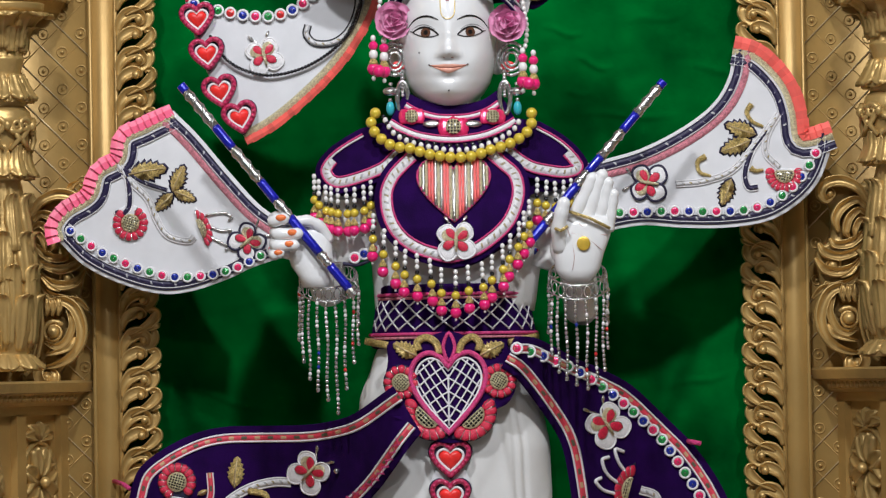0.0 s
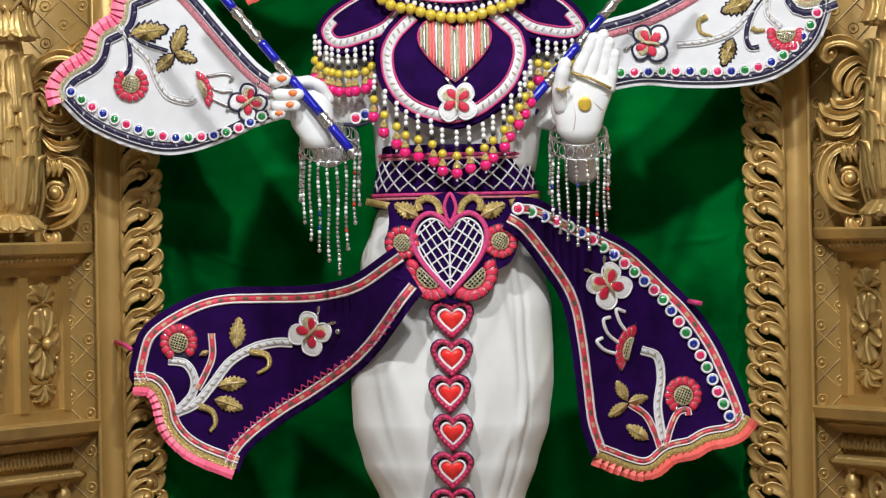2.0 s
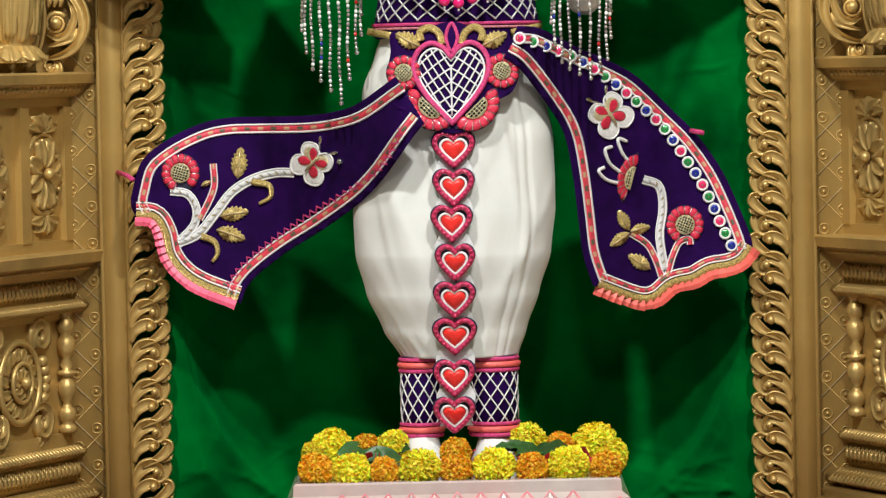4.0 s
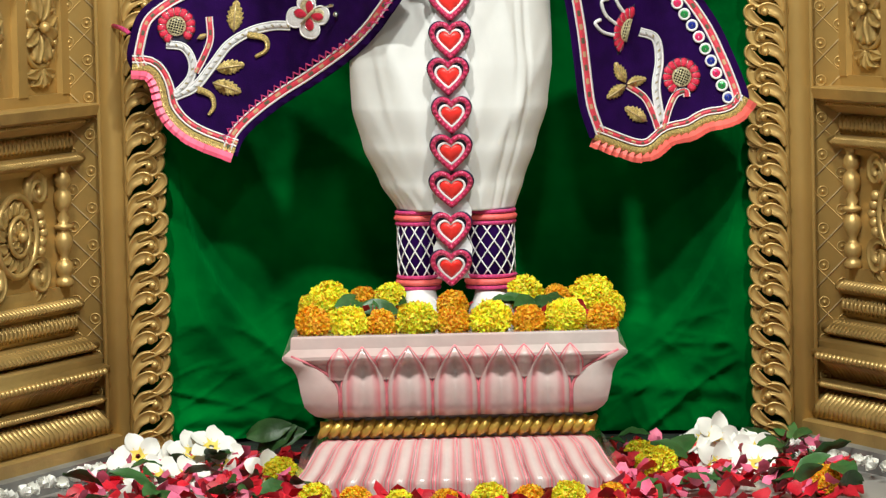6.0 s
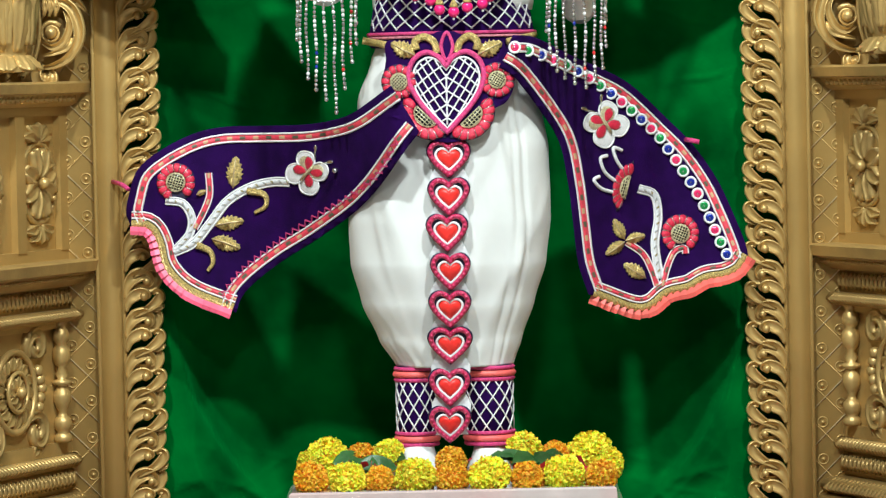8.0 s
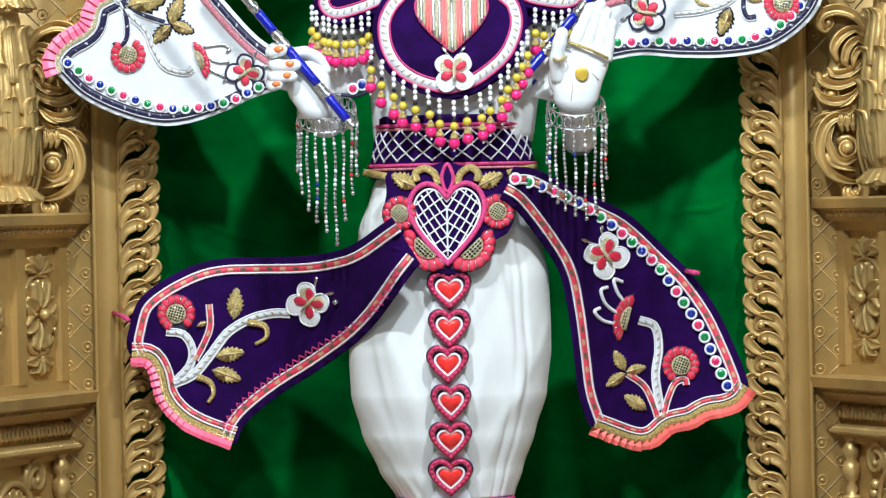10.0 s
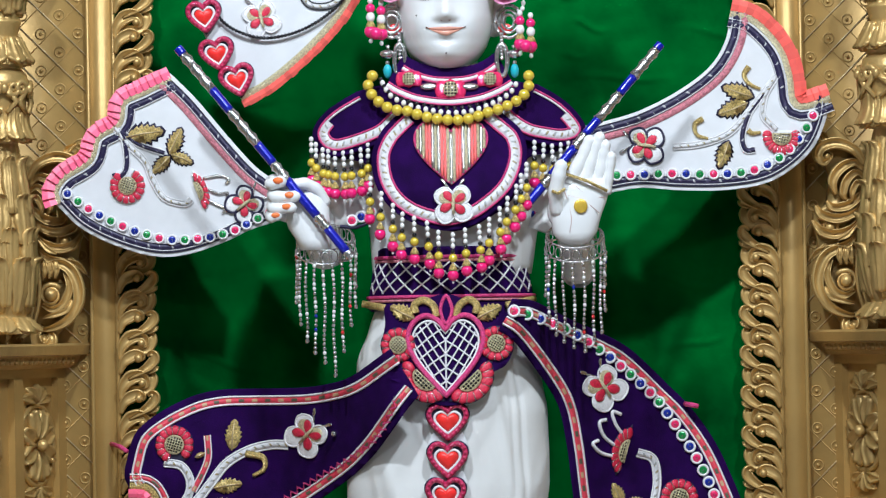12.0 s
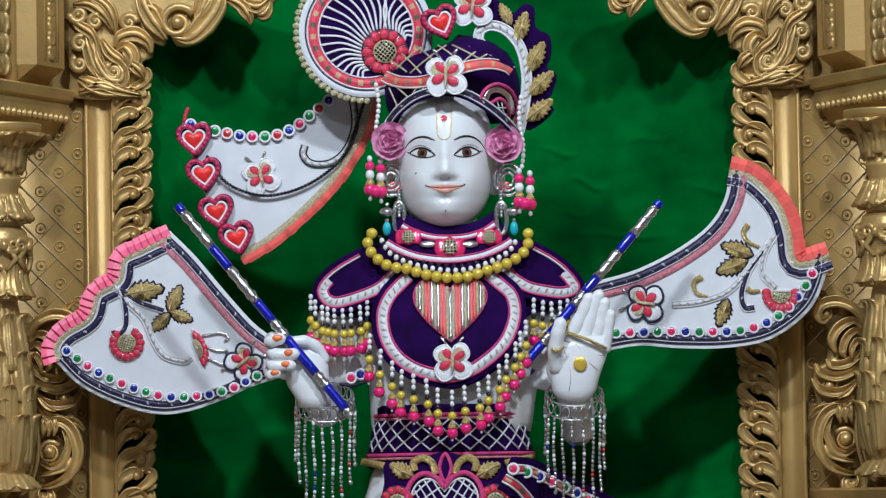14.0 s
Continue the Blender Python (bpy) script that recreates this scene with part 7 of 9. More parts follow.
def build_cape():
    t = thing("cape", (0.0, -0.1, 1.2), "purple velvet cape with scalloped shoulder flaps and white braid", "cape")
    yf = chest_y
    # velvet yoke under the flaps, with short velvet sleeves
    yoke = smooth_line(vec([(-0.131, 1.302), (-0.168, 1.289), (-0.198, 1.267), (-0.208, 1.231), (-0.196, 1.202), (-0.151, 1.194), (-0.120, 1.180), (-0.105, 1.140), (-0.072, 1.108), (0.009, 1.075), (0.085, 1.108), (0.116, 1.145), (0.129, 1.190), (0.172, 1.200), (0.216, 1.215), (0.223, 1.247), (0.192, 1.283), (0.147, 1.302), (0.008, 1.318)]), 4, True)
    part("yoke", slab(yoke, lambda x, z: chest_y(x, z) + 0.020, 0.008), PURPLE, t)
    for pts in ([(-0.160, 1.253), (-0.168, 1.198), (-0.165, 1.136)], [(0.180, 1.247), (0.179, 1.192), (0.169, 1.133)]):
        path = smooth_line([Vector((x, 0.03, z)) for x, z in pts], 6)
        sl = part("sleeve", tube(path, [0.046 + 0.003 * i / len(path) for i in range(len(path))], 20), PURPLE, t, "purple velvet sleeve with pink hem")
        end = path[-1]
        part("hem", tube([(end.x + 0.050 * math.cos(a), end.y + 0.050 * math.sin(a), end.z + 0.003) for a in [2 * math.pi * i / 24 for i in range(24)]], 0.006, 8, True), PINK, sl)
    for pts, neck in (([(-0.060, 1.262), (-0.077, 1.250), (-0.093, 1.235), (-0.111, 1.225), (-0.143, 1.214), (-0.174, 1.208), (-0.194, 1.215), (-0.204, 1.230), (-0.204, 1.244), (-0.191, 1.262), (-0.168, 1.279), (-0.137, 1.296)], [(-0.095, 1.314), (0.008, 1.292)]),
                      ([(0.144, 1.303), (0.173, 1.287), (0.195, 1.270), (0.212, 1.250), (0.217, 1.236), (0.207, 1.223), (0.185, 1.218), (0.158, 1.221), (0.131, 1.227), (0.109, 1.239), (0.090, 1.255), (0.074, 1.268)], [(0.008, 1.292), (0.105, 1.316)])):
        line = even(smooth_line(vec(pts), 8), 0.005)
        ff = lambda x, z: chest_y(x, z) + 0.002
        part("shoulder_flap", slab(offset(line, 0.008) + vec(neck), ff, 0.006), PURPLE, t)
        wide = int(len(line) * 0.76)
        main, thin = (line[:wide + 1], line[wide:]) if pts[0][0] < 0 else (line[-wide - 1:], line[:-wide])
        cape_border(t, main, ff, 0.92)
        braid("pink_line", t, thin, ff, [(0.0, -0.0035, PINK, 0.0035), (-0.0035, -0.0070, THREAD, 0.003)])
    bib = [(-0.064, 1.264), (-0.080, 1.249), (-0.097, 1.230), (-0.109, 1.203), (-0.109, 1.172), (-0.101, 1.145), (-0.086, 1.122), (-0.064, 1.104), (-0.037, 1.092), (-0.001, 1.084), (0.030, 1.090), (0.052, 1.099), (0.075, 1.115), (0.093, 1.131), (0.107, 1.150), (0.118, 1.177), (0.121, 1.204), (0.113, 1.231), (0.092, 1.251), (0.076, 1.266)]
    line = even(smooth_line(vec(bib[::-1]), 8), 0.005)
    ff = lambda x, z: chest_y(x, z) - 0.008
    part("bib", slab(offset(line, 0.008) + vec([(-0.050, 1.275), (0.008, 1.282), (0.062, 1.275)]), ff, 0.006), PURPLE, t)
    cape_border(t, line, ff)
    # striped heart
    cx, cz = 0.008, 1.201
    hl = heart_line(cx, cz, 0.0575, 0.0515)
    s = Shape()
    pillow(hl, ff, 0.004, 0.002, 0, s)
    part("heart", s, THREAD, t, "silver and coral striped heart")
    tube_s = Shape()
    tube(on(hl, ff, 0.004), 0.0022, 5, True, 0, tube_s)
    part("heart_cord", tube_s, PINK, t)

    def span(x):
        zs = []
        for a, b in zip(hl, hl[1:] + hl[:1]):
            if (a.x > x) != (b.x > x):
                zs.append(a.y + (b.y - a.y) * (x - a.x) / (b.x - a.x))
        return (min(zs), max(zs)) if len(zs) > 1 else None
    for i in range(-11, 12):
        x = cx + i * 0.0048
        sp = span(x)
        if sp:
            coral = i in (-8, -7, -3, -2, 2, 3, 7, 8)
            ln = [Vector((x, sp[0] + (sp[1] - sp[0]) * k / 8)) for k in range(9)]
            part("stripe", tube(on(ln, lambda a, b: ff(a, b) - 0.003, 0.0025), 0.0023, 5), BRAID_CORAL if coral else ZARI_PALE if i % 2 else SILVER, t)
    butterfly_patch(t, 0.010, 1.119, 0.036, lambda x, z: ff(x, z) - 0.004, 0.0)
    # standing collar
    col = vec([(-0.063, 1.345), (-0.046, 1.335), (-0.019, 1.326), (0.008, 1.324), (0.035, 1.326), (0.060, 1.334), (0.078, 1.346)])
    low = vec([(0.113, 1.305), (0.093, 1.293), (0.057, 1.279), (0.007, 1.273), (-0.042, 1.279), (-0.076, 1.292), (-0.097, 1.305)])
    ln_top, ln_low = smooth_line(col, 6), smooth_line(low, 6)
    cf = lambda x, z: chest_y(x, z) - 0.010 + 1.2 * x * x
    rim = smooth_line(vec([(-0.066, 1.361), (-0.045, 1.349), (-0.019, 1.339), (0.008, 1.336), (0.036, 1.339), (0.060, 1.347), (0.082, 1.362)]), 6)
    part("collar", slab(rim + ln_low, cf, 0.008), PURPLE, t, "purple collar with pink lines")
    for ln, a, b in ((ln_top, -0.002, -0.010), (ln_low, -0.002, -0.012)):
        braid("pink_line", t, even(ln, 0.005), cf, [(a, a - 0.003, PINK, 0.003), (a - 0.003, b, THREAD, 0.002), (b, b - 0.003, PINK, 0.003)])
    for x, z, r in ((-0.057, 1.320, 0.016), (0.009, 1.302, 0.019), (0.072, 1.318, 0.016)):
        s = Shape()
        pillow(smooth_line(turn([(1.35, 0.35), (1.05, 0.8), (0.5, 0.75), (0, 0.95), (-0.5, 0.75), (-1.05, 0.8), (-1.35, 0.35), (-1.35, -0.35), (-1.05, -0.8), (-0.5, -0.75), (0, -0.95), (0.5, -0.75), (1.05, -0.8), (1.35, -0.35)], x, z, 0, r * 0.95), 2, True), cf, 0.004, 0.002, 0, s)
        pillow(circle(x, z, r * 0.66, 14), cf, 0.003, 0.006, 1, s)
        for i in range(-2, 3):
            q = i / 2.5
            w = math.sqrt(1 - q * q) * r * 0.66
            for a, b in (((-w, q * r * 0.66), (w, q * r * 0.66)), ((q * r * 0.66, -w), (q * r * 0.66, w))):
                tube(on([Vector((x + a[0], z + a[1])), Vector((x + b[0], z + b[1]))], cf, 0.010), 0.0011, 4, False, 2, s)
        part("flower_patch", s, [GEM_PINK, BLACK, ZARI_PALE], t, "pink flower with netted middle")
    for x, z in ((-0.026, 1.307), (0.041, 1.306)):
        s = Shape()
        pillow(circle(x, z, 0.014, 14, 0.006), cf, 0.004, 0.003, 0, s)
        part("silver_lozenge", s, SILVER, t)
    return t


def bead_mesh(name, r, m, sz=1.0):
    s = Shape()
    ball(r, (0, 0, 0), 12, 8, 0, s, sz)
    return s.data(name, [m])


BEAD_PEARL, BEAD_BLACK = bead_mesh("pearl", 0.0038, PEARL, 1.2), bead_mesh("black_bead", 0.0038, BLACK)
BEAD_YELLOW, BEAD_MAGENTA = bead_mesh("yellow_bead", 0.0072, YELLOW), bead_mesh("magenta_bead", 0.0092, MAGENTA)
BEAD_CAP = Shape()
lathe([(0.0075, 0.0), (0.0062, 0.004), (0.0035, 0.009), (0.0012, 0.012)], (0, 0, 0), 10, 0, BEAD_CAP)
BEAD_CAP = BEAD_CAP.data("gold_cap", [ZARI])
BEAD_BIG = bead_mesh("yellow_bead", 0.0092, YELLOW)


def build_fringe():
    t = thing("bead_fringe", (0.0, -0.12, 1.1), "fringe of white, yellow and magenta bead strings along the cape", "bead fringe")

    def string(x, z, y, lean=0.0, k=1.0):
        zz = z
        for me, name, d in ((BEAD_PEARL, "pearl", 0.0045), (BEAD_PEARL, "pearl", 0.009), (BEAD_PEARL, "pearl", 0.009), (BEAD_BLACK, "black_bead", 0.0085),
                            (BEAD_YELLOW, "yellow_bead", 0.0105), (BEAD_CAP, "gold_cap", 0.0195), (BEAD_MAGENTA, "magenta_bead", 0.0075), (BEAD_PEARL, "pearl", 0.0110)):
            zz -= d * k
            sc = 0.55 if name == "pearl" and d > 0.0105 else 1.0
            o = place(name, me, pose(x + lean * (z - zz), y - 0.002, zz) @ Matrix.Diagonal((sc, sc, sc, 1)), t)
    for x, z in [(-0.119, 1.166), (-0.103, 1.141), (-0.085, 1.122), (-0.070, 1.108), (-0.053, 1.101), (-0.033, 1.093), (-0.014, 1.078), (0.008, 1.074), (0.028, 1.081), (0.049, 1.086), (0.066, 1.097), (0.082, 1.114), (0.097, 1.130), (0.110, 1.149), (0.119, 1.166), (0.127, 1.184)]:
        string(x + random.uniform(-0.001, 0.001), z, chest_y(x, z) - 0.012, random.uniform(-0.06, 0.06))
    for x, z in [(-0.215, 1.233), (-0.208, 1.224), (-0.197, 1.215), (-0.188, 1.213), (-0.177, 1.210), (-0.164, 1.209), (-0.150, 1.210), (-0.136, 1.213), (-0.124, 1.221)]:
        string(x, z, chest_y(x, z) + 0.004 - 0.3 * max(0.0, abs(x) - 0.18), random.uniform(-0.05, 0.05), 1.02)
    for x, z in [(0.141, 1.220), (0.156, 1.216), (0.169, 1.214), (0.183, 1.216), (0.195, 1.219)]:
        string(x, z, chest_y(x, z) + 0.004, random.uniform(-0.05, 0.05))
    return t


def build_necklace():
    t = thing("bead_necklace", (0.0, -0.1, 1.27), "necklace of large yellow beads with small pearls", "necklace")
    cf = lambda x, z: chest_y(x, z) - 0.022
    ln = even(smooth_line(vec([(-0.115, 1.326), (-0.122, 1.308), (-0.110, 1.288), (-0.087, 1.272), (-0.058, 1.267), (-0.033, 1.258), (0.003, 1.252), (0.037, 1.253), (0.064, 1.262), (0.091, 1.270), (0.116, 1.283), (0.132, 1.300), (0.134, 1.322)]), 8), 0.0165)
    for p in ln:
        place("yellow_bead", BEAD_BIG, pose(p.x, cf(p.x, p.y), p.y), t)
    ln = even(smooth_line(vec([(-0.099, 1.314), (-0.086, 1.293), (-0.060, 1.278), (-0.029, 1.269), (0.007, 1.263), (0.043, 1.266), (0.076, 1.278), (0.102, 1.293), (0.113, 1.308)]), 8), 0.0125)
    for p in ln:
        place("pearl", BEAD_PEARL, pose(p.x, cf(p.x, p.y) + 0.002, p.y) @ Matrix.Diagonal((1.1, 1.1, 1.1, 1)), t)
    for p in even(smooth_line(vec([(-0.102, 1.320), (-0.090, 1.300), (-0.063, 1.285), (-0.028, 1.276), (0.007, 1.270), (0.043, 1.273), (0.080, 1.285), (0.106, 1.301)]), 8), 0.0125):
        place("black_bead", BEAD_BLACK, pose(p.x, cf(p.x, p.y) + 0.003, p.y), t)
    return t


build_shirt()
build_cape()
build_fringe()
build_necklace()


# ---- dance sticks, bracelets, earrings ----
def build_stick(a, b, group):
    t = thing("dance_stick", (a + b) / 2, "thin stick wrapped in cobalt blue and silver foil", "stick", group)
    d = b - a
    cuts = [0, 0.03, 0.20, 0.30, 0.46, 0.55, 0.63, 0.80, 0.86, 0.97, 1.0]
    for i in range(len(cuts) - 1):
        blue = i % 2 == 0
        p = [a + d * (cuts[i] + (cuts[i + 1] - cuts[i]) * k / 6) for k in range(7)]
        part("blue_wrap" if blue else "silver_wrap", tube(p, [0.0075 if blue else 0.0070 + 0.0006 * (k % 2) for k in range(7)], 12), COBALT if blue else SILVER, t)
        if not blue:
            s = Shape()
            n = 30
            L = d * (cuts[i + 1] - cuts[i])
            u = Vector((0, -1, 0))
            w = d.normalized().cross(u)
            for ph in (0, math.pi):
                turns = max(1, L.length / 0.045)
                tube([a + d * cuts[i] + L * (k / n) + (u * math.cos(2 * math.pi * turns * k / n + ph) + w * math.sin(2 * math.pi * turns * k / n + ph)) * 0.0070 for k in range(n + 1)], 0.0022, 5, False, 0, s)
            part("spiral_wire", s, SILVER, t)
    return t


(ax, az), (bx, bz) = [(-0.423, 1.375), (-0.152, 1.036)]
build_stick(Vector((ax, -0.10, az)), Vector((bx, -0.128, bz)), "dance sticks")
(ax, az), (bx, bz) = [(0.346, 1.370), (0.121, 1.109)]
build_stick(Vector((ax, -0.06, az)), Vector((bx, -0.105, bz)), "dance sticks")


def build_bracelet(cx, cz, y, r, strands):
    t = thing("bracelet", (cx, y, cz), "silver chain bracelet with long rhinestone tassels", "bracelet", "bracelets")
    s = Shape()

    def drop(a):
        return 0.021 * math.sin(a)
    for z, k in ((0.006, 1.0), (-0.016, 1.06)):
        tube([(cx + r * k * math.cos(a), y + r * k * 0.8 * math.sin(a), cz + z + drop(a)) for a in [2 * math.pi * i / 40 for i in range(40)]], 0.0017, 6, True, 0, s)
    part("band", s, SILVER, t)
    link = Shape()
    tube([(0.0058 * math.cos(a), 0, 0.0088 * math.sin(a)) for a in [2 * math.pi * i / 12 for i in range(12)]], 0.0011, 5, True, 0, link)
    ball(0.0020, (0, -0.001, -0.008), 8, 5, 0, link)
    me = link.data("link", [SILVER])
    for i in range(20):
        a = 2 * math.pi * i / 20
        place("link", me, pose(cx + r * 1.03 * math.cos(a), y + r * 0.8 * 1.03 * math.sin(a), cz - 0.005 + drop(a), 0, 0, math.degrees(a) + 90), t)
    strand_me = {}
    colours = (SILVER, SILVER, PEARL, SILVER, GEM_RED, SILVER, PEARL, SILVER, GEM_BLUE, SILVER)
    rng = random.Random(int(abs(cx) * 1000))
    for u, length in strands:
        a = math.pi + math.pi * u
        x, yy = cx + r * 1.06 * math.cos(a), y + r * 0.85 * math.sin(a)
        st = Shape()
        n = int(length / 0.0072)
        for i in range(n):
            z = cz - 0.020 + drop(a) - i * 0.0072
            xx = x + 0.0012 * math.sin(i * 0.4 + u * 9)
            ball(0.0030 if i < n - 1 else 0.0036, (xx, yy, z), 7, 5, rng.choice((0,) * 30 + (1,) * 8 + (2, 3)) if i < n - 1 else 0, st, 1.15)
        part("tassel", st, [SILVER, PEARL, GEM_RED, GEM_BLUE], t)
    return t


x, z = -0.194, 1.064
build_bracelet(x, z, -0.07, 0.045, [(0.06, 0.085), (0.16, 0.115), (0.27, 0.135), (0.38, 0.15), (0.48, 0.165), (0.58, 0.180), (0.68, 0.150), (0.80, 0.115), (0.92, 0.09), (0.98, 0.06), (0.02, 0.06)])
x, z = 0.202, 1.060
build_bracelet(x, z, -0.10, 0.045, [(0.04, 0.075), (0.14, 0.105), (0.25, 0.125), (0.36, 0.135), (0.47, 0.140), (0.58, 0.150), (0.69, 0.130), (0.80, 0.125), (0.90, 0.095), (0.97, 0.06)])
s = Shape()
tube([(x, -0.145 - 0.006 * math.sin(math.pi * i / 2), z) for i, (x, z) in enumerate([(0.188, 1.162), (0.222, 1.150), (0.253, 1.134)])], 0.0028, 6, False, 0, s)
lone("finger_ring", s, ZARI, "thin gold band across the fingers of the palm", "ring", "rings")
s = Shape()
tube([(x, -0.160 + 0.004 * abs(i - 1), z) for i, (x, z) in enumerate([(0.166, 1.135), (0.175, 1.131), (0.186, 1.138)])], 0.0028, 6, False, 0, s)
lone("finger_ring", s, ZARI, "thin gold band round the thumb", "ring", "rings")


def rose_petal(s, c, out, up, r, curl):
    """A cupped petal that starts at c and opens along out."""
    side_v = out.cross(up).normalized()
    verts = []
    for i in range(5):
        t = i / 4
        for j in range(5):
            q = j / 2 - 1
            w = r * math.sin(math.pi * (0.18 + 0.72 * t)) * 0.95
            p = c + out * (r * 1.15 * t - curl * r * t * t * 0.6) + up * (r * (0.15 + curl * t * t) + 0.35 * r * (q * q) * (1 - t * 0.3)) + side_v * (w * q)
            verts.append(p)
    s.add(verts, [[i * 5 + j, i * 5 + j + 1, i * 5 + j + 6, i * 5 + j + 5] for i in range(4) for j in range(4)])


def build_rose(x, y, z, r, seed):
    rng = random.Random(seed)
    t = thing("paper_rose", (x, y, z), "pink paper rose tucked beside the turban", "artificial flower", "roses by the ears")
    for k, (n, rr, op) in enumerate(((7, 0.80, 0.25), (6, 0.62, 0.55), (5, 0.45, 0.85), (3, 0.28, 1.3))):
        for i in range(n):
            s = Shape()
            a = 2 * math.pi * (i + 0.5 * k) / n + rng.uniform(-0.2, 0.2)
            out = Vector((math.cos(a), -0.15, math.sin(a)))
            rose_petal(s, Vector((x, y - 0.006 * k, z)), out, Vector((0, -1, 0)), r * rr, op * rng.uniform(0.8, 1.2))
            part("petal", s, ROSE, t)
    return t


x, z = -0.083, 1.473
build_rose(x, -0.07, z, 0.036, 1)
x, z = 0.098, 1.466
build_rose(x, -0.07, z, 0.036, 2)


def build_earring(e, x, z, hook):
    t = thing("earring", (x, -0.06, z), "silver earring with pearls, magenta beads and a turquoise drop", "earring", "earrings")
    s = Shape()
    yf = lambda a, b: -0.062
    pts = [Vector((x + 0.021 * math.cos(a), z + 0.026 * math.sin(a))) for a in [2 * math.pi * i / 20 for i in range(20)]]
    tube(on(pts, yf), 0.0035, 6, True, 0, s)
    for k in (0.70, 0.42):
        tube(on([Vector((x, z)) + (p - Vector((x, z))) * k for p in pts], yf, 0.002), 0.0028, 6, True, 0, s)
    for i in range(0, 20, 2):
        ball(0.0033, (pts[i].x, -0.066, pts[i].y), 7, 5, 0, s)
    part("ring", s, SILVER, t)
    part("enamel", pillow(circle(x - e * 0.006, z - 0.012, 0.012, 12, 0.009), yf, 0.002, 0.001), GEM_RED, t)
    for (dx, dz), m, r, sz in (((e * -0.001, -0.040), SILVER, 0.0035, 1.0), ((e * 0.0, -0.052), SILVER, 0.0125, 0.62), ((e * 0.0, -0.066), SILVER, 0.0035, 1.2), ((e * 0.0, -0.079), TURQUOISE, 0.0070, 1.7)):
        part("drop", ball(r, (x + dx + e * 0.008, -0.064, z + dz), 12, 8, 0, None, sz), m, t)
    s = Shape()
    lx = x - e * 0.012
    tube([(lx + 0.0085 * math.sin(a), -0.066, z - 0.062 - 0.026 * math.cos(a)) for a in [2 * math.pi * i / 18 for i in range(18)]], 0.0042, 6, True, 0, s)
    for i in range(8):
        ball(0.0038, (lx, -0.066, z - 0.020 - 0.0055 * i), 7, 5, 0, s)
    part("loop", s, SILVER, t)
    # bead tassel by the rose
    bx, bz = hook
    for j in range(2):
        xx = bx + (j - 0.5) * 0.017
        for dz, me, name, k in ((0.008, BEAD_PEARL, "pearl", 1.2), (-0.004, BEAD_MAGENTA, "magenta_bead", 0.85), (-0.018, BEAD_PEARL, "pearl", 1.9), (-0.034, BEAD_CAP, "gold_cap", 1.1), (-0.041, BEAD_MAGENTA, "magenta_bead", 1.15), (-0.056, BEAD_PEARL, "pearl", 0.9)):
            place(name, me, pose(xx, -0.075, bz + dz - 0.004 * j) @ Matrix.Diagonal((k, k, k, 1)), t)
    place("magenta_bead", BEAD_MAGENTA, pose(bx, -0.085, bz - 0.045) @ Matrix.Diagonal((1.1, 1.1, 1.1, 1)), t)
    for i in range(14):
        place("pearl", BEAD_PEARL, pose(bx + e * 0.003 * math.sin(i * 0.5) + e * -0.004, -0.07, bz + 0.016 + 0.0085 * i), t)
    return t


x, z = -0.083, 1.413
hook = ([(-0.108, 1.438)][0])
build_earring(-1, x, z, hook)
x, z = 0.104, 1.410
hook = ([(0.130, 1.414)][0])
build_earring(1, x, z, hook)


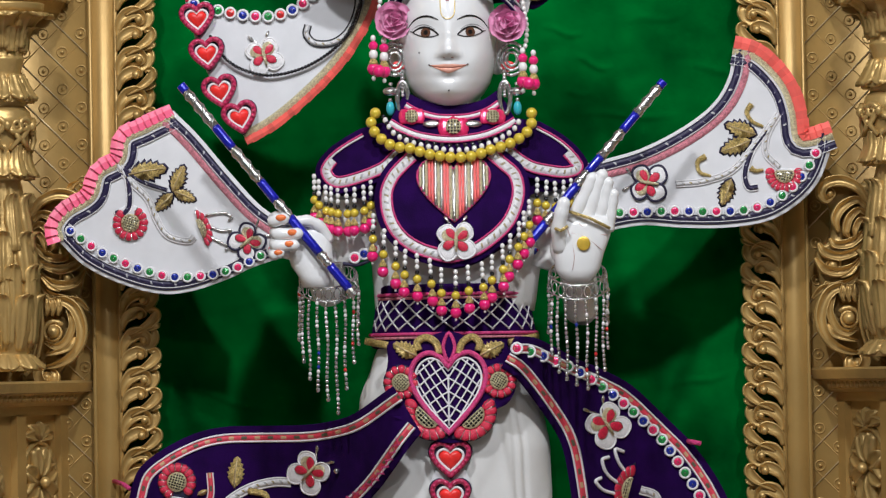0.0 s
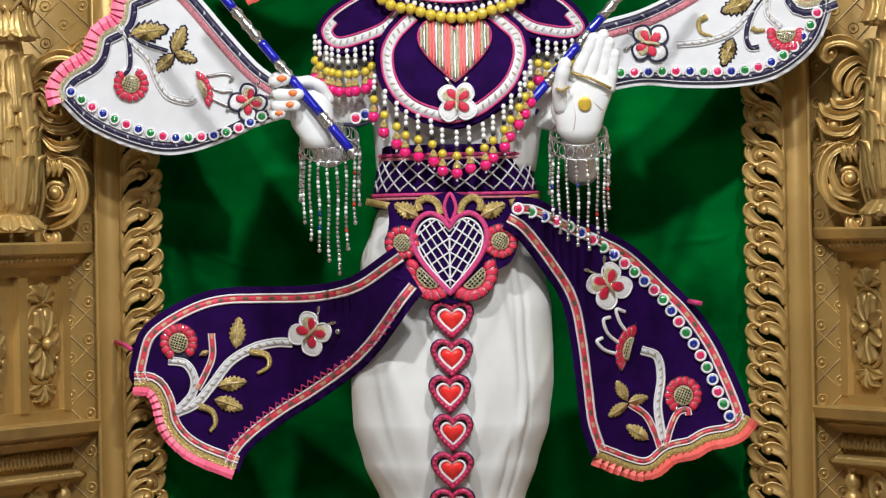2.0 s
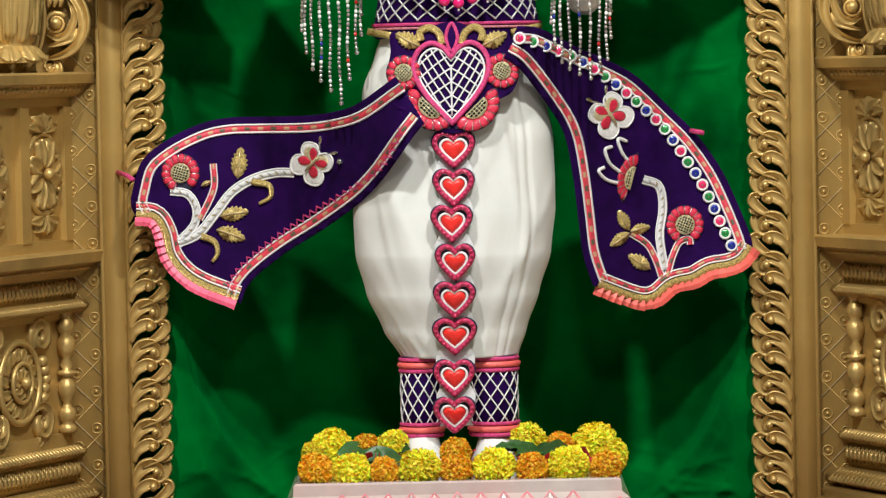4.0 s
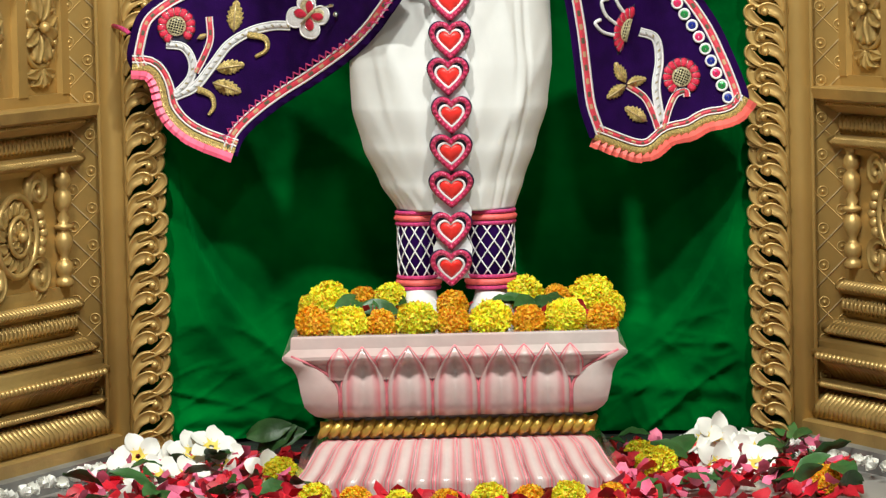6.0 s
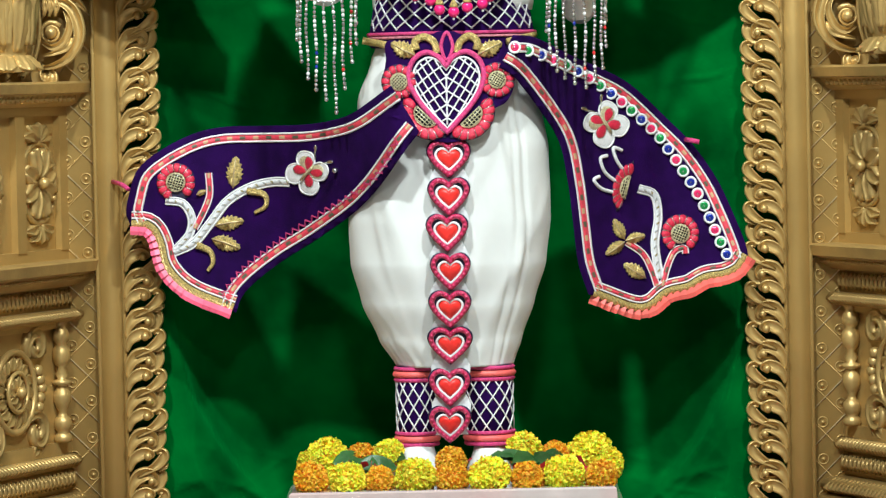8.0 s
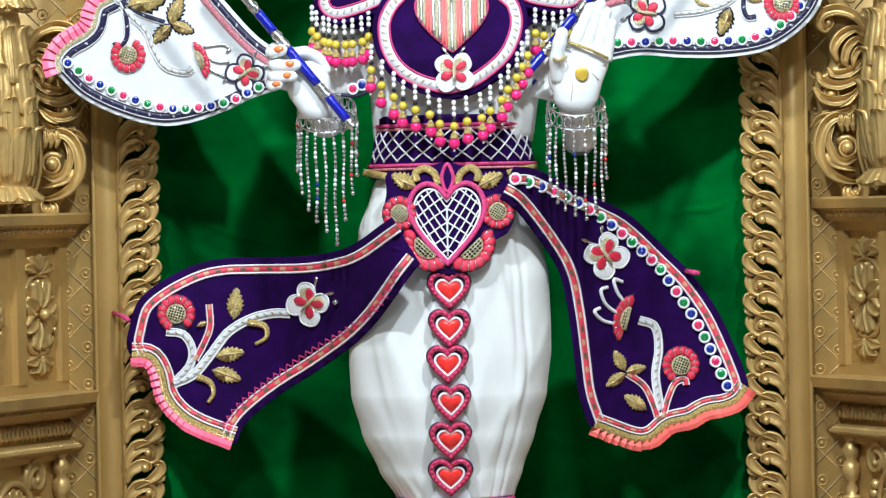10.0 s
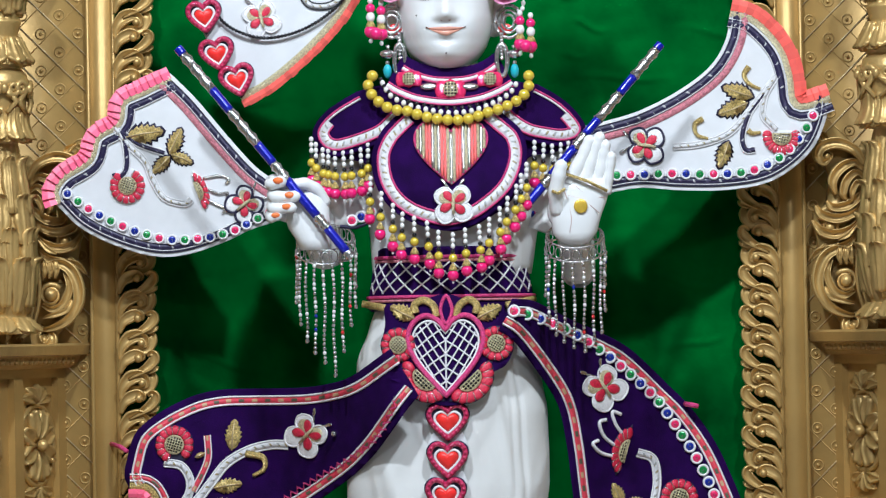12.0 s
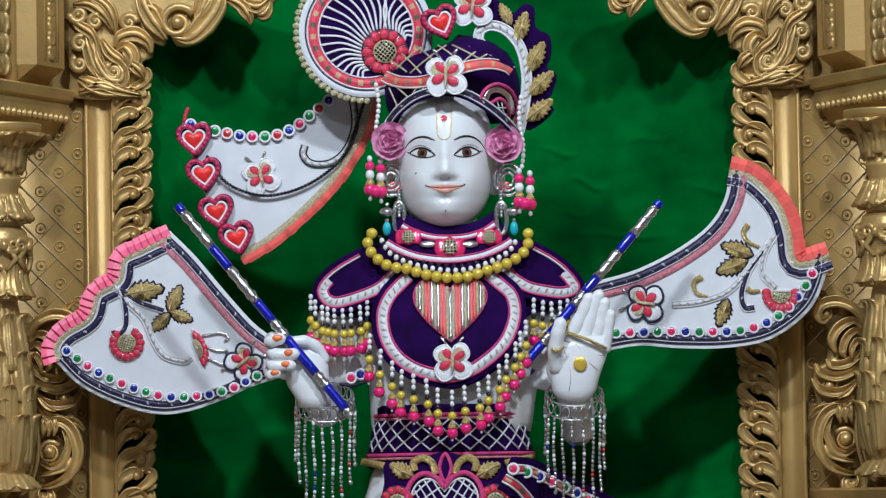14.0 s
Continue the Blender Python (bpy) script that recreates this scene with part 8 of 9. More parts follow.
# ---- turban with crest, heart, butterfly and plume ----
def build_turban():
    t = thing("turban", (FACE_X, HEAD_Y, CHIN_Z + 0.2), "purple velvet turban with gold net, white braid and feathered crest", "turban")
    lo, hi = [(-0.091, 1.508), (0.126, 1.495)], [(0.018, 1.636)]
    cx, rx = (lo[0][0] + lo[1][0]) / 2, (lo[1][0] - lo[0][0]) / 2
    zb, zt = lo[0][1], hi[0][1]
    ry = 0.108
    prof = [(0.0, 0.86), (0.10, 0.95), (0.25, 1.0), (0.45, 1.0), (0.62, 0.95), (0.78, 0.82), (0.90, 0.60), (0.97, 0.36), (1.0, 0.10)]

    def ring(f, k):
        z = zb + (zt - zb) * f
        out = []
        for j in range(56):
            a = 2 * math.pi * j / 56
            x, y = rx * k * math.cos(a), ry * k * math.sin(a)
            # rim rises over the brow
            lift = 0.062 * max(0.0, -math.sin(a)) ** 1.3 * max(0.0, 1 - f * 1.7)
            tilt = 0.012 * math.cos(a) * f
            w = 1 + 0.012 * math.sin(7 * a + 9 * f)
            out.append((cx + x * w, HEAD_Y + 0.012 + y * w, z + lift + tilt))
        return out
    part("cloth", loft([ring(f, k) for f, k in prof]), PURPLE, t)

    def tf(x, z):
        q = max(-0.97, min(0.97, (x - cx) / (rx * 1.005)))
        f = max(0.0, min(1.0, (z - zb) / (zt - zb)))
        k = 1.0
        for (f0, k0), (f1, k1) in zip(prof, prof[1:]):
            if f0 <= f <= f1:
                k = k0 + (k1 - k0) * (f - f0) / (f1 - f0)
        q = max(-0.97, min(0.97, (x - cx) / (rx * max(0.25, k))))
        return HEAD_Y + 0.012 - ry * k * math.sqrt(1 - q * q) - 0.003
    rim = even(smooth_line(vec([(-0.087, 1.490), (-0.074, 1.510), (-0.047, 1.531), (-0.019, 1.541), (0.007, 1.543), (0.034, 1.538), (0.065, 1.522), (0.096, 1.499), (0.121, 1.474)]), 8), 0.005)
    rf = lambda x, z: HEAD_Y + 0.010 - 0.106 * math.sqrt(max(0.05, 1 - ((x - cx) / (rx * 1.0)) ** 2)) - 0.003
    braid("rim_braid", t, rim, rf, [(-0.004, 0.0, PURPLE, 0.003), (0.0, 0.003, THREAD, 0.004), (0.003, 0.010, BRAID_NAVY, 0.004), (0.010, 0.013, THREAD, 0.004)])
    cb = even(smooth_line(vec([(-0.092, 1.580), (-0.068, 1.567), (-0.037, 1.563), (-0.010, 1.568), (0.017, 1.578), (0.049, 1.588), (0.080, 1.592), (0.102, 1.589), (0.113, 1.583)]), 8), 0.005)
    braid("coral_band", t, cb, tf, [(-0.010, -0.007, THREAD, 0.004), (-0.007, 0.007, BRAID_CORAL, 0.005), (0.007, 0.010, THREAD, 0.004)])
    for q in ([(-0.072, 1.589), (-0.050, 1.609), (-0.032, 1.624)], [(-0.050, 1.579), (-0.018, 1.604), (0.009, 1.625)], [(-0.081, 1.605), (-0.055, 1.582)], [(-0.063, 1.616), (-0.032, 1.577)], [(-0.036, 1.624), (-0.005, 1.590)], [(-0.005, 1.626), (0.031, 1.594)], [(0.018, 1.625), (0.062, 1.599)], [(0.044, 1.621), (0.085, 1.603)], [(0.058, 1.598), (0.078, 1.611), (0.086, 1.612)],
              [(0.035, 1.594), (0.053, 1.610), (0.063, 1.615)], [(-0.084, 1.560), (-0.073, 1.533), (-0.063, 1.510)], [(-0.073, 1.560), (-0.055, 1.542), (-0.042, 1.528)], [(-0.037, 1.559), (-0.048, 1.542), (-0.060, 1.524)], [(-0.028, 1.557), (-0.033, 1.539)]):
        cord("gold_cord", t, q, tf, 0.0015, ZARI_PALE, 0.001)
    butterfly_patch(t, 0.007, 1.571, 0.038, lambda x, z: HEAD_Y - 0.112, 0.0)
    # paisley
    s = Shape()
    pf = lambda x, z: tf(x, z) - 0.001
    out = smooth_line(vec([(0.061, 1.531), (0.069, 1.549), (0.089, 1.559), (0.111, 1.550), (0.121, 1.527), (0.116, 1.503), (0.108, 1.506), (0.106, 1.523), (0.093, 1.536), (0.075, 1.527)]), 4, True)
    tube(on(out, pf, 0.003), 0.003, 6, True, 0, s)
    band(even(smooth_line(vec([(0.068, 1.532), (0.076, 1.547), (0.092, 1.550), (0.108, 1.539), (0.113, 1.514)]), 6), 0.005), -0.005, 0.005, pf, 0.004, 0.001, False, 1, s)
    for q in ([(0.081, 1.528), (0.088, 1.509)], [(0.088, 1.532), (0.095, 1.507)], [(0.095, 1.530), (0.102, 1.505)], [(0.077, 1.520), (0.104, 1.523)], [(0.081, 1.512), (0.106, 1.514)]):
        tube(on(vec(q), pf, 0.002), 0.0012, 4, False, 2, s)
    part("paisley", s, [PINK, SILVER, THREAD], t, "pink and silver paisley")
    # round crest, slightly behind the dome
    ccx, ccz = -0.120, 1.654
    yf = lambda x, z: -0.03 + 0.10 * (x - ccx)
    R = 0.108
    disc = [Vector((ccx + R * math.cos(a), ccz + R * 0.98 * math.sin(a))) for a in [2 * math.pi * i / 64 for i in range(64)]]
    crest = part("crest", slab(disc, yf, 0.006), PURPLE, t, "round fan crest with white rays")
    part("crest_braid", band(disc, 0.0, 0.012, yf, 0.003, 0.001, True), WHITE, crest)
    s = Shape()
    inner = [Vector((ccx + (p.x - ccx) * 0.905, ccz + (p.y - ccz) * 0.905)) for p in disc]
    tube(on(inner, yf, 0.002), 0.0016, 5, True, 2, s)
    band(inner, 0.002, 0.005, yf, 0.003, 0.001, True, 1, s)
    band(inner, 0.005, 0.020, yf, 0.004, 0.001, True, 0, s)
    band(inner, 0.020, 0.023, yf, 0.003, 0.001, True, 1, s)
    part("red_braid", s, [BRAID_RED, THREAD, NAVY], crest)
    fx, fz = -0.090, 1.621
    for i in range(32):
        a = math.radians(-20 + 250 * i / 31)
        p0 = Vector((fx + 0.036 * math.cos(a), fz + 0.036 * math.sin(a)))
        d = Vector((math.cos(a), math.sin(a)))
        L = 0.0
        while L < 0.25 and (p0 + d * L - Vector((ccx, ccz))).length < R * 0.685:
            L += 0.004
        if L > 0.012:
            bend = Vector((-d.y, d.x)) * 0.012 * (1 if a < math.pi / 2 else -1)
            part("ray", tube(on(smooth_line([p0, p0 + d * L * 0.5 + bend * 0.6, p0 + d * L], 4), yf, 0.002), 0.0020, 5), THREAD, crest)
    flower_patch(t, fx, fz, 0.036, lambda x, z: yf(x, z) - 0.004, 0.3)
    bm_ = bead_mesh("gold_bead", 0.0052, ZARI_PALE)
    for i in range(64):
        a = 2 * math.pi * i / 64
        if 0.9 < a < 4.75:
            place("gold_bead", bm_, pose(ccx + (R + 0.004) * math.cos(a), yf(ccx + R * math.cos(a), 0) + 0.002, ccz + (R + 0.003) * math.sin(a)) @ Matrix.Diagonal((1.0 + 0.3 * (i % 2), 1, 1.0, 1)), crest)
    heart_patch(t, 0.001, 1.662, 0.030, 0.029, lambda x, z: -0.06, 0.35)
    # plume
    pl = lambda x, z: -0.045
    back = smooth_line(vec([(0.072, 1.694), (0.092, 1.702), (0.114, 1.679), (0.133, 1.693), (0.151, 1.688), (0.153, 1.656), (0.175, 1.642), (0.177, 1.610), (0.170, 1.592), (0.185, 1.578), (0.176, 1.546), (0.164, 1.537), (0.180, 1.523), (0.157, 1.499), (0.134, 1.492), (0.130, 1.528), (0.135, 1.565), (0.131, 1.610), (0.114, 1.643), (0.091, 1.652)]), 3, True)
    part("plume_backing", slab(back, lambda x, z: -0.038, 0.004), PURPLE, t, "purple velvet plume")
    ln = even(smooth_line(vec([(0.080, 1.619), (0.062, 1.633), (0.064, 1.652), (0.084, 1.659), (0.109, 1.648), (0.129, 1.619), (0.137, 1.573), (0.132, 1.527), (0.123, 1.487)]), 8), 0.005)
    braid("plume_stalk", t, ln, pl, [(-0.009, -0.0055, THREAD, 0.003), (-0.0055, 0.0055, BRAID_WHITE, 0.005), (0.0055, 0.009, THREAD, 0.003)])
    for x, z, a, l in ((0.114, 1.660, 2.05, 0.040), (0.122, 1.632, 1.25, 0.052), (0.137, 1.582, 1.05, 0.058), (0.139, 1.546, 0.75, 0.056), (0.134, 1.505, 0.65, 0.056)):
        leaf_patch(t, x, z, l, a, pl, None, 0.9)
    butterfly_patch(t, 0.052, 1.691, 0.038, lambda x, z: -0.05, -0.1)
    return t


build_turban()


# ---- lotus pedestal ----
PINK_STONE = mat("pink_tinted_marble", (0.56, 0.47, 0.45), 0.18, 0.0, 0.08, 30, 0.05, 80, coat=0.6, dirt=0.55, dirt_colour=(0.56, 0.30, 0.29))
PINK_LINE = mat("pink_line_paint", (0.66, 0.18, 0.22), 0.35, 0.0, 0.25, 50, 0.1, 200)
PED_Y = -0.24


def petal_paint():
    """Pink paint rubbed into the hollows beside the rim of a petal, fading to the bare stone."""
    m = mat("painted_petal_marble", (0.60, 0.51, 0.49), 0.18, 0.0, 0.08, 30, 0.05, 80, coat=0.6, dirt=0.4, dirt_colour=(0.56, 0.33, 0.31))
    nt = m.node_tree
    b = nt.nodes["Principled BSDF"]
    base = b.inputs["Base Color"].links[0].from_socket
    sep = nt.nodes.new("ShaderNodeSeparateXYZ")
    nt.links.new(nt.nodes.new("ShaderNodeUVMap").outputs[0], sep.inputs[0])
    ramp = nt.nodes.new("ShaderNodeValToRGB")
    stops = ((0.0, 0.85), (0.04, 0.12), (0.10, 0.15), (0.15, 0.75), (0.30, 0.18), (0.50, 0.05), (0.70, 0.18), (0.85, 0.75), (0.90, 0.15), (0.96, 0.12), (1.0, 0.85))
    while len(ramp.color_ramp.elements) < len(stops):
        ramp.color_ramp.elements.new(0.5)
    for el, (at, v) in zip(ramp.color_ramp.elements, stops):
        el.position, el.color = at, (v, v, v, 1)
    nt.links.new(sep.outputs[0], ramp.inputs[0])
    mx = nt.nodes.new("ShaderNodeMixRGB")
    mx.inputs[2].default_value = (0.68, 0.16, 0.20, 1)
    nt.links.new(ramp.outputs[0], mx.inputs[0])
    nt.links.new(base, mx.inputs[1])
    nt.links.new(mx.outputs[0], b.inputs["Base Color"])
    return m


PETAL_STONE = petal_paint()


def build_pedestal():
    t = thing("lotus_pedestal", (0.0, -0.05, 0.0), "pink-tinted marble pedestal carved with lotus petals and a gilt rope", "pedestal")
    (xa, zt), (xb, _) = [(-0.265, 0.260), (0.246, 0.249)]
    cx, hw = (xa + xb) / 2, (xb - xa) / 2
    (_, zl), (_, z2), (_, z3) = [(-0.013, 0.226), (-0.016, 0.125), (-0.016, 0.092)]
    dy = 0.21
    cy = PED_Y + dy

    def block(rows, m, name, label=""):
        rings = []
        for z, k in rows:
            w, d = hw + k, dy + k
            rings.append([(cx - w, cy - d, z), (cx + w, cy - d, z), (cx + w, cy + d, z), (cx - w, cy + d, z)])
        return part(name, loft(rings), m, t, label, False)
    upper = [(z2, -0.050), (z2 + 0.006, -0.034), (z2 + 0.020, -0.020), (z2 + 0.045, -0.014), (zl - 0.030, -0.010), (zl - 0.012, -0.001), (zl - 0.002, 0.013), (zl + 0.003, 0.014), (zl + 0.014, 0.001), (zt - 0.003, 0.0), (zt, -0.003)]
    lower = [(0.0, 0.004), (0.03, 0.002), (z3 * 0.55, -0.016), (z3 - 0.012, -0.034), (z3 - 0.003, -0.044), (z3, -0.052)]

    def stand(rows, z):
        for (za, ka), (zb_, kb) in zip(rows, rows[1:]):
            if za <= z <= zb_:
                return ka + (kb - ka) * (z - za) / (zb_ - za)
        return rows[0][1] if z < rows[0][0] else rows[-1][1]
    block(upper, PINK_STONE, "upper_tier")
    block(lower, PINK_STONE, "lower_tier")
    block([(z3 - 0.002, -0.054), (z2 + 0.002, -0.054)], PINK_STONE, "neck")
    # gilt rope round the neck
    s = Shape()
    w, d, zr = hw - 0.050, dy - 0.050, (z2 + z3) / 2
    (ra, _), (rb, _) = [(-0.224, 0.111), (0.208, 0.101)]
    tube([(ra, cy - d, zr), (rb, cy - d, zr)], 0.0125, 10, False, 0, s)
    n = 26
    for i in range(n):
        x = ra + (rb - ra) * (i + 0.5) / n
        tube([(x - 0.010, cy - d - 0.004, zr - 0.013), (x - 0.003, cy - d - 0.012, zr - 0.004), (x + 0.004, cy - d - 0.012, zr + 0.004), (x + 0.011, cy - d - 0.004, zr + 0.013)], [0.004, 0.0075, 0.0075, 0.004], 7, False, 0, s)
    part("rope", s, mat("gilt_rope", (0.62, 0.40, 0.08), 0.32, 0.5, 0.25, 60, 0.3, 200), t, "gold-painted twisted rope")

    # petals stand out from the tiers: a raised rim round a hollow with two soft lobes, shaded with pink paint
    def petal(name, left, right, z0, z1, rows_of, bulge, lip=0.0, hollow=0.0, shape_top=True, taper=False, rim=0.0):
        """A petal between the lines left and right of the front face, from z0 to z1."""
        rows, cols = 17, 21
        verts, uvs = [], []
        for i in range(rows):
            f = i / (rows - 1)
            g = (1 - max(0.0, (f - 0.40) / 0.60) ** 1.8) if shape_top else 1.0
            z = z0 + (z1 - z0) * f
            mid = (left + right) / 2
            for j in range(cols):
                q = j / (cols - 1) * 2 - 1
                x = mid + (right - left) / 2 * q * max(0.02, g)
                if taper:
                    x = cx + (x - cx) * (hw + stand(rows_of, z)) / hw
                body = (1 - q * q) ** 0.55 if abs(q) < 1 else 0.0
                dent = hollow * math.exp(-(q / 0.48) ** 2 - ((f - 0.70) / 0.13) ** 2)
                lobe = 0.55 * math.sin(math.pi * min(1.0, abs(q) / 0.76)) ** 2 * (1 - f) - 0.12 * math.exp(-(q / 0.10) ** 2) * (1 - f)
                edge = rim * math.exp(-((abs(q) - 0.86) / 0.10) ** 2) * min(1.0, 0.3 + f)
                out = stand(rows_of, z) + 0.0015 + bulge * (body + (lobe if rim else -0.10 * math.exp(-(q / 0.10) ** 2) * (1 - f))) * math.sin(math.pi * min(1.0, 0.24 + 0.70 * f)) + lip * f ** 4 - dent + edge
                verts.append((x, cy - dy - out, z))
                uvs.append((q * 0.5 + 0.5, f))
        sh = Shape()
        sh.add(verts, [[i * cols + j, i * cols + j + 1, (i + 1) * cols + j + 1, (i + 1) * cols + j] for i in range(rows - 1) for j in range(cols - 1)], 0, uvs)
        p = part(name, sh, PETAL_STONE, t)
        edge = [verts[i * cols] for i in range(rows)] + [verts[i * cols + cols - 1] for i in range(rows - 1, -1, -1)]
        part("painted_edge", tube([(a, b - 0.0006, c) for a, b, c in edge], 0.0017, 6), PINK_LINE, p, "pink painted edge")
        return p
    step = 82 * 6.76 / 7700
    for i in range(-2, 3):
        petal("petal", cx + (i - 0.49) * step, cx + (i + 0.49) * step, z2 + 0.004, zl + 0.017, upper, 0.013, 0.012, 0.016, rim=0.007)
    for i in range(-3, 3):
        x = cx + (i + 0.5) * step
        petal("inner_petal", x - step * 0.27, x + step * 0.27, zl - 0.036, zl + 0.016, upper, 0.009, 0.010, 0.0)
    for e in (-1, 1):
        # corner petal that sweeps out to the tip of the lip
        rows, cols = 12, 9
        verts = []
        for i in range(rows):
            f = i / (rows - 1)
            z = z2 + 0.004 + (zl + 0.001 - z2) * f
            k = stand(upper, z)
            inner = 2.53 * step + (hw - 2.53 * step) * max(0.0, (f - 0.35) / 0.65) ** 2.2
            outer = hw + k + 0.001
            for j in range(cols):
                q = j / (cols - 1)
                x = cx + e * (inner + (outer - inner) * q)
                verts.append((x, cy - dy - k - 0.0015 - 0.012 * math.sin(math.pi * min(1, q * 0.9)) ** 0.7 * math.sin(math.pi * (0.15 + 0.75 * f)), z))
        sh = Shape()
        sh.add(verts, [[i * cols + j, i * cols + j + 1, (i + 1) * cols + j + 1, (i + 1) * cols + j] for i in range(rows - 1) for j in range(cols - 1)])
        p = part("corner_petal", sh, PINK_STONE, t)
        part("painted_edge", tube([(a, b - 0.0006, c) for a, b, c in [verts[i * cols] for i in range(rows)]], 0.0024, 6), PINK_LINE, p, "pink painted edge")
    for i in range(-3, 4):
        for e in (-1, 1):
            x = cx + (i + 0.235 * e) * hw * 2 / 7
            petal("lower_petal", x - hw * 0.066, x + hw * 0.066, 0.004, z3 - 0.002, lower, 0.022, 0.0, 0.0, False, True)
    return t, zt, cx, hw, cy, dy


PED, PED_TOP, PED_X, PED_W, PED_CY, PED_D = build_pedestal()


# ---- marigolds, leaves and petals on the pedestal ----
def marigold_mesh(m, seed, r=0.03, n=720):
    rng = random.Random(seed)
    s = Shape()
    ball(r * 0.84, (0, 0, 0), 14, 10, 0, s, 0.88)
    for i in range(n):
        f = 1 - 2.0 * (i + 0.5) / n
        a = i * 2.39996
        d = Vector((math.sqrt(max(0, 1 - f * f)) * math.cos(a), math.sqrt(max(0, 1 - f * f)) * math.sin(a), f))
        d = (d + Vector([rng.uniform(-0.12, 0.12) for _ in range(3)])).normalized()
        u = d.orthogonal().normalized()
        u.rotate(Matrix.Rotation(rng.uniform(0, 6.28), 3, d))
        w = d.cross(u)
        L, ww = r * rng.uniform(0.20, 0.31), r * rng.uniform(0.085, 0.125)
        c = d * r * (0.76 + 0.16 * noise.noise(d * 2.2 + Vector((seed, 0, 0))))
        c.z *= 0.88
        tip = d * L
        droop = u * L * rng.uniform(-0.5, 0.5)
        s.add([c - w * ww * 0.5, c + w * ww * 0.5, c + tip * 0.7 + w * ww + droop * 0.5, c + tip + droop + w * ww * 0.3 + u * 0.002, c + tip * 0.92 + droop * 1.1 - w * ww * 0.3, c + tip * 0.7 - w * ww + droop * 0.5],
              [[0, 1, 2, 5], [5, 2, 3, 4]])
    return s.data("marigold", [m], False)


MG = {"y": [marigold_mesh(MARIGOLD_Y, k) for k in (1, 2)], "o": [marigold_mesh(MARIGOLD_O, k) for k in (3, 4)]}


def marigold(x, z, y, r, c, i):
    ob = new("marigold", MG[c][i % 2])
    k = r / 0.03
    ob.matrix_basis = pose(x, y, z, random.uniform(25, 75), random.uniform(-20, 20), random.uniform(0, 360)) @ Matrix.Diagonal((k, k, k, 1))
    return tagged(ob, ("bright yellow" if c == "y" else "deep orange") + " marigold head lying on the pedestal", "flower", "marigolds on the pedestal")


front = [(-0.231, 0.277), (-0.174, 0.275), (-0.124, 0.273), (-0.068, 0.277), (-0.012, 0.275), (0.048, 0.273), (0.108, 0.271), (0.165, 0.277), (0.224, 0.268)]
for i, ((x, z), c, r) in enumerate(zip(front, "oyoyoyoyo", (0.029, 0.030, 0.0245, 0.033, 0.028, 0.034, 0.027, 0.033, 0.027))):
    marigold(x, max(z, PED_TOP + r * 0.48), -0.205, r, c, i)
back = [(-0.210, 0.299), (-0.236, 0.291), (-0.156, 0.298), (-0.111, 0.301), (0.106, 0.304), (0.156, 0.296), (0.210, 0.294), (0.234, 0.279), (-0.215, 0.284)]
for i, ((x, z), c, r) in enumerate(zip(back, "yyoyyoyyy", (0.034, 0.022, 0.025, 0.028, 0.030, 0.024, 0.040, 0.030, 0.03))):
    marigold(x, max(z, PED_TOP + r * 0.72), -0.06 - 0.02 * (i % 2), r, c, i)
x, z = -0.011, 0.299
marigold(x, z, -0.185, 0.025, "o", 2)


def leaf_mesh(seed, length=0.06, wide=0.018):
    rng = random.Random(seed)
    s = Shape()
    verts = []
    for i in range(7):
        f = i / 6
        w = wide * math.sin(math.pi * min(1, f * 0.95 + 0.03)) ** 0.8
        for q in (-1, -0.5, 0, 0.5, 1):
            verts.append((length * (f - 0.5), w * q, 0.006 * math.sin(math.pi * f) + 0.25 * w * q * q + 0.003 * rng.uniform(-1, 1)))
    s.add(verts, [[i * 5 + j, i * 5 + j + 1, i * 5 + j + 6, i * 5 + j + 5] for i in range(6) for j in range(4)])
    return s.data("leaf", [LEAF])


LEAVES = [leaf_mesh(k, 0.055 + 0.012 * k, 0.014 + 0.003 * k) for k in range(3)]
rng = random.Random(11)
for x, z in [(-0.174, 0.290), (-0.142, 0.292), (-0.129, 0.286), (-0.102, 0.289), (-0.155, 0.292), (0.087, 0.287), (0.110, 0.289), (0.132, 0.285), (0.155, 0.290), (0.069, 0.285), (0.128, 0.282)]:
    ob = new("leaf", LEAVES[rng.randrange(3)])
    ob.matrix_basis = pose(x, rng.uniform(-0.15, -0.08), PED_TOP + 0.022 + rng.uniform(0, 0.015), rng.uniform(10, 60), rng.uniform(-20, 20), rng.uniform(-60, 60))
    tagged(ob, "dark green leaf among the marigolds", "leaf", "leaves on the pedestal")
s = Shape()


def loose_petal(s, c, r, rng):
    m = pose(*c, rng.uniform(-50, 50), rng.uniform(-50, 50), rng.uniform(0, 360))
    pts = [(r * math.cos(a) * 1.3, r * math.sin(a), 0.3 * r * math.cos(2 * a)) for a in [2 * math.pi * i / 7 for i in range(7)]]
    s.add([m @ Vector(p) for p in pts] + [m @ Vector((0, 0, -0.3 * r))], [[i, (i + 1) % 7, 7] for i in range(7)])


for i in range(70):
    loose_petal(s, (PED_X + rng.uniform(-0.24, 0.24), rng.uniform(-0.19, 0.05), PED_TOP + 0.012 + rng.uniform(0, 0.02)), rng.uniform(0.008, 0.013), rng)
lone("rose_petals", s, PETAL_RED, "scattered dark red rose petals among the marigolds", "petals", kind="stuff")


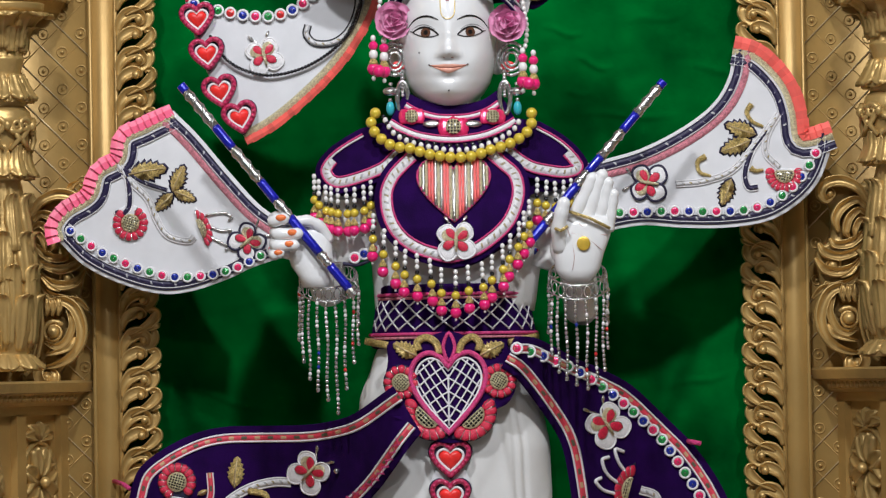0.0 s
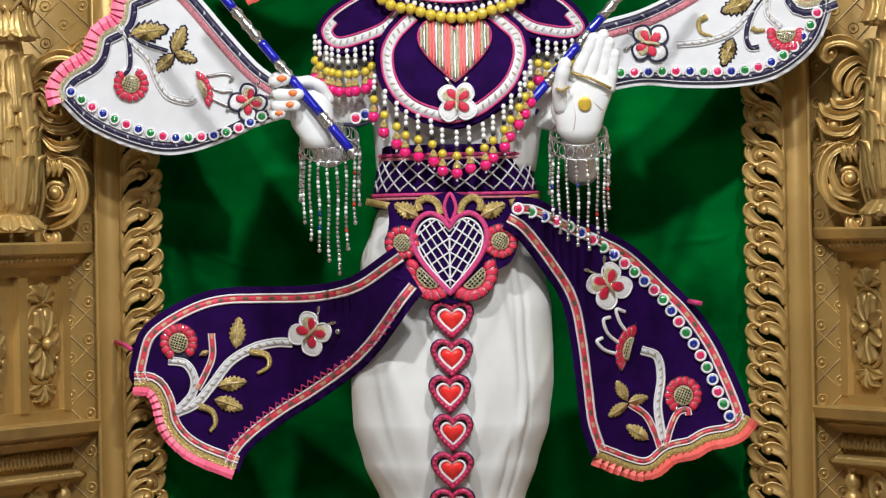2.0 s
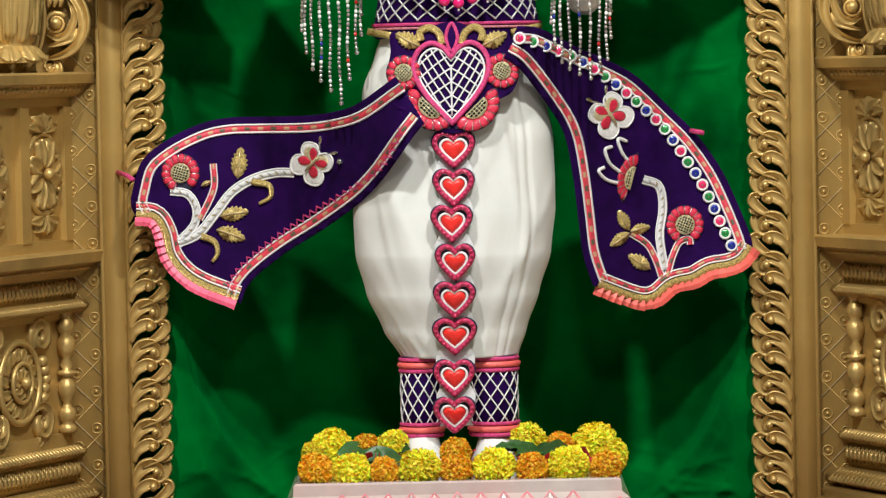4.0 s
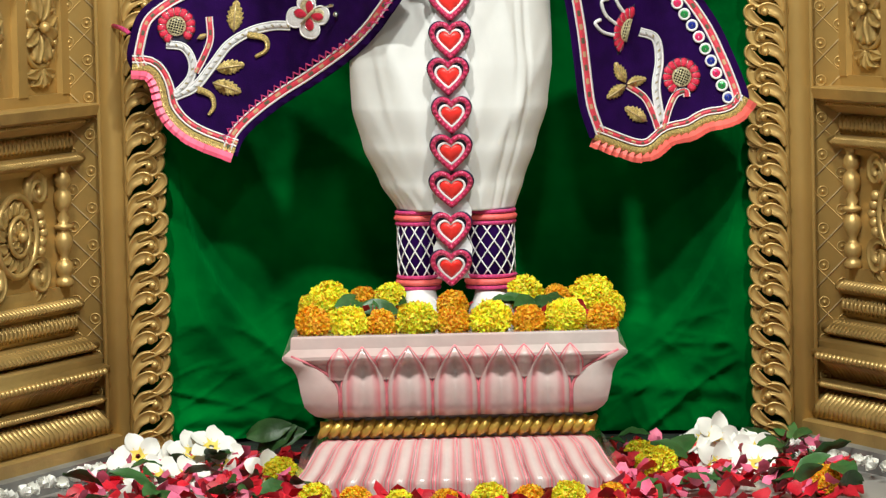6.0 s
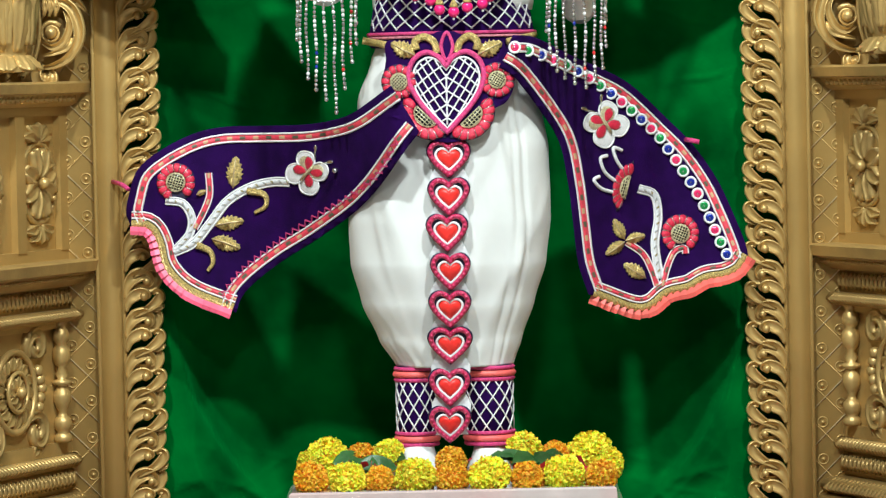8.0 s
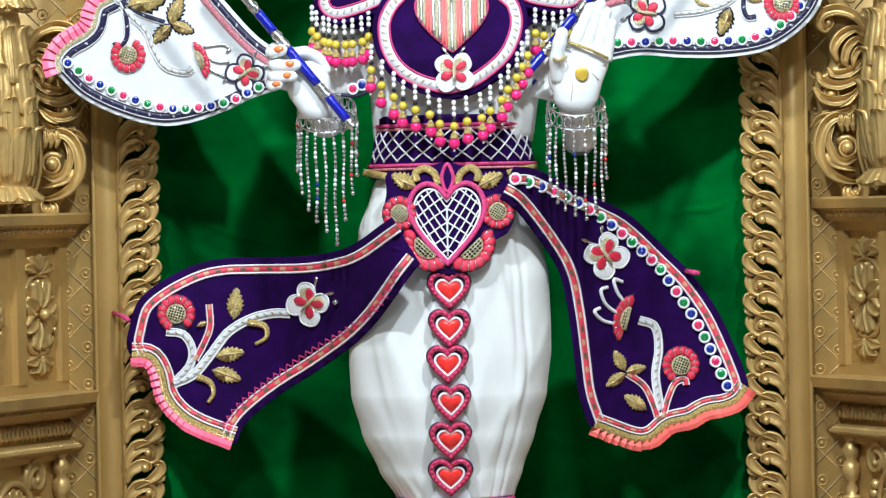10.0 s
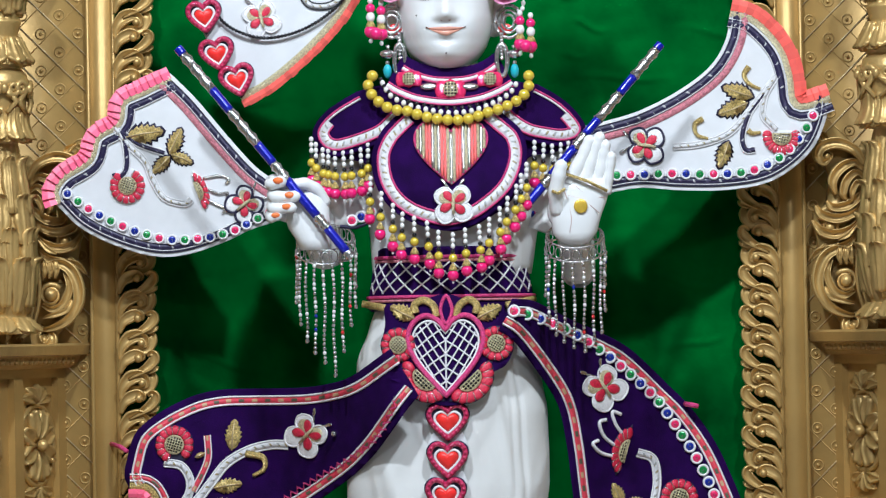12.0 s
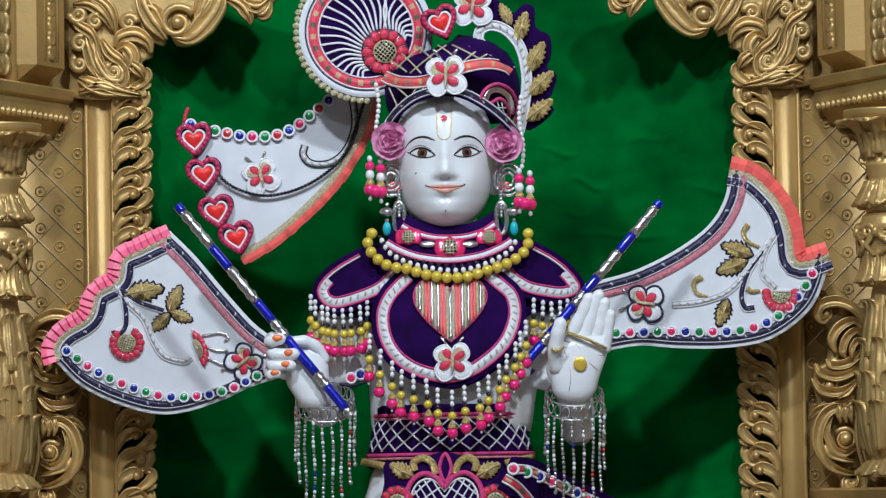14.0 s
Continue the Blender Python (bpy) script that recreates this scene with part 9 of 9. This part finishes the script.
# ---- flowers strewn on the floor round the pedestal ----
def frangipani_mesh(seed):
    rng = random.Random(seed)
    s = Shape()
    for k in range(5):
        a = 2 * math.pi * k / 5
        verts = []
        for i in range(7):
            f = i / 6
            w = 0.017 * math.sin(math.pi * (0.10 + 0.82 * f)) ** 0.75
            for q in (-1, -0.5, 0, 0.5, 1):
                x, y = 0.004 + 0.036 * f, w * q + 0.004 * f
                z = 0.016 * f - 0.012 * f * f + 0.004 * q * f + 0.25 * w * q * q
                verts.append((x * math.cos(a) - y * math.sin(a), x * math.sin(a) + y * math.cos(a), z))
        s.add(verts, [[i * 5 + j, i * 5 + j + 1, i * 5 + j + 6, i * 5 + j + 5] for i in range(6) for j in range(4)])
        for i in range(24 * k, 24 * k + 4):
            s.m[i] = 1
    return s.data("frangipani", [PETAL_WHITE, mat("yellow_throat", (0.80, 0.62, 0.10), 0.5)])


FR = [frangipani_mesh(k) for k in range(2)]
rng = random.Random(21)
frs = [(-0.413, 0.049), (-0.446, 0.039), (-0.484, 0.011), (-0.395, 0.023), (-0.534, 0.036), (0.392, 0.040), (0.413, 0.049), (0.438, 0.009), (0.476, 0.022), (0.458, -0.022)] + [(-0.485, 0.021), (-0.558, 0.020), (0.472, -0.008), (0.417, -0.014), (0.404, 0.019), (-0.317, 0.022), (-0.445, 0.006)]
for i, (x, z) in enumerate(frs):
    ob = new("frangipani", FR[i % 2])
    ob.matrix_basis = pose(x, 0.10 if i < 10 else -0.06, max(z, 0.02), rng.uniform(35, 75), rng.uniform(-25, 25), rng.uniform(-30, 30))
    tagged(ob, "white frangipani with yellow throat lying among leaves", "flower", "white flowers on the floor")
s = Shape()
for i in range(520):
    e = rng.choice((-1, 1))
    x = e * rng.uniform(0.20, 0.62)
    y = rng.uniform(-0.42, 0.22)
    loose_petal(s, (x, y, 0.008 + rng.uniform(0, 0.022)), rng.uniform(0.010, 0.016), rng)
for i in range(160):
    loose_petal(s, (rng.uniform(-0.3, 0.3), rng.uniform(-0.48, -0.31), 0.008 + rng.uniform(0, 0.02)), rng.uniform(0.010, 0.016), rng)
lone("rose_petals", s, PETAL_RED, "dark red rose petals strewn over the floor", "petals", kind="stuff")
s = Shape()
for i in range(160):
    e = rng.choice((-1, 1))
    loose_petal(s, (e * rng.uniform(0.22, 0.6), rng.uniform(-0.42, 0.22), 0.012 + rng.uniform(0, 0.028)), rng.uniform(0.010, 0.016), rng)
lone("pink_petals", s, PETAL_PINK, "pink rose petals strewn over the floor", "petals", kind="stuff")
for i in range(46):
    e = -1 if i % 2 else 1
    ob = new("leaf", LEAVES[i % 3])
    x, y = e * rng.uniform(0.23, 0.60), rng.uniform(-0.40, 0.20)
    ob.matrix_basis = pose(x, y, 0.022 + rng.uniform(0, 0.025), rng.uniform(-40, 60), rng.uniform(-30, 30), rng.uniform(0, 360))
    tagged(ob, "dark green leaf strewn on the floor", "leaf", "leaves on the floor")
for x, z in [(-0.318, 0.071), (-0.305, 0.057), (-0.295, 0.061), (0.493, 0.033), (0.511, 0.027), (0.377, 0.013)]:
    ob = new("leaf", LEAVES[2])
    ob.matrix_basis = pose(x, 0.12, z, rng.uniform(50, 110), rng.uniform(-60, 60), rng.uniform(-20, 20))
    tagged(ob, "dark green leaf standing up by the backdrop", "leaf", "leaves on the floor")


def bud_mesh(seed):
    rng = random.Random(seed)
    s = Shape()
    for k in range(6):
        a = 2 * math.pi * k / 6
        rose_petal(s, Vector((0, 0, 0)), Vector((math.cos(a), math.sin(a), 0.25)), Vector((0, 0, 1)), 0.013, rng.uniform(0.5, 1.2))
    return s.data("jasmine", [PETAL_WHITE])


JAS = [bud_mesh(k) for k in range(2)]
for e in (-1, 1):
    for i in range(16):
        p = pier_at(0.06 + 0.034 * i, 0.135)
        ob = new("jasmine", JAS[i % 2])
        ob.matrix_basis = pose(-e * p.x if e > 0 else p.x, p.y + rng.uniform(-0.008, 0.008), 0.016 + rng.uniform(0, 0.006), rng.uniform(10, 60), rng.uniform(-20, 20), rng.uniform(0, 360))
        tagged(ob, "small white jasmine bloom in a row along the plinth", "flower", "jasmine along the plinth")
for k, (x, y, c, r) in enumerate(((-0.165, -0.40, "o", 0.026), (-0.10, -0.43, "y", 0.024), (-0.03, -0.40, "o", 0.022), (0.04, -0.42, "y", 0.028), (0.10, -0.40, "o", 0.024), (0.16, -0.42, "y", 0.028), (0.225, -0.40, "o", 0.024),
                                  (0.31, -0.1, "y", 0.034), (0.33, 0.0, "y", 0.030), (0.29, 0.06, "y", 0.028), (-0.29, -0.08, "y", 0.030), (0.56, -0.30, "o", 0.028), (-0.23, -0.38, "y", 0.028))):
    ob = new("marigold", MG[c][k % 2])
    ob.matrix_basis = pose(x, y, r * 0.8, rng.uniform(20, 60), 0, rng.uniform(0, 360)) @ Matrix.Diagonal((r / 0.03, r / 0.03, r / 0.03, 1))
    tagged(ob, ("yellow" if c == "y" else "orange") + " marigold head on the floor by the pedestal", "flower", "marigolds on the floor")
